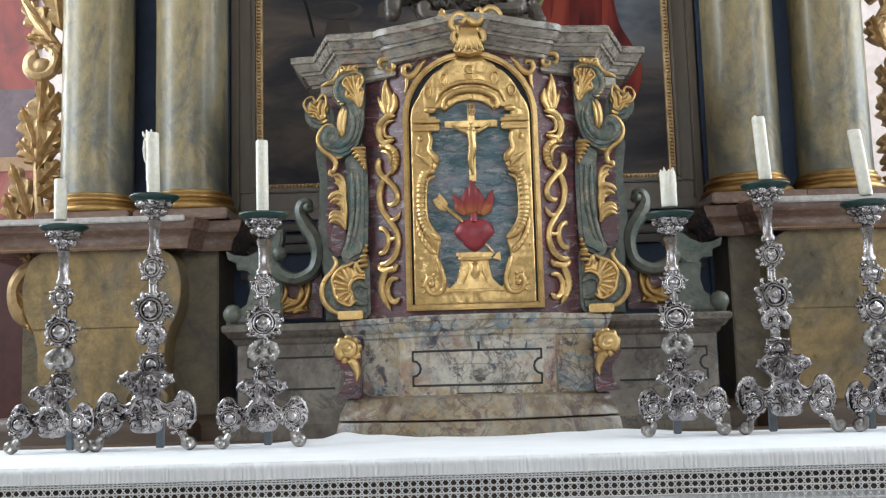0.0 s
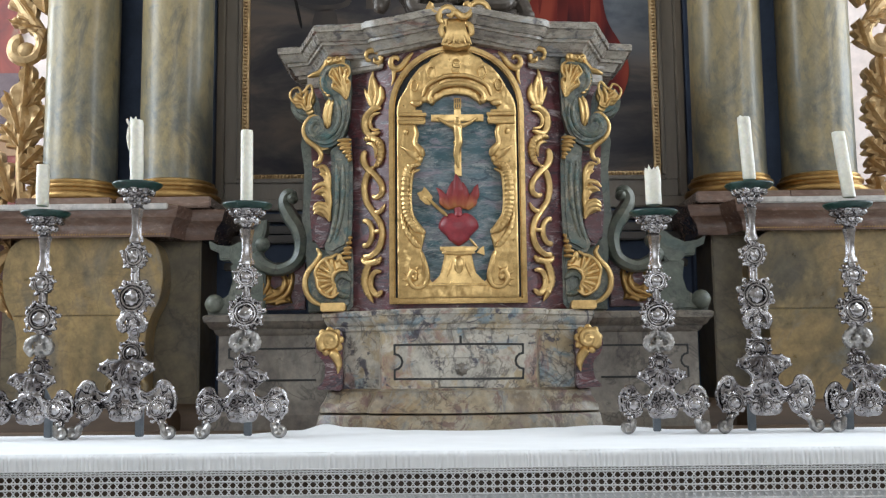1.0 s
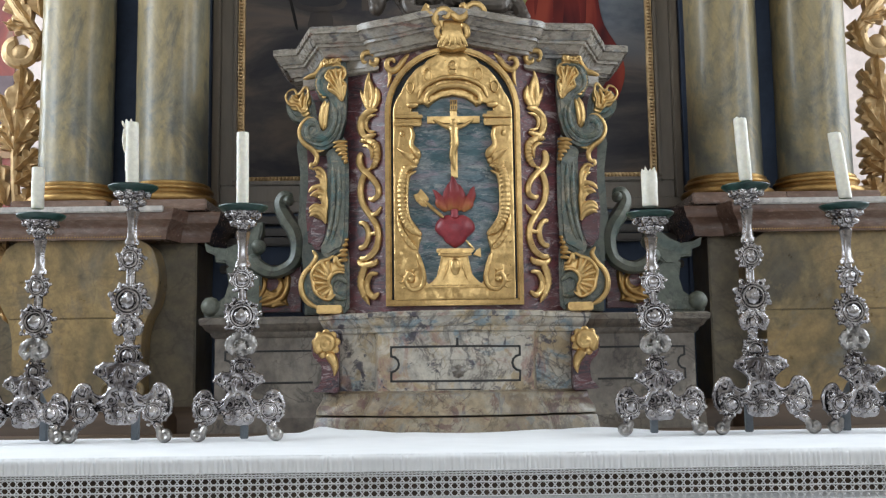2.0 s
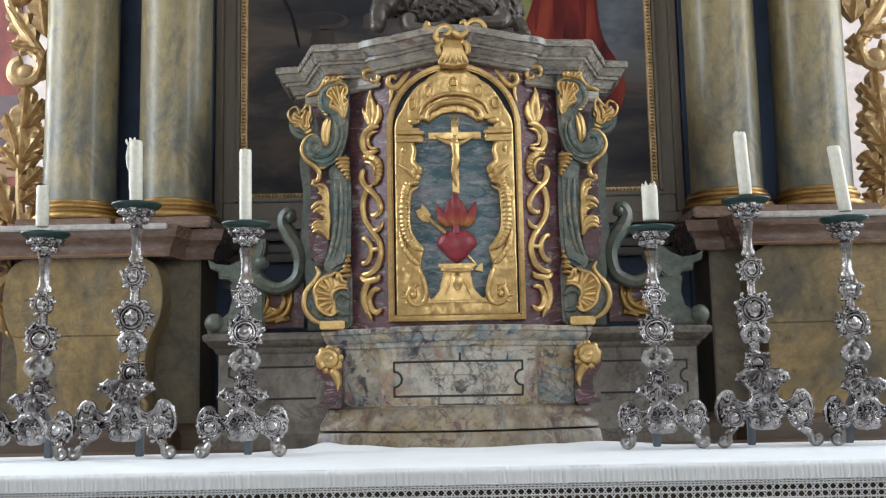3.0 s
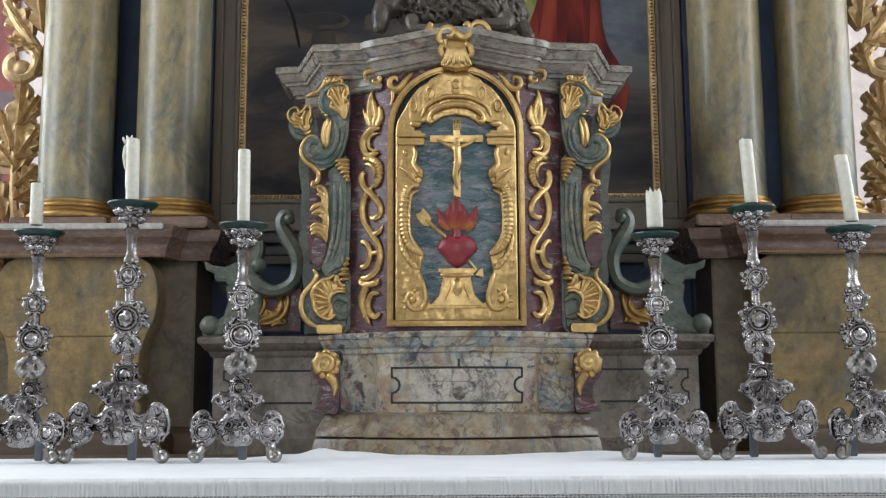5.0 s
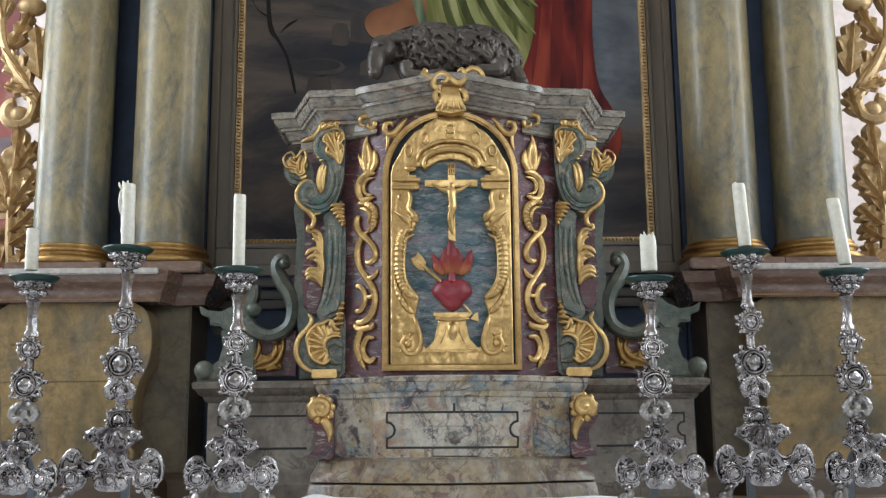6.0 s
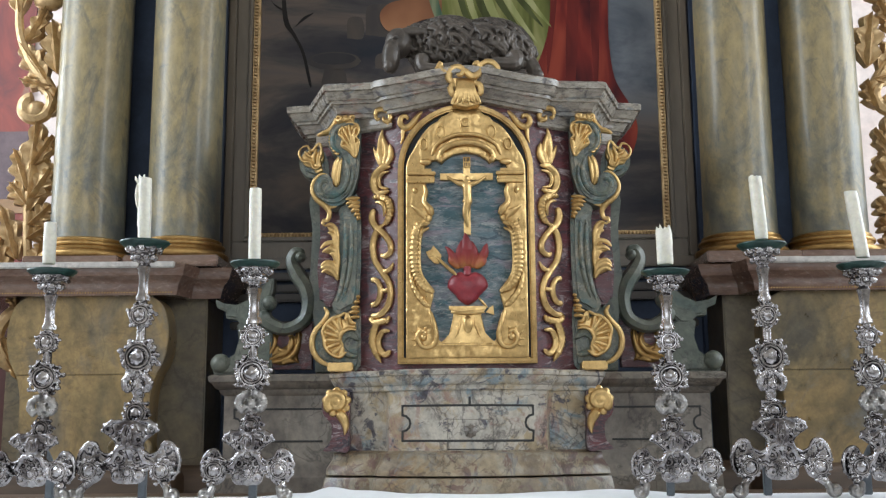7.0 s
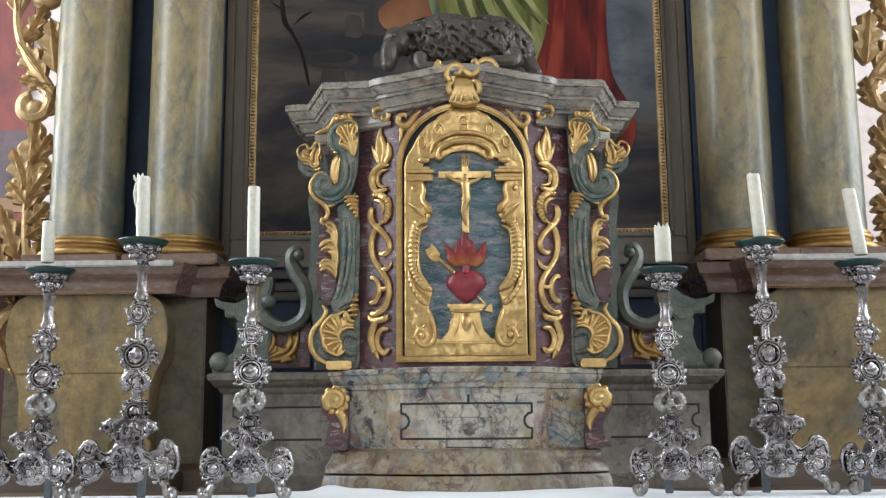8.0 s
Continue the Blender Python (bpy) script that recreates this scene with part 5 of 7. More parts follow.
tube(bm, [(-0.040, -0.02, 1.488), (0.002, -0.03, 1.486), (0.042, -0.02, 1.488)], [0.004, 0.005, 0.004], 8)
ball(bm, (0.001, -0.018, 1.458), (0.013, 0.010, 0.024), 3)
for sx in (-1, 1):
    tube(bm, [(0.001 + sx * 0.016, -0.020, 1.482), (0.001 + sx * 0.020, -0.022, 1.455), (0.001 + sx * 0.030, -0.021, 1.425)], [0.002, 0.0035, 0.002], 6)
part("vase", bowed(bm), M_GOLD, door, "gilded vase foot")

# cross with a plain carved shape
bm = bmesh.new()
prism(bm, [(-0.006, 1.683), (0.011, 1.683), (0.011, 1.823), (0.068, 1.823), (0.068, 1.840), (0.011, 1.840), (0.011, 1.882), (-0.006, 1.882), (-0.006, 1.840), (-0.064, 1.840), (-0.064, 1.823), (-0.006, 1.823)], -0.010, 0.002, 0.002)
cross = part("cross", bowed(bm), M_GOLD, door, "gilded relief cross")
bm = bmesh.new()
box(bm, -0.006, 0.012, -0.014, -0.010, 1.853, 1.881, 0.001)
plaque = part("plaque", bowed(bm), M_GOLD_DULL, cross)
bm = bmesh.new()
for x, z in ((-0.0025, 1.873), (0.004, 1.873), (0.008, 1.874), (-0.002, 1.860), (0.003, 1.861), (0.0085, 1.860)):
    box(bm, x - 0.0012, x + 0.0012, -0.0152, -0.0138, z - 0.0045, z + 0.0045)
part("lettering", bowed(bm), M_LINE, cross, "dark unreadable lettering bars")
bm = bmesh.new()
tube(bm, [(-0.05, -0.014, 1.832), (-0.025, -0.018, 1.815), (0.0, -0.022, 1.805), (0.003, -0.024, 1.785), (0.004, -0.024, 1.765), (-0.002, -0.024, 1.735), (0.004, -0.02, 1.70)], [0.003, 0.005, 0.012, 0.011, 0.011, 0.008, 0.004], 8)
tube(bm, [(0.054, -0.014, 1.832), (0.03, -0.018, 1.815), (0.006, -0.022, 1.806)], [0.003, 0.005, 0.008], 8)
ball(bm, (0.002, -0.026, 1.82), (0.008, 0.008, 0.010), 2)
ball(bm, (0.003, -0.024, 1.765), (0.013, 0.010, 0.008), 2)
part("relief_shape", bowed(fused(bm, 0.0014)), M_GOLD, cross)

# heart, flames, arrow
bm = bmesh.new()
got = bmesh.ops.create_icosphere(bm, subdivisions=4, radius=1)["verts"]
for v in got:
    x, z = v.co.x, v.co.z
    k = 1.0 + 0.05 * max(0, z) if z > 0 else 1 - 0.62 * (-z) ** 1.15
    dip = -0.34 * math.exp(-(x / 0.22) ** 2) if z > 0.3 else 0
    v.co = Vector((0.002 + x * 0.050 * k, -0.004 + v.co.y * 0.024, 1.553 + z * 0.040 + dip * 0.03 * (z > 0) + (-0.006 if z < -0.6 else 0)))
heart = part("heart", bowed(bm), M_HEART, door, "crimson painted carved heart")
bm = bmesh.new()
tube(bm, [(0.001, -0.006, 1.580), (0.0015, -0.008, 1.592), (0.001, -0.006, 1.603)], [0.014, 0.009, 0.011], 10)
part("neck", bowed(bm), M_HEART, heart)
bm = bmesh.new()
for x0, x1, x2, top, w in ((0.0, 0.002, -0.004, 1.690, 0.015), (-0.012, -0.016, -0.010, 1.672, 0.012), (0.013, 0.018, 0.012, 1.668, 0.012), (-0.02, -0.034, -0.054, 1.655, 0.010), (0.02, 0.042, 0.052, 1.662, 0.012), (-0.018, -0.036, -0.045, 1.632, 0.010), (0.02, 0.038, 0.050, 1.628, 0.011), (0.0, -0.006, 0.010, 1.66, 0.013)):
    tube(bm, [(x0, -0.004, 1.600), (x1, -0.012, 1.600 + (top - 1.6) * 0.5), ((x1 + x2) / 2, -0.012, 1.6 + (top - 1.6) * 0.8), (x2, -0.008, top)], [w * 0.8, w, w * 0.6, 0.001], 8, 0.8)
part("flame", bowed(fused(bm, 0.0016)), M_FLAME, heart, "red and orange carved flames")
bm = bmesh.new()
tube(bm, [(-0.078, -0.012, 1.630), (-0.05, -0.018, 1.602), (-0.026, -0.022, 1.580)], [0.004, 0.0045, 0.005], 8)
prism(bm, [(-0.068, 1.610), (-0.062, 1.630), (-0.070, 1.642), (-0.082, 1.656), (-0.088, 1.645), (-0.100, 1.640), (-0.093, 1.625), (-0.080, 1.612)], -0.014, -0.002, 0.003)
part("arrow", bowed(bm), M_GOLD, door, "gilded arrow shaft with feathers")
bm = bmesh.new()
tube(bm, [(0.028, -0.016, 1.524), (0.05, -0.012, 1.500)], [0.003, 0.003], 8)
prism(bm, [(0.066, 1.482), (0.064, 1.506), (0.055, 1.500), (0.046, 1.489)], -0.014, -0.004, 0.002)
part("arrow_head", bowed(bm), M_GOLD, door)

# gilt hanging scrollwork on the purple strips, and scrolls of the arch's corners
def strand(bm, s, pts, radii, flat=0.8, ribs=0.0, lift=0.006):
    tube(bm, [(s * x, body_y(x) - lift - (d if len(o) else 0.0), z) for x, z, *o in pts for d in [o[0] if o else 0.0]], [r * 1.2 for r in radii], 8, flat, ribs)


for s in (-1, 1):
    bm = bmesh.new()
    for pts, rad in (([(0.2100, 1.8690), (0.2170, 1.9080), (0.2150, 1.9420), (0.2100, 1.9720)], [0.005, 0.008, 0.0065, 0.001]), ([(0.2060, 1.8690), (0.2000, 1.9050), (0.2060, 1.9350), (0.2130, 1.9590)], [0.005, 0.007, 0.005, 0.001]),
                     ([(0.2140, 1.8690), (0.2240, 1.8960), (0.2300, 1.9110), (0.2360, 1.9260)], [0.005, 0.0065, 0.005, 0.001]), ([(0.2010, 1.8690), (0.1880, 1.8900), (0.1880, 1.9110), (0.1940, 1.9290)], [0.005, 0.0065, 0.005, 0.001]),
                     ([(0.2040, 1.8720), (0.1960, 1.8930), (0.1960, 1.9080), (0.2000, 1.9230)], [0.004, 0.005, 0.004, 0.001])):
        strand(bm, s, pts, rad)
    chain = part("scrollwork", fused(bm, 0.0015), M_GOLD, tab, "gilded hanging scrollwork")
    for pts, rad, rib in (
            ([(0.1900, 1.8660), (0.2110, 1.8650), (0.2300, 1.8470), (0.2330, 1.8220), (0.2210, 1.8000), (0.1930, 1.8030)], [0.004, 0.0085, 0.0095, 0.0095, 0.008, 0.005], 0.12),
            ([(0.1930, 1.8540), (0.2110, 1.8500), (0.2200, 1.8340), (0.2140, 1.8150), (0.1950, 1.8100)], [0.002, 0.004, 0.0045, 0.004, 0.002], 0),
            ([(0.2370, 1.7900), (0.2170, 1.7910), (0.1950, 1.7750), (0.1900, 1.7490), (0.1980, 1.7250), (0.2120, 1.7150)], [0.005, 0.0085, 0.010, 0.010, 0.008, 0.003], 0.22),
            ([(0.2310, 1.7780), (0.2150, 1.7750), (0.2050, 1.7600), (0.2070, 1.7370)], [0.002, 0.0045, 0.005, 0.002], 0),
            ([(0.2330, 1.7610), (0.2380, 1.7400), (0.2300, 1.7170), (0.2090, 1.6960), (0.1910, 1.6700), (0.1890, 1.6470), (0.2040, 1.6360), (0.2150, 1.6430)], [0.006, 0.0085, 0.0075, 0.007, 0.007, 0.006, 0.004], 0),
            ([(0.2100, 1.7170), (0.2270, 1.6970), (0.2350, 1.6630), (0.2290, 1.6270), (0.2120, 1.5990), (0.1940, 1.5700), (0.1880, 1.5390), (0.1980, 1.5060), (0.2200, 1.4880), (0.2410, 1.4890)], [0.005, 0.0075, 0.0075, 0.007, 0.007, 0.007, 0.0075, 0.007, 0.005], 0),
            ([(0.2190, 1.6040), (0.2020, 1.5970), (0.1890, 1.6040), (0.1820, 1.6180)], [0.004, 0.0055, 0.005, 0.002], 0),
            ([(0.2400, 1.5790), (0.2260, 1.5760), (0.2160, 1.5590), (0.2160, 1.5360), (0.2260, 1.5180), (0.2410, 1.5150)], [0.006, 0.006, 0.0065, 0.0065, 0.006, 0.006], 0),
            ([(0.2180, 1.5530), (0.2050, 1.5490), (0.1920, 1.5510)], [0.005, 0.0045, 0.005], 0),
            ([(0.2440, 1.4850), (0.2280, 1.4710), (0.2000, 1.4740), (0.1920, 1.4850)], [0.006, 0.008, 0.008, 0.003], 0.15),
            ([(0.2170, 1.4770), (0.2310, 1.4500), (0.2340, 1.4210), (0.2240, 1.3930), (0.2130, 1.3700)], [0.007, 0.0095, 0.010, 0.009, 0.002], 0.18),
            ([(0.1910, 1.4480), (0.2090, 1.4460), (0.2190, 1.4260), (0.2160, 1.4040), (0.2020, 1.3900), (0.1880, 1.3990)], [0.004, 0.006, 0.0065, 0.007, 0.007, 0.004], 0)):
        bm = bmesh.new()
        strand(bm, s, pts, rad, 0.8, rib)
        part("c_scroll", bm, M_GOLD, chain)
    bm = bmesh.new()
    tube(bm, [(s * 0.0890, -0.004, 2.0100), (s * 0.1080, -0.004, 2.0010), (s * 0.1220, -0.004, 1.9860), (s * 0.1340, -0.004, 1.9690), (s * 0.1510, -0.004, 1.9600), (s * 0.1640, -0.004, 1.9720), (s * 0.1610, -0.004, 1.9880), (s * 0.1480, -0.004, 1.9910), (s * 0.1450, -0.004, 1.9810)], [0.001, 0.007, 0.0095, 0.010, 0.009, 0.0075, 0.006, 0.004], 8, 0.8, 0.1)
    tube(bm, [(s * 0.1600, -0.002, 1.9680), (s * 0.1570, -0.002, 1.9500), (s * 0.1580, -0.002, 1.9330), (s * 0.1640, -0.002, 1.9150)], [0.004, 0.006, 0.005, 0.001], 8)
    part("spandrel_scroll", fused(bm, 0.0015), M_GOLD, tab, "gilded corner scroll")
    bm = bmesh.new()
    tube(bm, [(s * 0.2300, 0.014, 1.9970), (s * 0.2240, 0.014, 2.0120), (s * 0.2050, 0.014, 2.0150), (s * 0.1910, 0.014, 2.0030), (s * 0.1920, 0.014, 1.9870), (s * 0.2050, 0.014, 1.9850), (s * 0.2080, 0.014, 1.9970)], [0.005, 0.007, 0.008, 0.008, 0.007, 0.006, 0.003], 8)
    tube(bm, [(s * 0.1920, 0.016, 1.9950), (s * 0.1920, 0.016, 1.9800), (s * 0.2000, 0.016, 1.9710)], [0.006, 0.006, 0.002], 8)
    tube(bm, [(s * 0.2300, 0.018, 2.0020), (s * 0.2240, 0.018, 1.9900), (s * 0.2160, 0.018, 1.9930)], [0.005, 0.005, 0.003], 8)
    part("frieze_scroll", fused(bm, 0.0015), M_GOLD, tab, "gilded frieze scroll")

    # green console scroll: upper curl running down into an outward hook
    bm = bmesh.new()
    prism(bm, smooth_loop([(s * 0.2720, 1.9970), (s * 0.3180, 1.9930), (s * 0.3430, 1.9750), (s * 0.3530, 1.9450), (s * 0.3470, 1.9180), (s * 0.3280, 1.9010), (s * 0.3140, 1.8810), (s * 0.3140, 1.8440), (s * 0.3250, 1.8200), (s * 0.3370, 1.8220), (s * 0.3410, 1.8410), (s * 0.3560, 1.8530), (s * 0.3730, 1.8480), (s * 0.3860, 1.8270), (s * 0.3860, 1.8020), (s * 0.3710, 1.7810), (s * 0.3380, 1.7690), (s * 0.3100, 1.7770), (s * 0.2890, 1.7990), (s * 0.2780, 1.8330), (s * 0.2710, 1.8730)]), 0.034, 0.14, 0.011)
    vol = part("console", bm, M_GREEN, tab, "green marbled console scroll")
    bm = bmesh.new()
    tube(bm, [(s * 0.3060, 0.034, 1.8890), (s * 0.2990, 0.034, 1.8630), (s * 0.3000, 0.034, 1.8370), (s * 0.3110, 0.034, 1.8100), (s * 0.3340, 0.034, 1.7940), (s * 0.3600, 0.034, 1.7970), (s * 0.3720, 0.034, 1.8170), (s * 0.3630, 0.034, 1.8330), (s * 0.3500, 0.034, 1.8310)], [0.004, 0.006, 0.006, 0.007, 0.007, 0.006, 0.005], 8)
    part("rib", bm, M_GREEN, vol)
    bm = bmesh.new()
    tube(bm, [(s * 0.2920, 0.034, 1.8780), (s * 0.2870, 0.034, 1.8490), (s * 0.2940, 0.034, 1.8160), (s * 0.3170, 0.034, 1.7900)], [0.003, 0.005, 0.005, 0.003], 8)
    part("rib", bm, M_GREEN, vol)
    bm = bmesh.new()
    tube(bm, [(s * 0.2750, 0.034, 1.9840), (s * 0.3100, 0.034, 1.9820), (s * 0.3330, 0.034, 1.9650), (s * 0.3410, 0.034, 1.9410), (s * 0.3350, 0.034, 1.9200), (s * 0.3150, 0.034, 1.9050)], [0.005, 0.006, 0.006, 0.005], 8)
    part("rib", bm, M_GREEN, vol)
    # lower band of the console with two long flutes
    bm = bmesh.new()
    prism(bm, smooth_loop([(s * 0.2700, 1.7890), (s * 0.3030, 1.7770), (s * 0.3230, 1.7630), (s * 0.3190, 1.7330), (s * 0.3150, 1.6890), (s * 0.3160, 1.6170), (s * 0.3230, 1.5590), (s * 0.3380, 1.5140), (s * 0.3210, 1.4940), (s * 0.2980, 1.5040), (s * 0.2690, 1.5450)]), 0.044, 0.15, 0.010)
    part("console_band", bm, M_GREEN, vol)
    for a in ([(s * 0.3060, 0.043, 1.7300), (s * 0.3040, 0.043, 1.6740), (s * 0.3060, 0.043, 1.6170), (s * 0.3140, 0.043, 1.5620), (s * 0.3250, 0.043, 1.5230)], [(s * 0.2910, 0.043, 1.7250), (s * 0.2890, 0.043, 1.6740), (s * 0.2930, 0.043, 1.6090), (s * 0.3030, 0.043, 1.5590), (s * 0.3120, 0.043, 1.5300)]):
        bm = bmesh.new()
        tube(bm, a, [0.004, 0.0065, 0.0065, 0.006, 0.003], 8)
        part("rib", bm, M_GREEN, vol)
    bm = bmesh.new()
    box(bm, *sorted((s * 0.262, s * 0.325)), 0.085, 0.2, 1.36, 1.98, 0.006)
    part("backing", bm, M_GREEN, vol)
    # outer curl with its gilt flower
    bm = bmesh.new()
    prism(bm, smooth_loop([(s * 0.3690, 1.9300), (s * 0.3890, 1.9400), (s * 0.4120, 1.9390), (s * 0.4300, 1.9240), (s * 0.4350, 1.9000), (s * 0.4290, 1.8780), (s * 0.4110, 1.8630), (s * 0.3940, 1.8580), (s * 0.3820, 1.8400), (s * 0.3600, 1.8430), (s * 0.3570, 1.8890)]), 0.10, 0.16, 0.012)
    part("knob", bm, M_GREEN, vol)
    bm = bmesh.new()
    prism(bm, smooth_loop([(s * 0.4210, 1.9240), (s * 0.4050, 1.9290), (s * 0.3950, 1.9150), (s * 0.3750, 1.9360), (s * 0.3680, 1.9120), (s * 0.3740, 1.8920), (s * 0.3710, 1.8760), (s * 0.3870, 1.8690), (s * 0.3990, 1.8850), (s * 0.4160, 1.8880), (s * 0.4270, 1.9080)]), 0.094, 0.108, 0.002)
    tube(bm, [(s * 0.4280, 0.093, 1.9380), (s * 0.4120, 0.093, 1.9420), (s * 0.4010, 0.093, 1.9280), (s * 0.3810, 0.093, 1.9490), (s * 0.3740, 0.093, 1.9250), (s * 0.3800, 0.093, 1.9050), (s * 0.3770, 0.093, 1.8880), (s * 0.3930, 0.093, 1.8810), (s * 0.4050, 0.093, 1.8980), (s * 0.4230, 0.093, 1.9010), (s * 0.4340, 0.093, 1.9210), (s * 0.4280, 0.093, 1.9380)], [0.003, 0.0044, 0.003, 0.0044, 0.003], 6, n=4)
    tube(bm, [(s * 0.3860, 0.092, 1.9340), (s * 0.3950, 0.092, 1.9130), (s * 0.3920, 0.092, 1.8940)], [0.003, 0.006, 0.003], 6)
    tube(bm, [(s * 0.4190, 0.092, 1.9280), (s * 0.4080, 0.092, 1.9160), (s * 0.3950, 0.092, 1.9090)], [0.003, 0.005, 0.003], 6)
    part("rosette", fused(bm, 0.0014), M_GOLD, vol, "gilded rosette")
    bm = bmesh.new()
    tube(bm, [(s * 0.3840, 0.07, 1.9630), (s * 0.3660, 0.07, 1.9700), (s * 0.3520, 0.07, 1.9750), (s * 0.3370, 0.07, 1.9970), (s * 0.3310, 0.07, 2.0250)], [0.004, 0.008, 0.009, 0.008, 0.006], 8)
    part("leaf", bm, M_GOLD, vol)
    # gilt fluted leaf in the upper curl
    bm = bmesh.new()
    prism(bm, smooth_loop([(s * 0.3140, 1.9850), (s * 0.2960, 1.9910), (s * 0.2760, 1.9830), (s * 0.2730, 1.9650), (s * 0.2800, 1.9520), (s * 0.2730, 1.9380), (s * 0.2810, 1.8970), (s * 0.2970, 1.9140), (s * 0.3180, 1.9290), (s * 0.3150, 1.9460), (s * 0.3250, 1.9620)]), 0.033, 0.046, 0.002)
    tube(bm, [(s * 0.3120, 0.031, 1.9810), (s * 0.2950, 0.031, 1.9870), (s * 0.2750, 0.031, 1.9790), (s * 0.2720, 0.031, 1.9610), (s * 0.2790, 0.031, 1.9480), (s * 0.2710, 0.031, 1.9340), (s * 0.2800, 0.031, 1.8940), (s * 0.2960, 0.031, 1.9100), (s * 0.3160, 0.031, 1.9250), (s * 0.3130, 0.031, 1.9420), (s * 0.3240, 0.031, 1.9580), (s * 0.3120, 0.031, 1.9810)], [0.0028, 0.0036, 0.0028, 0.0036, 0.0028], 6, n=4)
    for pts in ([(s * 0.3120, 0.031, 1.9730), (s * 0.3050, 0.031, 1.9550), (s * 0.2930, 0.031, 1.9310), (s * 0.2830, 0.031, 1.9010)], [(s * 0.3210, 0.031, 1.9550), (s * 0.3110, 0.031, 1.9420), (s * 0.2960, 0.031, 1.9220), (s * 0.2830, 0.031, 1.9000)], [(s * 0.2980, 0.031, 1.9810), (s * 0.2950, 0.031, 1.9600), (s * 0.2870, 0.031, 1.9310), (s * 0.2810, 0.031, 1.9010)], [(s * 0.2800, 0.031, 1.9760), (s * 0.2850, 0.031, 1.9550), (s * 0.2830, 0.031, 1.9280), (s * 0.2800, 0.031, 1.9010)], [(s * 0.3120, 0.031, 1.9270), (s * 0.3020, 0.031, 1.9190), (s * 0.2910, 0.031, 1.9100), (s * 0.2830, 0.031, 1.8980)], [(s * 0.2740, 0.031, 1.9370), (s * 0.2770, 0.031, 1.9250), (s * 0.2780, 0.031, 1.9130), (s * 0.2800, 0.031, 1.8980)]):
        tube(bm, pts, [0.0045, 0.0045, 0.0035, 0.001], 6, 1.3)
    part("rosette", fused(bm, 0.0013), M_GOLD, vol, "gilded fluted leaf rosette")
    for a in (((s * 0.3310, 0.033, 1.9580), (s * 0.3460, 0.05, 1.9660)), ((s * 0.3360, 0.033, 1.9500), (s * 0.3510, 0.05, 1.9580)), ((s * 0.3370, 0.033, 1.9430), (s * 0.3520, 0.05, 1.9510)), ((s * 0.3370, 0.033, 1.9350), (s * 0.3520, 0.05, 1.9430)), ((s * 0.3350, 0.033, 1.9280), (s * 0.3500, 0.05, 1.9350)), ((s * 0.3320, 0.033, 1.9200), (s * 0.3470, 0.05, 1.9280)), ((s * 0.3280, 0.033, 1.9130), (s * 0.3430, 0.05, 1.9200)), ((s * 0.3220, 0.033, 1.9050), (s * 0.3370, 0.05, 1.9130))):
        bm = bmesh.new()
        tube(bm, [a[0], ((a[0][0] + a[1][0]) / 2, 0.036, a[0][2]), a[1]], [0.0028, 0.0034, 0.003], 6)
        part("gilt_rib", bm, M_GOLD, vol)
    bm = bmesh.new()
    for k, x in enumerate((0.290, 0.301, 0.313, 0.325)):
        tube(bm, [(s * x + q.x, 0.024, 1.996 + q.y) for q in [Vector((math.cos(w * 0.8 + k * 1.6), math.sin(w * 0.8 + k * 1.6))) * (0.008 - 0.001 * w) for w in range(7)]], [0.003, 0.004, 0.0035], 6)
    box(bm, *sorted((s * 0.284, s * 0.330)), 0.028, 0.10, 1.985, 2.006, 0.003)
    part("gilt_capital", fused(bm, 0.0014), M_GOLD, vol, "gilded curled capital strip")
    bm = bmesh.new()
    prism(bm, [(s * x, z) for x, z in ((0.305, 1.93), (0.372, 1.92), (0.382, 1.80), (0.378, 1.70), (0.385, 1.62), (0.378, 1.54), (0.305, 1.53))], 0.118, 0.15, 0.003)
    part("inset", bm, M_PURPLE, vol, "purple marbled inset")
    bm = bmesh.new()
    prism(bm, smooth_loop([(s * 0.3530, 1.6060), (s * 0.3670, 1.5810), (s * 0.3680, 1.5450), (s * 0.3550, 1.5180), (s * 0.3380, 1.5180), (s * 0.3240, 1.5480), (s * 0.3220, 1.5880)]), 0.062, 0.12, 0.006)
    part("inset", bm, M_PURPLE, vol)
    # gilt blade between hook and stem
    bm = bmesh.new()
    tube(bm, [(s * 0.3220, 0.046, 1.9030), (s * 0.3300, 0.046, 1.8820), (s * 0.3340, 0.046, 1.8550), (s * 0.3330, 0.046, 1.8340), (s * 0.3280, 0.046, 1.8180)], [0.003, 0.008, 0.009, 0.008, 0.003], 8)
    tube(bm, [(s * 0.3160, 0.042, 1.8950), (s * 0.3210, 0.042, 1.8730), (s * 0.3240, 0.042, 1.8480), (s * 0.3240, 0.042, 1.8240)], [0.003, 0.006, 0.006, 0.003], 8)
    part("leaf", bm, M_GOLD, vol)
    # gilt edge of the hook and its hanging leaf
    bm = bmesh.new()
    tube(bm, [(s * 0.3520, 0.044, 1.8530), (s * 0.3700, 0.044, 1.8530), (s * 0.3860, 0.044, 1.8370), (s * 0.3920, 0.044, 1.8150), (s * 0.3840, 0.044, 1.7930), (s * 0.3680, 0.044, 1.7780), (s * 0.3490, 0.044, 1.7670), (s * 0.3260, 0.044, 1.7680)], [0.002, 0.0045, 0.005, 0.0055, 0.0065, 0.008, 0.006, 0.002], 8)
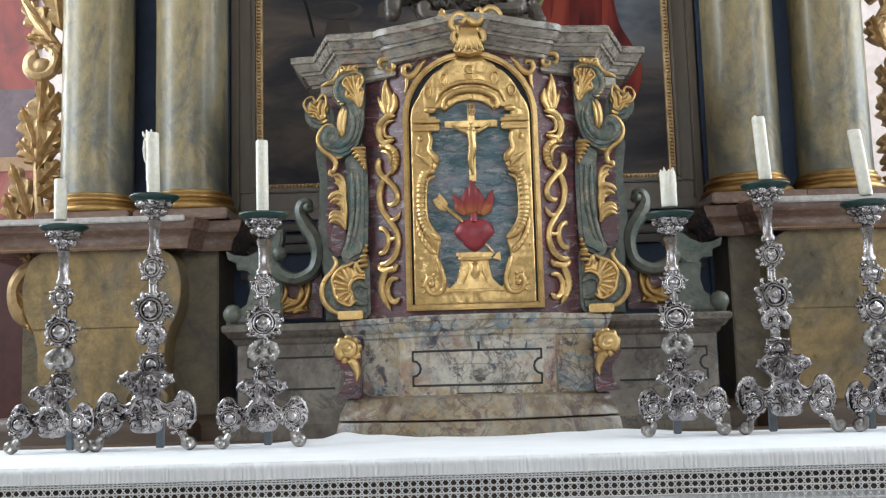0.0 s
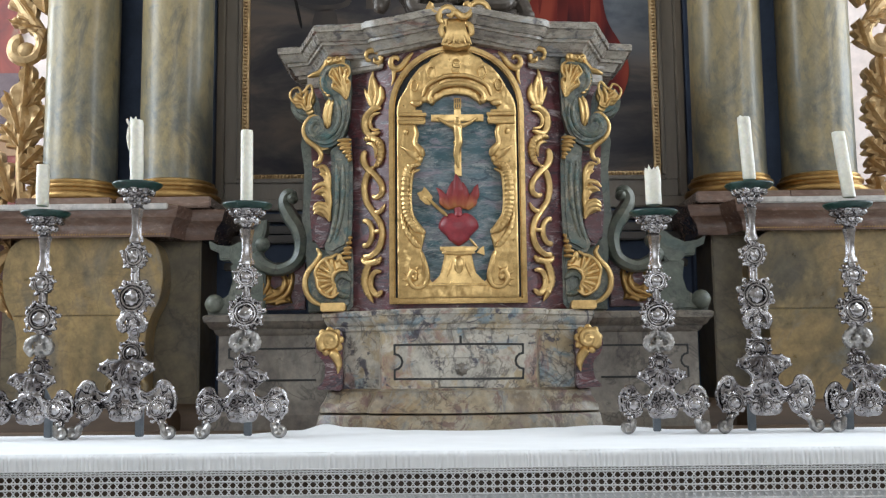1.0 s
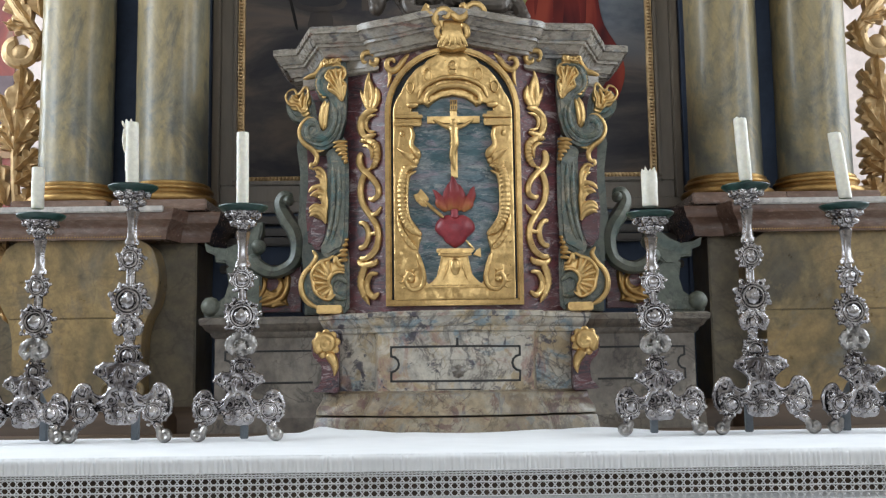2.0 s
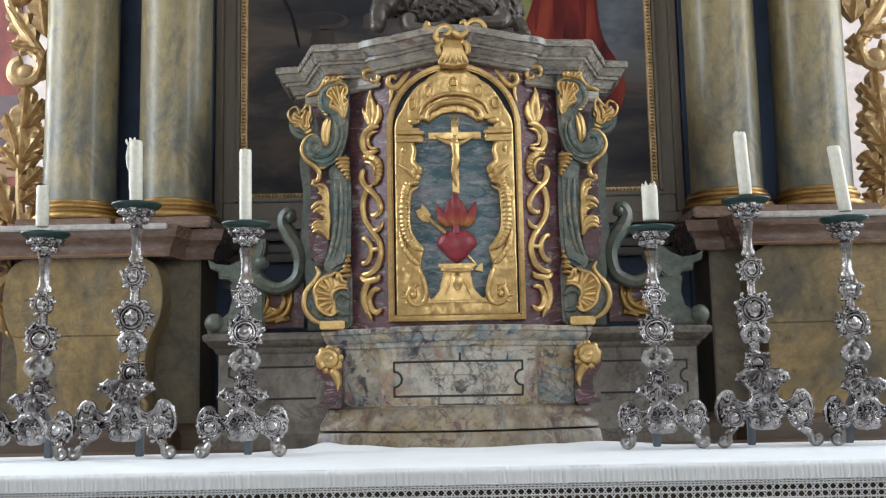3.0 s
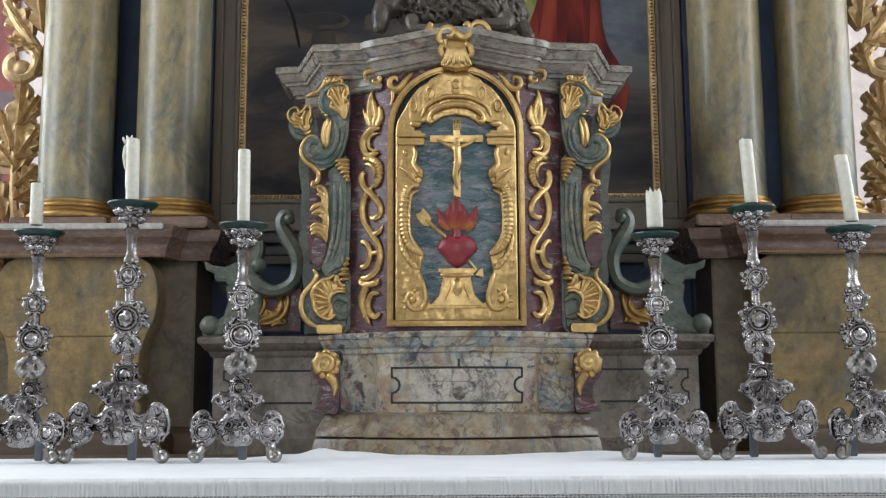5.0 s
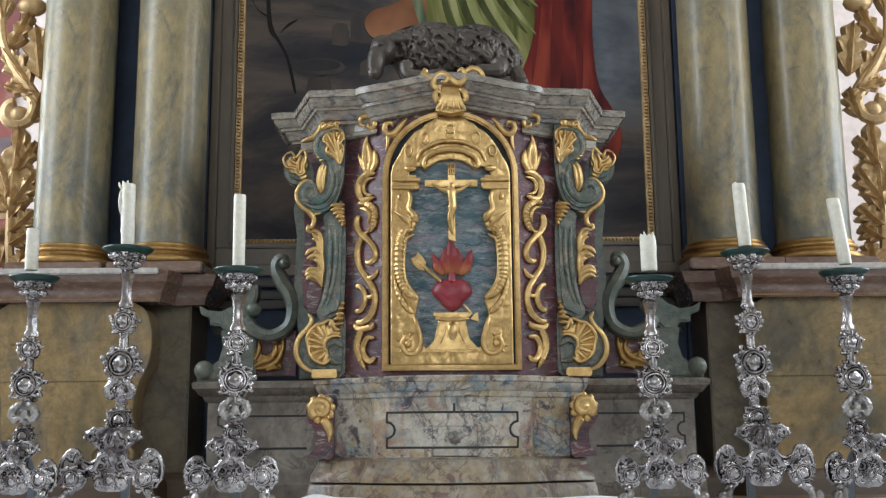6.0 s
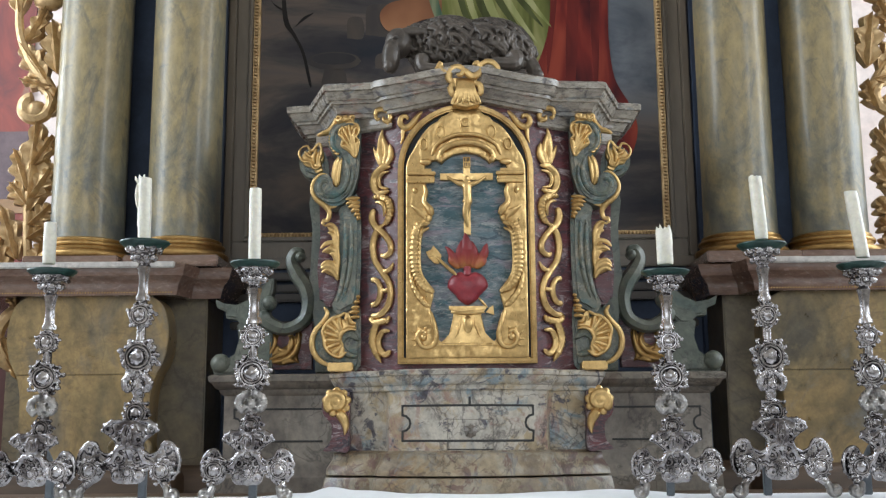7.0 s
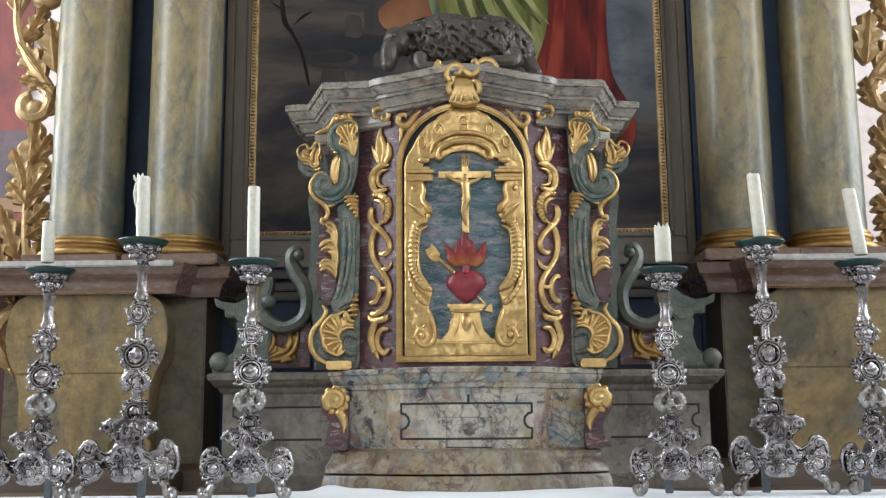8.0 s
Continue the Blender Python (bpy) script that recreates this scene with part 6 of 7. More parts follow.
    tube(bm, [(s * 0.3720, 0.042, 1.7820), (s * 0.3560, 0.042, 1.7680), (s * 0.3460, 0.042, 1.7510), (s * 0.3510, 0.042, 1.7330), (s * 0.3660, 0.042, 1.7320)], [0.006, 0.008, 0.007, 0.006, 0.004], 8)
    tube(bm, [(s * 0.3600, 0.044, 1.7390), (s * 0.3630, 0.044, 1.7250), (s * 0.3570, 0.044, 1.7190)], [0.003, 0.005, 0.002], 8)
    part("gilt_edge", fused(bm, 0.0016), M_GOLD, vol, "gilded edge of the scroll")
    for fan in ([(s * 0.3050, 0.034, 1.7840), (s * 0.3050, 0.034, 1.7730), (s * 0.2990, 0.034, 1.7630), (s * 0.2920, 0.034, 1.7530), (s * 0.2830, 0.034, 1.7420), (s * 0.2760, 0.034, 1.7320)], [(s * 0.2750, 0.042, 1.5330), (s * 0.2820, 0.042, 1.5200), (s * 0.2890, 0.042, 1.5070), (s * 0.2950, 0.042, 1.4950), (s * 0.2930, 0.042, 1.4820)]):
        bm = bmesh.new()
        for x, y, z in fan:
            tube(bm, [(s * 0.267, y, z + 0.003), ((x + s * 0.267) / 2, y - 0.004, z + 0.003), (x, y, z)], [0.0048, 0.0056, 0.004], 6)
        part("shell", fused(bm, 0.0017), M_GOLD_DULL, vol, "gilded ribbed shell")
    # leaf spray
    bm = bmesh.new()
    prism(bm, [(s * 0.3540, 1.7200), (s * 0.3270, 1.7190), (s * 0.3210, 1.6600), (s * 0.3200, 1.5810), (s * 0.3390, 1.5910), (s * 0.3640, 1.6030), (s * 0.3530, 1.6220), (s * 0.3360, 1.6320), (s * 0.3420, 1.6460), (s * 0.3650, 1.6540), (s * 0.3450, 1.6710), (s * 0.3370, 1.6840), (s * 0.3460, 1.7010)], 0.052, 0.066, 0.002)
    for pts in ([(s * 0.3600, 0.046, 1.7180), (s * 0.3430, 0.046, 1.7230), (s * 0.3300, 0.046, 1.7100), (s * 0.3250, 0.046, 1.6840), (s * 0.3250, 0.046, 1.6520)], [(s * 0.3510, 0.046, 1.7030), (s * 0.3370, 0.046, 1.6960), (s * 0.3310, 0.046, 1.6750), (s * 0.3290, 0.046, 1.6490)],
                [(s * 0.3680, 0.044, 1.6590), (s * 0.3550, 0.044, 1.6720), (s * 0.3370, 0.044, 1.6750), (s * 0.3240, 0.044, 1.6600)], [(s * 0.3640, 0.044, 1.6500), (s * 0.3480, 0.044, 1.6590), (s * 0.3340, 0.044, 1.6550), (s * 0.3230, 0.044, 1.6370)],
                [(s * 0.3450, 0.044, 1.6470), (s * 0.3320, 0.044, 1.6410), (s * 0.3250, 0.044, 1.6170)], [(s * 0.3250, 0.044, 1.6660), (s * 0.3230, 0.044, 1.6310), (s * 0.3240, 0.044, 1.6000)],
                [(s * 0.3670, 0.042, 1.6150), (s * 0.3520, 0.042, 1.6250), (s * 0.3340, 0.042, 1.6190), (s * 0.3210, 0.042, 1.5990)], [(s * 0.3680, 0.042, 1.6070), (s * 0.3510, 0.042, 1.6150), (s * 0.3340, 0.042, 1.6080), (s * 0.3210, 0.042, 1.5880)], [(s * 0.3660, 0.044, 1.5980), (s * 0.3500, 0.044, 1.6050), (s * 0.3340, 0.044, 1.5970), (s * 0.3230, 0.044, 1.5780)]):
        tube(bm, pts, [0.003, 0.0062, 0.0066, 0.004], 8)
    part("leaf", fused(bm, 0.0016), M_GOLD, vol, "gilded leaf spray")
    bm = bmesh.new()
    prism(bm, [(s * x, z) for x, z in ((0.30, 1.90), (0.395, 1.88), (0.412, 1.80), (0.402, 1.73), (0.405, 1.64), (0.41, 1.58), (0.40, 1.52), (0.39, 1.45), (0.39, 1.355), (0.30, 1.355))], 0.14, 0.20, 0.004)
    part("side_board", bm, M_GREEN_DARK, vol)
    # lower volute with scalloped shell
    bm = bmesh.new()
    prism(bm, smooth_loop([(s * 0.2680, 1.5090), (s * 0.3040, 1.5010), (s * 0.3380, 1.4940), (s * 0.3630, 1.4770), (s * 0.3790, 1.4490), (s * 0.3830, 1.4210), (s * 0.3760, 1.3930), (s * 0.3530, 1.3710), (s * 0.3110, 1.3640), (s * 0.2670, 1.3640)]), 0.056, 0.16, 0.010)
    part("volute", bm, M_GREEN, vol)
    bm = bmesh.new()
    tube(bm, [(s * 0.3580, 0.05, 1.5120), (s * 0.3490, 0.05, 1.4950), (s * 0.3590, 0.05, 1.4750), (s * 0.3790, 0.05, 1.4520), (s * 0.3870, 0.05, 1.4240), (s * 0.3810, 0.05, 1.3960), (s * 0.3640, 0.05, 1.3760), (s * 0.3420, 0.05, 1.3650)], [0.003, 0.0065, 0.007, 0.007, 0.0075, 0.0075, 0.007, 0.004], 8)
    part("gilt_edge", bm, M_GOLD, vol, "gilded edge of the scroll")
    bm = bmesh.new()
    tube(bm, [(s * 0.2700, 0.05, 1.4290), (s * 0.2920, 0.05, 1.4430), (s * 0.3110, 0.05, 1.4320), (s * 0.3120, 0.05, 1.4090), (s * 0.2950, 0.05, 1.3920), (s * 0.2720, 0.05, 1.3890)], [0.006, 0.009, 0.009, 0.009, 0.008, 0.005], 8)
    part("rib", bm, M_GREEN, vol)
    bm = bmesh.new()
    prism(bm, [(s * 0.3190, 1.4880), (s * 0.3370, 1.4830), (s * 0.3510, 1.4680), (s * 0.3600, 1.4490), (s * 0.3570, 1.4290), (s * 0.3520, 1.4090), (s * 0.3360, 1.3940), (s * 0.3170, 1.3880), (s * 0.3000, 1.4000), (s * 0.3100, 1.4140), (s * 0.3180, 1.4290), (s * 0.3140, 1.4460), (s * 0.2990, 1.4550), (s * 0.2760, 1.4580), (s * 0.2790, 1.4750), (s * 0.2930, 1.4690), (s * 0.2970, 1.4960), (s * 0.3060, 1.4790)], 0.043, 0.058, 0.002)
    tube(bm, [(s * 0.3030, 0.04, 1.4970), (s * 0.3190, 0.04, 1.4870), (s * 0.3350, 0.04, 1.4830), (s * 0.3510, 0.04, 1.4680), (s * 0.3600, 0.04, 1.4480), (s * 0.3560, 0.04, 1.4280), (s * 0.3510, 0.04, 1.4070), (s * 0.3360, 0.04, 1.3920), (s * 0.3160, 0.04, 1.3860), (s * 0.2990, 0.04, 1.3990)], [0.004, 0.005, 0.0042, 0.005, 0.0042, 0.005, 0.0042, 0.005, 0.003], 6)
    for pts in ([(s * 0.3090, 0.042, 1.4480), (s * 0.3160, 0.042, 1.4660), (s * 0.3190, 0.042, 1.4830)], [(s * 0.3140, 0.042, 1.4450), (s * 0.3260, 0.042, 1.4650), (s * 0.3340, 0.042, 1.4790)], [(s * 0.3170, 0.042, 1.4410), (s * 0.3340, 0.042, 1.4550), (s * 0.3480, 0.042, 1.4650)], [(s * 0.3180, 0.042, 1.4350), (s * 0.3390, 0.042, 1.4430), (s * 0.3550, 0.042, 1.4480)], [(s * 0.3180, 0.042, 1.4280), (s * 0.3360, 0.042, 1.4280), (s * 0.3530, 0.042, 1.4290)], [(s * 0.3150, 0.042, 1.4210), (s * 0.3320, 0.042, 1.4160), (s * 0.3480, 0.042, 1.4090)], [(s * 0.3110, 0.042, 1.4160), (s * 0.3220, 0.042, 1.4040), (s * 0.3330, 0.042, 1.3950)], [(s * 0.3070, 0.042, 1.4110), (s * 0.3110, 0.042, 1.3990), (s * 0.3160, 0.042, 1.3890)]):
        tube(bm, pts, [0.0035, 0.006, 0.0065], 6)
    tube(bm, [(s * 0.2750, 0.04, 1.4530), (s * 0.2940, 0.04, 1.4550), (s * 0.3100, 0.04, 1.4450), (s * 0.3150, 0.04, 1.4280), (s * 0.3070, 0.04, 1.4130)], [0.003, 0.0045, 0.005, 0.0045, 0.003], 6)
    tube(bm, [(s * 0.3040, 0.041, 1.4760), (s * 0.2980, 0.041, 1.4950), (s * 0.2890, 0.041, 1.4730), (s * 0.2760, 0.041, 1.4700)], [0.005, 0.003, 0.006, 0.003], 6)
    part("shell", fused(bm, 0.0015), M_GOLD, vol, "gilded scalloped shell")
    bm = bmesh.new()
    box(bm, *sorted((s * 0.282, s * 0.345)), 0.02, 0.15, 1.3495, 1.371, 0.003)
    part("foot", bm, M_GOLD, vol, "gilded block foot")

    # stepped wing of the base
    bm = bmesh.new()
    pl = [(-0.628, 0.17), (-0.310, 0.15)]
    if s > 0:
        pl = [(-x, y) for x, y in reversed(pl)]
    loft(bm, pl, [(T - 0.004, 0.02), (1.090, 0.018), (1.10, 0.008), (1.11, 0.0), (1.296, 0.0), (1.302, 0.008), (1.312, 0.012), (1.316, 0.02), (1.326, 0.026), (1.332, 0.034), (1.345, 0.036), (1.35, 0.03)], 0.34)
    part("wing_base", bm, M_WING, tab, "marbled stepped wing of the base")
    wy = lambda x: 0.170 - (0.628 - abs(x)) / 0.318 * 0.02
    inlay("inlay", [(s * 0.372, 1.262), (s * 0.60, 1.262), (s * 0.60, 1.245)] + [(s * x, z) for x, z in notch(0.60, -1, 1.222, 0.018)] + [(s * 0.60, 1.198), (s * 0.60, 1.180), (s * 0.372, 1.180)], wy)
    bm = bmesh.new()
    prism(bm, smooth_loop([(s * x, z) for x, z in ((0.292, 1.298), (0.334, 1.300), (0.352, 1.288), (0.357, 1.262), (0.350, 1.240), (0.334, 1.222), (0.332, 1.200), (0.336, 1.178), (0.352, 1.158), (0.320, 1.156), (0.290, 1.158), (0.290, 1.23))]), 0.016, 0.10, 0.006)
    con = part("small_console", bm, M_PURPLE, tab, "purple marbled console with gilt rosette")
    bm = bmesh.new()
    tube(bm, [(s * x, y, z) for x, y, z in spiral((0.320, 1.274), 0.026, 0.004, -60, 1.5, 0.006, 16)], [0.010, 0.009, 0.008, 0.007], 8)
    for k in range(9):
        a = radians(-70 + k * 40)
        ball(bm, (s * (0.320 + 0.027 * math.cos(a)), 0.014, 1.274 + 0.028 * math.sin(a)), (0.010, 0.006, 0.010), 2)
    ball(bm, (s * 0.320, 0.004, 1.275), (0.010, 0.008, 0.010), 2)
    tube(bm, [(s * 0.316, 0.008, 1.25), (s * 0.303, 0.008, 1.235), (s * 0.297, 0.010, 1.215), (s * 0.300, 0.012, 1.192)], [0.012, 0.013, 0.009, 0.001], 8)
    part("rosette", fused(bm, 0.0018), M_GOLD, con, "gilded spiral rosette")

    # open green bracket on the wing
    br = part("bracket", (lambda b: (tube(b, [(s * 0.424, 0.16, 1.664), (s * 0.446, 0.16, 1.668), (s * 0.456, 0.16, 1.645), (s * 0.440, 0.16, 1.61), (s * 0.418, 0.16, 1.575), (s * 0.410, 0.16, 1.535), (s * 0.424, 0.16, 1.49), (s * 0.470, 0.16, 1.468), (s * 0.515, 0.16, 1.485), (s * 0.532, 0.16, 1.515)], [0.012, 0.018, 0.018, 0.022, 0.022, 0.020, 0.018, 0.017, 0.02, 0.02], 8, 1.6), b)[1])(bmesh.new()), M_GREEN_DARK, tab, "dark green marbled open scroll bracket")
    bm = bmesh.new()
    prism(bm, [(s * x, z) for x, z in ((0.655, 1.548), (0.632, 1.536), (0.60, 1.532), (0.57, 1.545), (0.545, 1.565), (0.52, 1.598), (0.503, 1.602), (0.503, 1.575), (0.51, 1.55), (0.505, 1.53), (0.53, 1.50), (0.555, 1.475), (0.58, 1.475), (0.60, 1.495), (0.625, 1.497), (0.628, 1.515), (0.65, 1.525))], 0.15, 0.20, 0.006)
    part("arm", bm, M_GREEN_DARK, br)
    bm = bmesh.new()
    prism(bm, [(s * x, z) for x, z in ((0.565, 1.50), (0.54, 1.478), (0.505, 1.465), (0.505, 1.352), (0.655, 1.352), (0.66, 1.375), (0.645, 1.395), (0.62, 1.392), (0.602, 1.405), (0.592, 1.44), (0.598, 1.48))], 0.155, 0.205, 0.006)
    ball(bm, (s * 0.638, 0.16, 1.38), (0.026, 0.03, 0.026), 2)
    part("foot", bm, M_GREEN_DARK, br)
    bm = bmesh.new()
    ball(bm, (s * 0.512, 0.15, 1.535), (0.02, 0.03, 0.02), 2)
    part("knob", bm, M_GREEN_DARK, br)
    bm = bmesh.new()
    ball(bm, (s * 0.433, 0.145, 1.655), (0.014, 0.03, 0.014), 2)
    part("knob", bm, M_GREEN_DARK, br)
    bm = bmesh.new()
    prism(bm, [(s * x, z) for x, z in ((0.545, 1.49), (0.50, 1.458), (0.45, 1.455), (0.404, 1.49), (0.404, 1.365), (0.565, 1.365))], 0.176, 0.205, 0.002)
    part("panel", bm, M_PURPLE, br, "dark purple panel")
    bm = bmesh.new()
    prism(bm, [(s * 0.5390, 1.3970), (s * 0.5200, 1.4240), (s * 0.5070, 1.4410), (s * 0.5110, 1.4600), (s * 0.4970, 1.4680), (s * 0.4900, 1.4530), (s * 0.4970, 1.4310), (s * 0.4830, 1.4190), (s * 0.4660, 1.4280), (s * 0.4620, 1.4450), (s * 0.4710, 1.4590), (s * 0.4570, 1.4600), (s * 0.4480, 1.4470), (s * 0.4400, 1.4750), (s * 0.4290, 1.4550), (s * 0.4320, 1.4240), (s * 0.4400, 1.3990), (s * 0.4350, 1.3800), (s * 0.4580, 1.3850), (s * 0.4790, 1.3750), (s * 0.5090, 1.3810)], 0.166, 0.186, 0.003)
    for pts in ([(s * 0.5300, 0.164, 1.3940), (s * 0.5090, 0.164, 1.4110), (s * 0.4970, 0.164, 1.4350), (s * 0.5020, 0.164, 1.4550)], [(s * 0.5230, 0.164, 1.3850), (s * 0.4910, 0.164, 1.3990), (s * 0.4670, 0.164, 1.4080), (s * 0.4530, 0.164, 1.4280), (s * 0.4560, 0.164, 1.4490)], [(s * 0.5080, 0.164, 1.3820), (s * 0.4710, 0.164, 1.3890), (s * 0.4470, 0.164, 1.4060), (s * 0.4370, 0.164, 1.4340), (s * 0.4370, 0.164, 1.4610)], [(s * 0.4880, 0.164, 1.4170), (s * 0.4730, 0.164, 1.4110), (s * 0.4590, 0.164, 1.4170)], [(s * 0.4790, 0.164, 1.3770), (s * 0.4610, 0.164, 1.3850), (s * 0.4430, 0.164, 1.3840)], [(s * 0.5350, 0.164, 1.4030), (s * 0.5180, 0.164, 1.4190), (s * 0.5080, 0.164, 1.4380)]):
        tube(bm, pts, [0.004, 0.0062, 0.006, 0.003], 8)
    part("leaf", fused(bm, 0.0016), M_GOLD_DULL, br, "gilded curled leaf")

# ---- carved lamb on top: one plain mesh ----
bm = bmesh.new()


def lump(c, r, rough, freq, seed, sub=4):
    got = bmesh.ops.create_icosphere(bm, subdivisions=sub, radius=1)["verts"]
    for v in got:
        n = v.co.copy()
        p = Vector((n.x * r[0], n.y * r[1], n.z * r[2]))
        w = noise.noise(p * freq + Vector((seed, 0, 0)))
        w2 = abs(noise.noise(p * freq * 1.3 + Vector((0, seed, w * 2))))
        v.co = Vector(c) + p + n * (rough * (w * 0.6 + 1.2 * w2 - 0.3))


BODY = [((-0.040, 0.12, 2.206), (0.108, 0.092, 0.088)), ((0.070, 0.12, 2.203), (0.110, 0.092, 0.084)), ((0.143, 0.12, 2.178), (0.050, 0.07, 0.064)), ((-0.122, 0.095, 2.218), (0.042, 0.048, 0.048))]
for k, (c, r) in enumerate(BODY):
    lump(c, r, 0.004, 40, 1.0 + 2 * k, 5)
# wavy locks of the fleece, combed backwards and down
wool = random.Random(4)
for c, r in BODY:
    for k in range(int(r[0] * 2100)):
        az, el = wool.uniform(-2.9, -0.25), wool.uniform(-0.55, 1.45)
        n0 = Vector((math.cos(az) * math.cos(el), math.sin(az) * math.cos(el), math.sin(el)))
        way = []
        ph = wool.uniform(0, 6)
        ln = wool.uniform(0.30, 0.55)
        for i in range(4):
            t = i / 3
            d = (n0 + Vector((0.28 * t * ln * 2, 0, -0.9 * t * ln)) + Vector((0.09 * math.sin(ph + 5 * t), 0, 0.03 * math.cos(ph + 5 * t)))).normalized()
            way.append(Vector(c) + Vector((d.x * r[0], d.y * r[1], d.z * r[2])) + n0 * (0.002 + 0.005 * math.sin(math.pi * t)))
        tube(bm, way, [0.0025, 0.0052, 0.0046, 0.001], 5, n=3)
lump((-0.172, 0.055, 2.208), (0.036, 0.034, 0.042), 0.003, 30, 2.0)
lump((-0.190, 0.032, 2.164), (0.024, 0.027, 0.046), 0.002, 30, 2.0)
lump((-0.195, 0.024, 2.134), (0.015, 0.017, 0.018), 0.002, 30, 4.0, 3)
lump((-0.132, 0.040, 2.235), (0.034, 0.010, 0.014), 0.002, 20, 6.0, 3)
lump((-0.178, 0.022, 2.212), (0.008, 0.006, 0.005), 0.0, 20, 6.0, 3)
tube(bm, [(-0.11, 0.035, 2.165), (-0.105, 0.015, 2.128), (-0.06, 0.008, 2.122), (-0.005, 0.015, 2.130)], [0.024, 0.016, 0.013, 0.014], 10)
tube(bm, [(0.13, 0.05, 2.17), (0.13, 0.025, 2.140), (0.08, 0.015, 2.136), (0.03, 0.015, 2.128)], [0.030, 0.020, 0.016, 0.011], 10)
tube(bm, [(0.165, 0.10, 2.17), (0.180, 0.06, 2.135), (0.188, 0.045, 2.115), (0.205, 0.035, 2.110)], [0.03, 0.022, 0.018, 0.012], 10)
box(bm, -0.10, 0.17, 0.03, 0.24, 2.06, 2.13, 0.01)
solid("lamb_sculpture", fused(bm, 0.0019), M_WOOL, "dark brown carved lying lamb on the tabernacle", "sculpture")

# ---- candlesticks ----
def medallion(parent, x, z, r, y, mat=M_SILVER, lobes=10, squash=0.85, seed=0.0):
    """A raised boss in a moulded ring with a curled leaf border."""
    bm = bmesh.new()
    got = bmesh.ops.create_icosphere(bm, subdivisions=3, radius=1)["verts"]
    for v in got:
        a = math.atan2(v.co.z, v.co.x)
        k = 1 + 0.13 * math.cos(lobes * a + seed) + 0.08 * noise.noise(v.co * 4 + Vector((seed, 0, 0)))
        v.co = Vector((x + v.co.x * r * 0.82 * squash * k, y + v.co.y * r * 0.42, z + v.co.z * r * 0.85 * k))
    for i in range(lobes):
        a = 2 * math.pi * (i + 0.3 * math.sin(seed + i)) / lobes + seed
        q = r * (0.90 + 0.10 * math.sin(seed * 3 + i * 2.3))
        c = (x + math.cos(a) * q * squash, y - r * 0.12 + r * 0.2 * math.sin(i * 1.7), z + math.sin(a) * q)
        ball(bm, c, (r * 0.17, r * 0.15, r * 0.15), 2)
        t = a + 0.35
        tube(bm, [(x + math.cos(a) * r * 0.62 * squash, y - r * 0.36, z + math.sin(a) * r * 0.62), (x + math.cos(t) * r * 0.80 * squash, y - r * 0.34, z + math.sin(t) * r * 0.80), c], [r * 0.06, r * 0.10, r * 0.08], 6, n=3)
    base = part("medallion", crusty(fused(bm, r * 0.045), r * 0.06, 4.2 / r), mat, parent, angle=80)
    bm = bmesh.new()
    ring(bm, (x, y - r * 0.38, z), r * 0.52, r * 0.075, 20, 6, squash)
    for v in bm.verts:
        v.co += Vector((0, r * 0.05 * noise.noise(v.co * (2.0 / r) + Vector((seed, 0, 0))), r * 0.05 * noise.noise(v.co * (2.4 / r))))
    ring(bm, (x, y - r * 0.36, z), r * 0.66, r * 0.05, 20, 6, squash)
    part("ring", bm, mat, base)
    bm = bmesh.new()
    ball(bm, (x, y - r * 0.38, z), (r * 0.38 * squash, r * 0.22, r * 0.40), 3, seed * 3.1, 0.22)
    part("boss", crusty(bm, r * 0.04, 2.6 / r), M_SILVER, base)


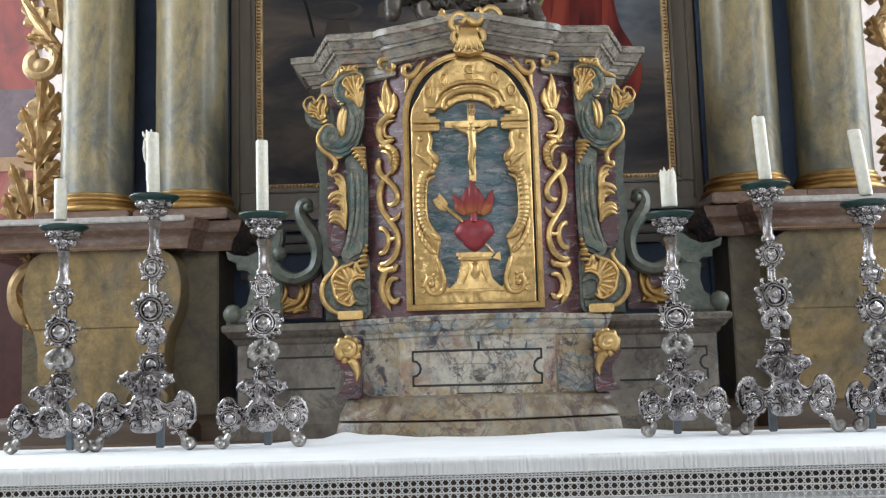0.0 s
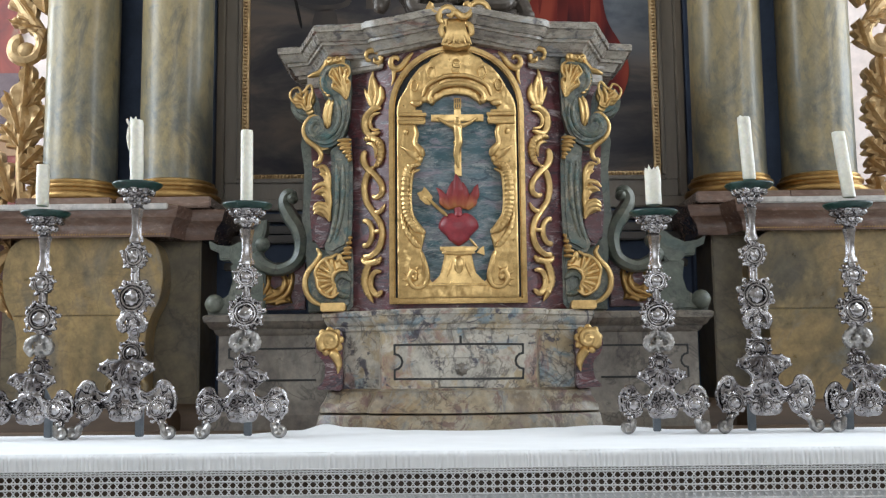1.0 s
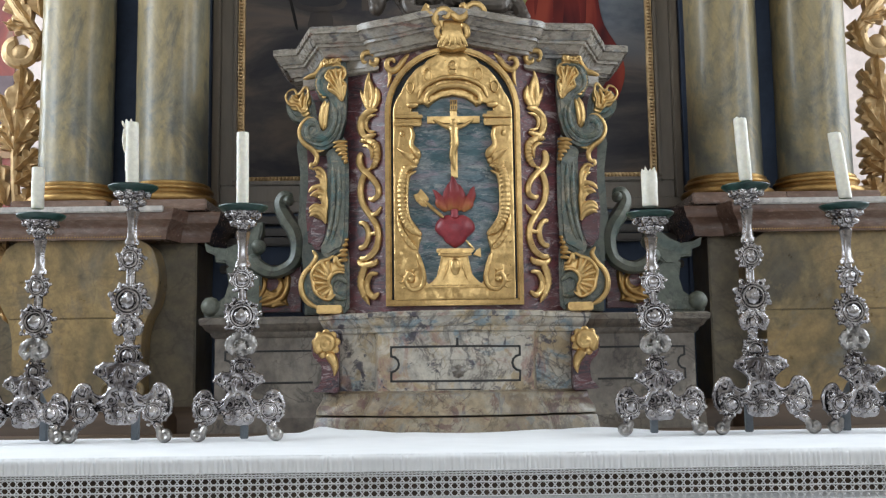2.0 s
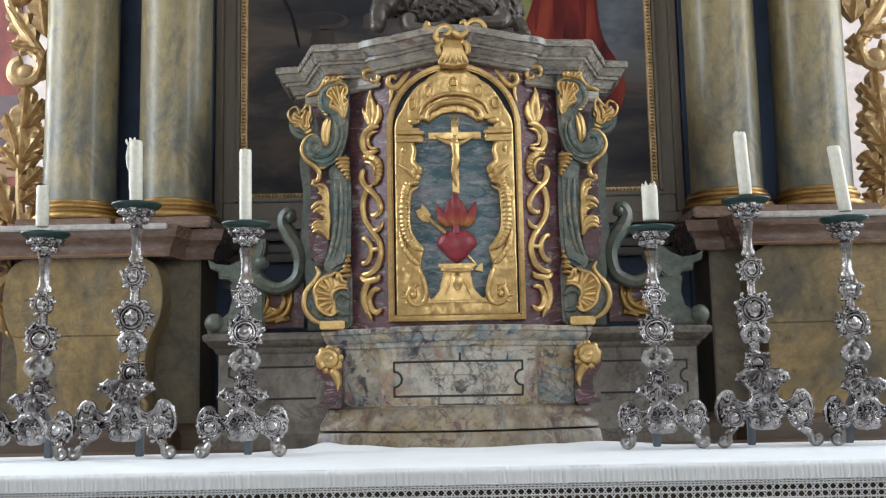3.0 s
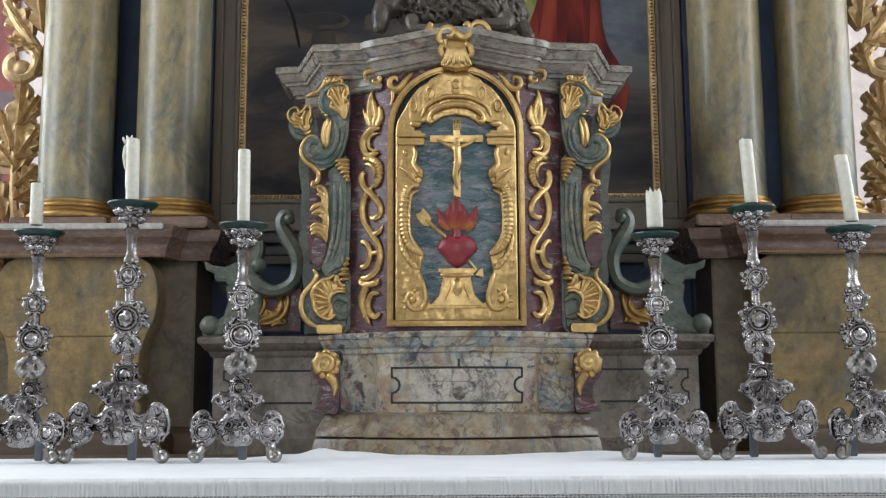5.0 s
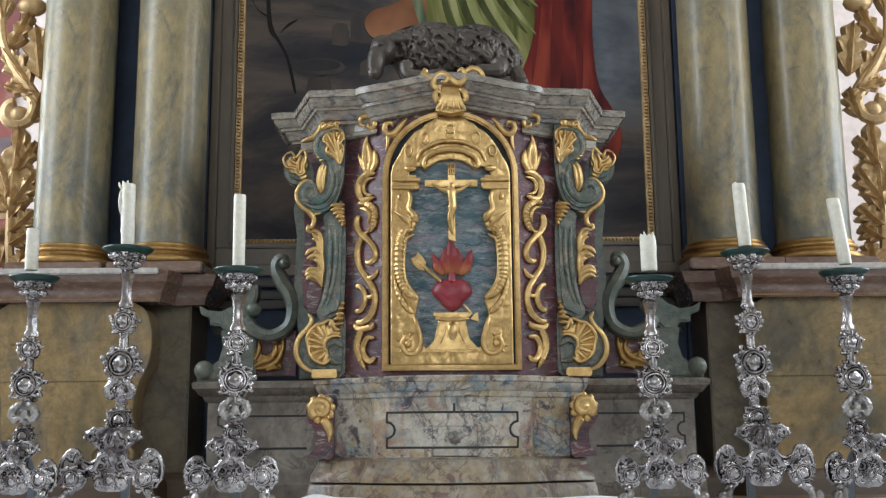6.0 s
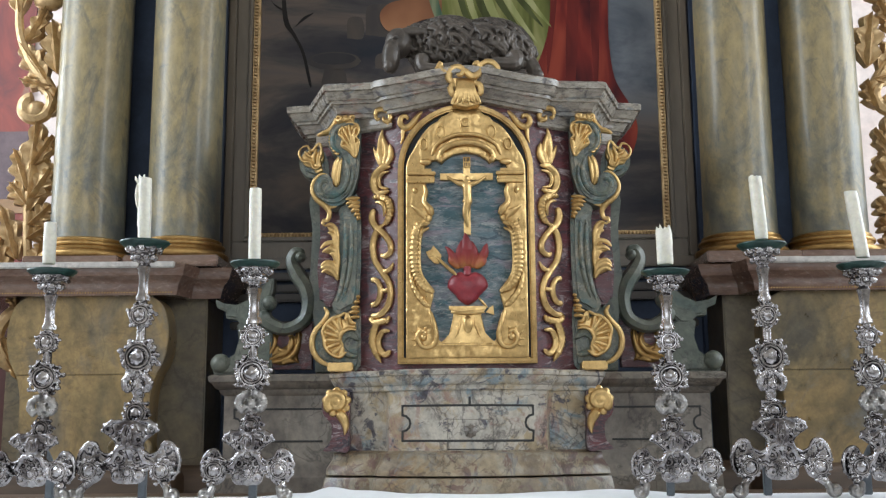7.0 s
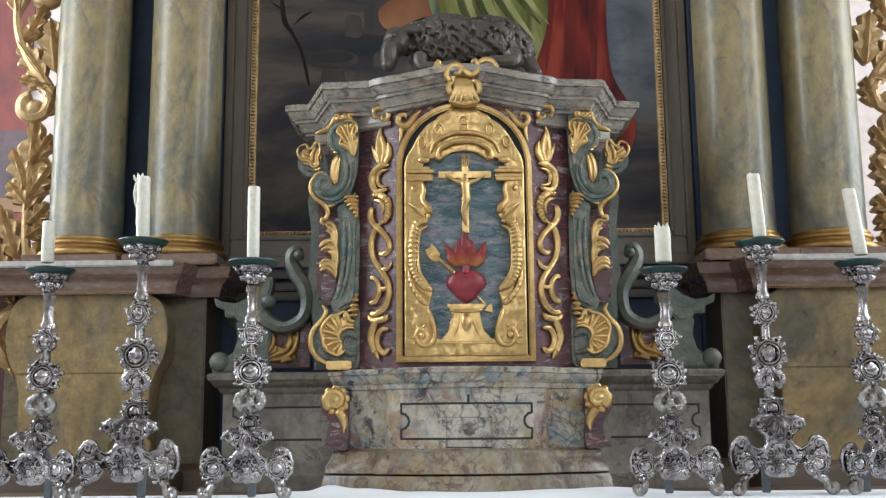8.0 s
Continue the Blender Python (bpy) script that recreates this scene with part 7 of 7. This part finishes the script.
def candlestick(name_label, dish, cup, neck, med1, r1, med2, r2, knob, med4, r4, spread, footx, seed):
    """Heights over the table, built round x = y = 0 at its foot."""
    st = thing("candlestick", name_label, "candlestick", (0, 0, 0), group="silver altar candlesticks")
    bm = bmesh.new()
    lathe(bm, [(0.012, dish - 0.014), (0.040, dish - 0.010), (0.053, dish - 0.001), (0.0565, dish + 0.003), (0.056, dish + 0.006), (0.050, dish + 0.004), (0.03, dish + 0.001), (0.004, dish + 0.0005)], (0, 0, 0), 60, 0.012, 20)
    part("drip_pan", bm, M_DISH, st, "dark green scalloped drip pan")
    bm = bmesh.new()
    lathe(bm, [(0.010, cup - 0.032), (0.018, cup - 0.022), (0.022, cup - 0.006), (0.030, cup + 0.002), (0.042, cup + 0.008), (0.046, dish - 0.010), (0.042, dish - 0.008)], (0, 0, 0), 40, 0.06, 8)
    for i in range(9):
        a = 2 * math.pi * i / 9
        ball(bm, (math.cos(a) * 0.035, math.sin(a) * 0.035, cup + 0.001), (0.009, 0.009, 0.007), 2)
        ball(bm, (math.cos(a + 0.3) * 0.024, math.sin(a + 0.3) * 0.024, cup - 0.016), (0.008, 0.008, 0.008), 2)
    part("cup", crusty(fused(bm, 0.0015), 0.0016, 130), M_SILVER, st, angle=80)
    medallion(st, 0.0, cup - 0.014, 0.019, -0.014, M_SILVER, 8, 1.0, seed)
    bm = bmesh.new()
    a, b = neck
    lathe(bm, [(0.016, a - 0.004), (0.0165, a + 0.004), (0.012, a + 0.012), (0.0105, (a + b) / 2), (0.013, b - 0.02), (0.016, b - 0.006), (0.012, b)], (0, 0, 0), 20, 0.08, 6)
    lathe(bm, [(0.010, 0.06), (0.013, 0.12), (0.011, 0.20), (0.010, a)], (0, 0, 0), 12)
    part("stem", bm, M_SILVER, st)
    medallion(st, 0.0, med1, r1, 0, M_SILVER, 9, 0.95, seed + 1)
    medallion(st, 0.0, med2, r2, 0, M_SILVER, 12, 1.0, seed + 2)
    bm = bmesh.new()
    for sx in (-1, 1):
        tube(bm, [(sx * 0.004, -0.01, knob + 0.03), (sx * 0.020, -0.014, knob + 0.018), (sx * 0.028, -0.012, knob + 0.002), (sx * 0.020, -0.012, knob - 0.012), (sx * 0.012, -0.016, knob - 0.002)], [0.007, 0.009, 0.010, 0.008, 0.005], 8)
    ball(bm, (0, 0, knob), (0.018, 0.018, 0.024), 3, seed, 0.3)
    tube(bm, [(0, 0, knob + 0.034), (0, 0, knob), (0, 0, med4 + r4 * 0.7)], [0.010, 0.013, 0.012], 10)
    part("knop", crusty(fused(bm, 0.0014), 0.0022, 110), M_SILVER_DARK if seed < 1 else M_SILVER, st)
    medallion(st, 0.0, med4, r4, -0.004, M_SILVER, 9, 1.0, seed + 3)
    # openwork three-sided foot: a pierced plate with rolled scroll edges
    top = med4 - r4 * 0.7
    w, h = spread / 0.080, top / 0.152
    half = [(0.014, 0.160), (0.040, 0.157), (0.056, 0.148), (0.060, 0.136), (0.044, 0.128), (0.029, 0.114), (0.030, 0.095), (0.048, 0.085), (0.066, 0.094), (0.077, 0.111), (0.092, 0.111),
            (0.105, 0.097), (0.112, 0.075), (0.109, 0.051), (0.097, 0.035), (0.080, 0.029), (0.064, 0.037), (0.052, 0.056), (0.037, 0.054), (0.031, 0.034), (0.016, 0.024)]
    edge = [(x * w, z * h) for x, z in half]
    out = edge + [(-x, z) for x, z in reversed(edge)]
    bm = bmesh.new()
    prism(bm, smooth_loop(out), -0.046, -0.034, 0)
    for sx in (-1, 1):
        for i0, i1, r in ((0, 4, 0.0055), (3, 9, 0.005), (8, 15, 0.0055), (14, 18, 0.005), (17, 21, 0.005)):
            tube(bm, [(sx * x, -0.044, z) for x, z in edge[i0:i1]], [r * 0.6, r, r, r * 0.6], 8, 1.3, n=4)
        for cx, cz, cr, a0, tn in ((0.046, 0.143, 0.011, 200, 1.2), (0.087, 0.100, 0.009, 240, 1.1), (0.022, 0.120, 0.013, 60, 1.2), (0.022, 0.076, 0.015, 290, 1.1), (0.024, 0.040, 0.010, 20, 1.2)):
            tube(bm, [(sx * x, y, z) for x, y, z in spiral((cx * w, cz * h), cr, cr * 0.25, a0, tn, -0.048, 10)], [0.0048, 0.0045, 0.0035], 6, 1.2, n=3)
        tube(bm, [(sx * 0.008, -0.046, 0.150 * h), (sx * 0.014 * w, -0.05, 0.130 * h), (sx * 0.010 * w, -0.05, 0.105 * h), (sx * 0.024 * w, -0.05, 0.098 * h), (sx * 0.036 * w, -0.048, 0.074 * h), (sx * 0.056 * w, -0.048, 0.066 * h)], [0.005, 0.007, 0.006, 0.007, 0.007, 0.005], 8)
        for k in range(7):
            q = edge[8 + k]
            ball(bm, (sx * q[0] * 1.02, -0.044, q[1]), 0.0052, 1)
        for k in range(4):
            q = edge[k]
            ball(bm, (sx * q[0] * 1.04, -0.044, q[1] * 1.02), 0.0050, 1)
        tube(bm, [(sx * (spread - 0.006), -0.044, 0.045), (sx * (spread + 0.006), -0.056, 0.026), (sx * (footx - 0.008), -0.066, 0.012)], [0.012, 0.011, 0.008], 8)
        tube(bm, [(sx * 0.05 * w, -0.038, 0.06 * h), (sx * 0.03, 0.0, 0.07 * h), (0, 0.045, 0.060)], [0.010, 0.012, 0.010], 8)
    ball(bm, (0, -0.036, 0.110 * h), (0.020, 0.018, 0.045 * h), 3, seed, 0.35)
    ball(bm, (0, -0.040, 0.050 * h), (0.030, 0.014, 0.022), 3, seed + 2, 0.35)
    part("foot_body", crusty(fused(bm, 0.0015), 0.0007, 120), M_SILVER, st, "pierced scrolled silver foot")
    medallion(st, 0.0, top - 0.045, 0.020, -0.045, M_SILVER, 8, 1.0, seed + 4)
    medallion(st, 0.0, 0.048, 0.019, -0.048, M_SILVER, 8, 1.1, seed + 5)
    for sx in (-1, 1):
        medallion(st, sx * spread, 0.053, 0.030, -0.058, M_SILVER, 9, 1.0, seed + 6 + sx)
        bm = bmesh.new()
        tube(bm, [(sx * (footx - 0.014), -0.064, 0.018)] + [(x, y, z) for x, y, z in spiral((sx * (footx + 0.002), 0.0030), 0.0125, 0.003, 90 + sx * 70, sx * 1.2, -0.070, 12)], [0.008, 0.008, 0.0072, 0.006, 0.005], 8, 1.6)
        ball(bm, (sx * footx, -0.068, 0.0005), (0.0135, 0.011, 0.0150), 2)
        part("claw", bm, M_SILVER_DARK, st)
    bm = bmesh.new()
    box(bm, -0.009, 0.009, 0.045, 0.058, -0.0155, 0.06, 0.002)
    tube(bm, [(0, 0.05, 0.055), (0, 0.03, 0.075), (0, 0.0, top - 0.03)], [0.012, 0.014, 0.014], 8)
    part("rear_prop", bm, M_STEEL, st, "grey metal rear prop")
    return st


LOW = "ornate silver rococo candlestick with round bosses and scrolled foot"
TALL = "taller ornate silver rococo candlestick with large round bosses"
low = candlestick(LOW, 0.518, 0.500, (0.385, 0.468), 0.351, 0.032, 0.267, 0.0425, 0.197, 0.149, 0.028, 0.070, 0.084, 0.4)
tall = candlestick(TALL, 0.562, 0.546, (0.435, 0.515), 0.397, 0.035, 0.302, 0.046, 0.240, 0.176, 0.034, 0.080, 0.106, 1.7)
NEAR = 0.972        # the sticks' size beside the heights given above


def stand(x, turn, tall=1.0):
    return pose(x * NEAR, -0.259, 1.0725, 0, 0, turn) @ Matrix.Diagonal((NEAR, NEAR, NEAR * tall, 1))


low.matrix_basis = stand(-0.490, 3, 0.988)
copy_thing(low, stand(-0.957, -4))
copy_thing(low, stand(0.450, -2, 0.975))
copy_thing(low, stand(0.900, 5))
tall.matrix_basis = stand(-0.746, -3)
copy_thing(tall, stand(0.674, 4))


def candle(x, y, z0, z1, r, lean, seed, kind, label):
    bm = bmesh.new()
    n, seg = 24, 28
    h = z1 - z0
    loops = []
    for i in range(n + 1):
        s = i / n
        row = []
        for j in range(seg):
            a = 2 * math.pi * j / seg
            k = 1 + 0.03 * noise.noise(Vector((math.cos(a) * 1.5 + seed, math.sin(a) * 1.5, s * 4)))
            zz = z0 + h * s
            if kind == "dripped":
                d = max(0, math.cos(a - math.pi)) ** 6
                k += 0.22 * d * (0.5 + 0.5 * noise.noise(Vector((seed, s * 9, 0)))) * (s > 0.25)
                if i == n:
                    zz += 0.010 * d
            if kind == "broken":
                k += 0.12 * max(0, noise.noise(Vector((a * 1.4, s * 3, seed))))
                if i == n:
                    zz += 0.024 * noise.noise(Vector((math.cos(a) * 2.2, math.sin(a) * 2.2, seed)))
            if kind == "burnt" and i == n:
                zz += 0.005 * noise.noise(Vector((math.cos(a) * 2, math.sin(a) * 2, seed)))
            ease = 0.93 if i in (0, n) else 1
            row.append(bm.verts.new((x + lean * s + math.cos(a) * r * k * ease, y + math.sin(a) * r * k * ease, zz)))
        loops.append(row)
    for a, b in zip(loops, loops[1:]):
        for j in range(seg):
            bm.faces.new((a[j], a[(j + 1) % seg], b[(j + 1) % seg], b[j]))
    bm.faces.new(loops[0][::-1])
    c = bm.verts.new((x + lean, y, z1 - 0.004))
    for j in range(seg):
        bm.faces.new((loops[-1][j], loops[-1][(j + 1) % seg], c))
    cd = thing("candle", label, "candle", (x, y, z0), group="altar candles")
    if kind == "dripped":
        tube(bm, [(x + lean - r * 0.9, y - 0.004, z1 - 0.012), (x + lean - r * 1.3, y - 0.006, z1 - 0.004), (x + lean - r * 1.5, y - 0.004, z1 + 0.004)], [0.004, 0.003, 0.002], 6)
        tube(bm, [(x + lean - r * 0.2, y - 0.006, z1 - 0.004), (x + lean - r * 0.1, y - 0.005, z1 + 0.008)], [0.004, 0.002], 6)
        tube(bm, [(x + lean - r * 1.1, y, z1 - 0.01), (x + lean - r * 1.15, y - 0.004, z1 - 0.04), (x + lean * 0.5 - r * 1.05, y - 0.004, z1 - 0.07)], [0.004, 0.005, 0.003], 6)
    part("wax", bm, M_WAX, cd)
    bm = bmesh.new()
    tube(bm, [(x + lean, y, z1 - 0.006), (x + lean + 0.001, y, z1 + 0.002), (x + lean + 0.003, y, z1 + 0.005)], [0.0012, 0.001, 0.0008], 6)
    part("wick", bm, M_LINE, cd, "burnt black wick")


ZL, ZT = 1.0725 + NEAR * 0.5185, 1.0725 + NEAR * 0.5625
candle(-0.9390, -0.259, ZL, 1.6702, 0.0141, -0.0010, 1.0, "plain", "short ivory candle standing in a drip pan")
candle(-0.7271, -0.259, ZT, 1.7713, 0.0146, -0.0029, 2.0, "dripped", "tall ivory candle with wax drips at its top")
candle(-0.4782, -0.259, ZL - 0.006, 1.7450, 0.0138, -0.0010, 3.0, "plain", "tall straight ivory candle in a drip pan")
candle(0.4393, -0.259, ZL - 0.0126, 1.645, 0.0175, -0.0010, 4.0, "broken", "short ragged candle stump with melted sides")
candle(0.6571, -0.259, ZT, 1.7635, 0.0146, -0.0078, 5.0, "burnt", "ivory candle leaning slightly in a drip pan")
candle(0.8797, -0.259, ZL, 1.7265, 0.0146, -0.0175, 6.0, "plain", "tall ivory candle leaning clearly to one side")
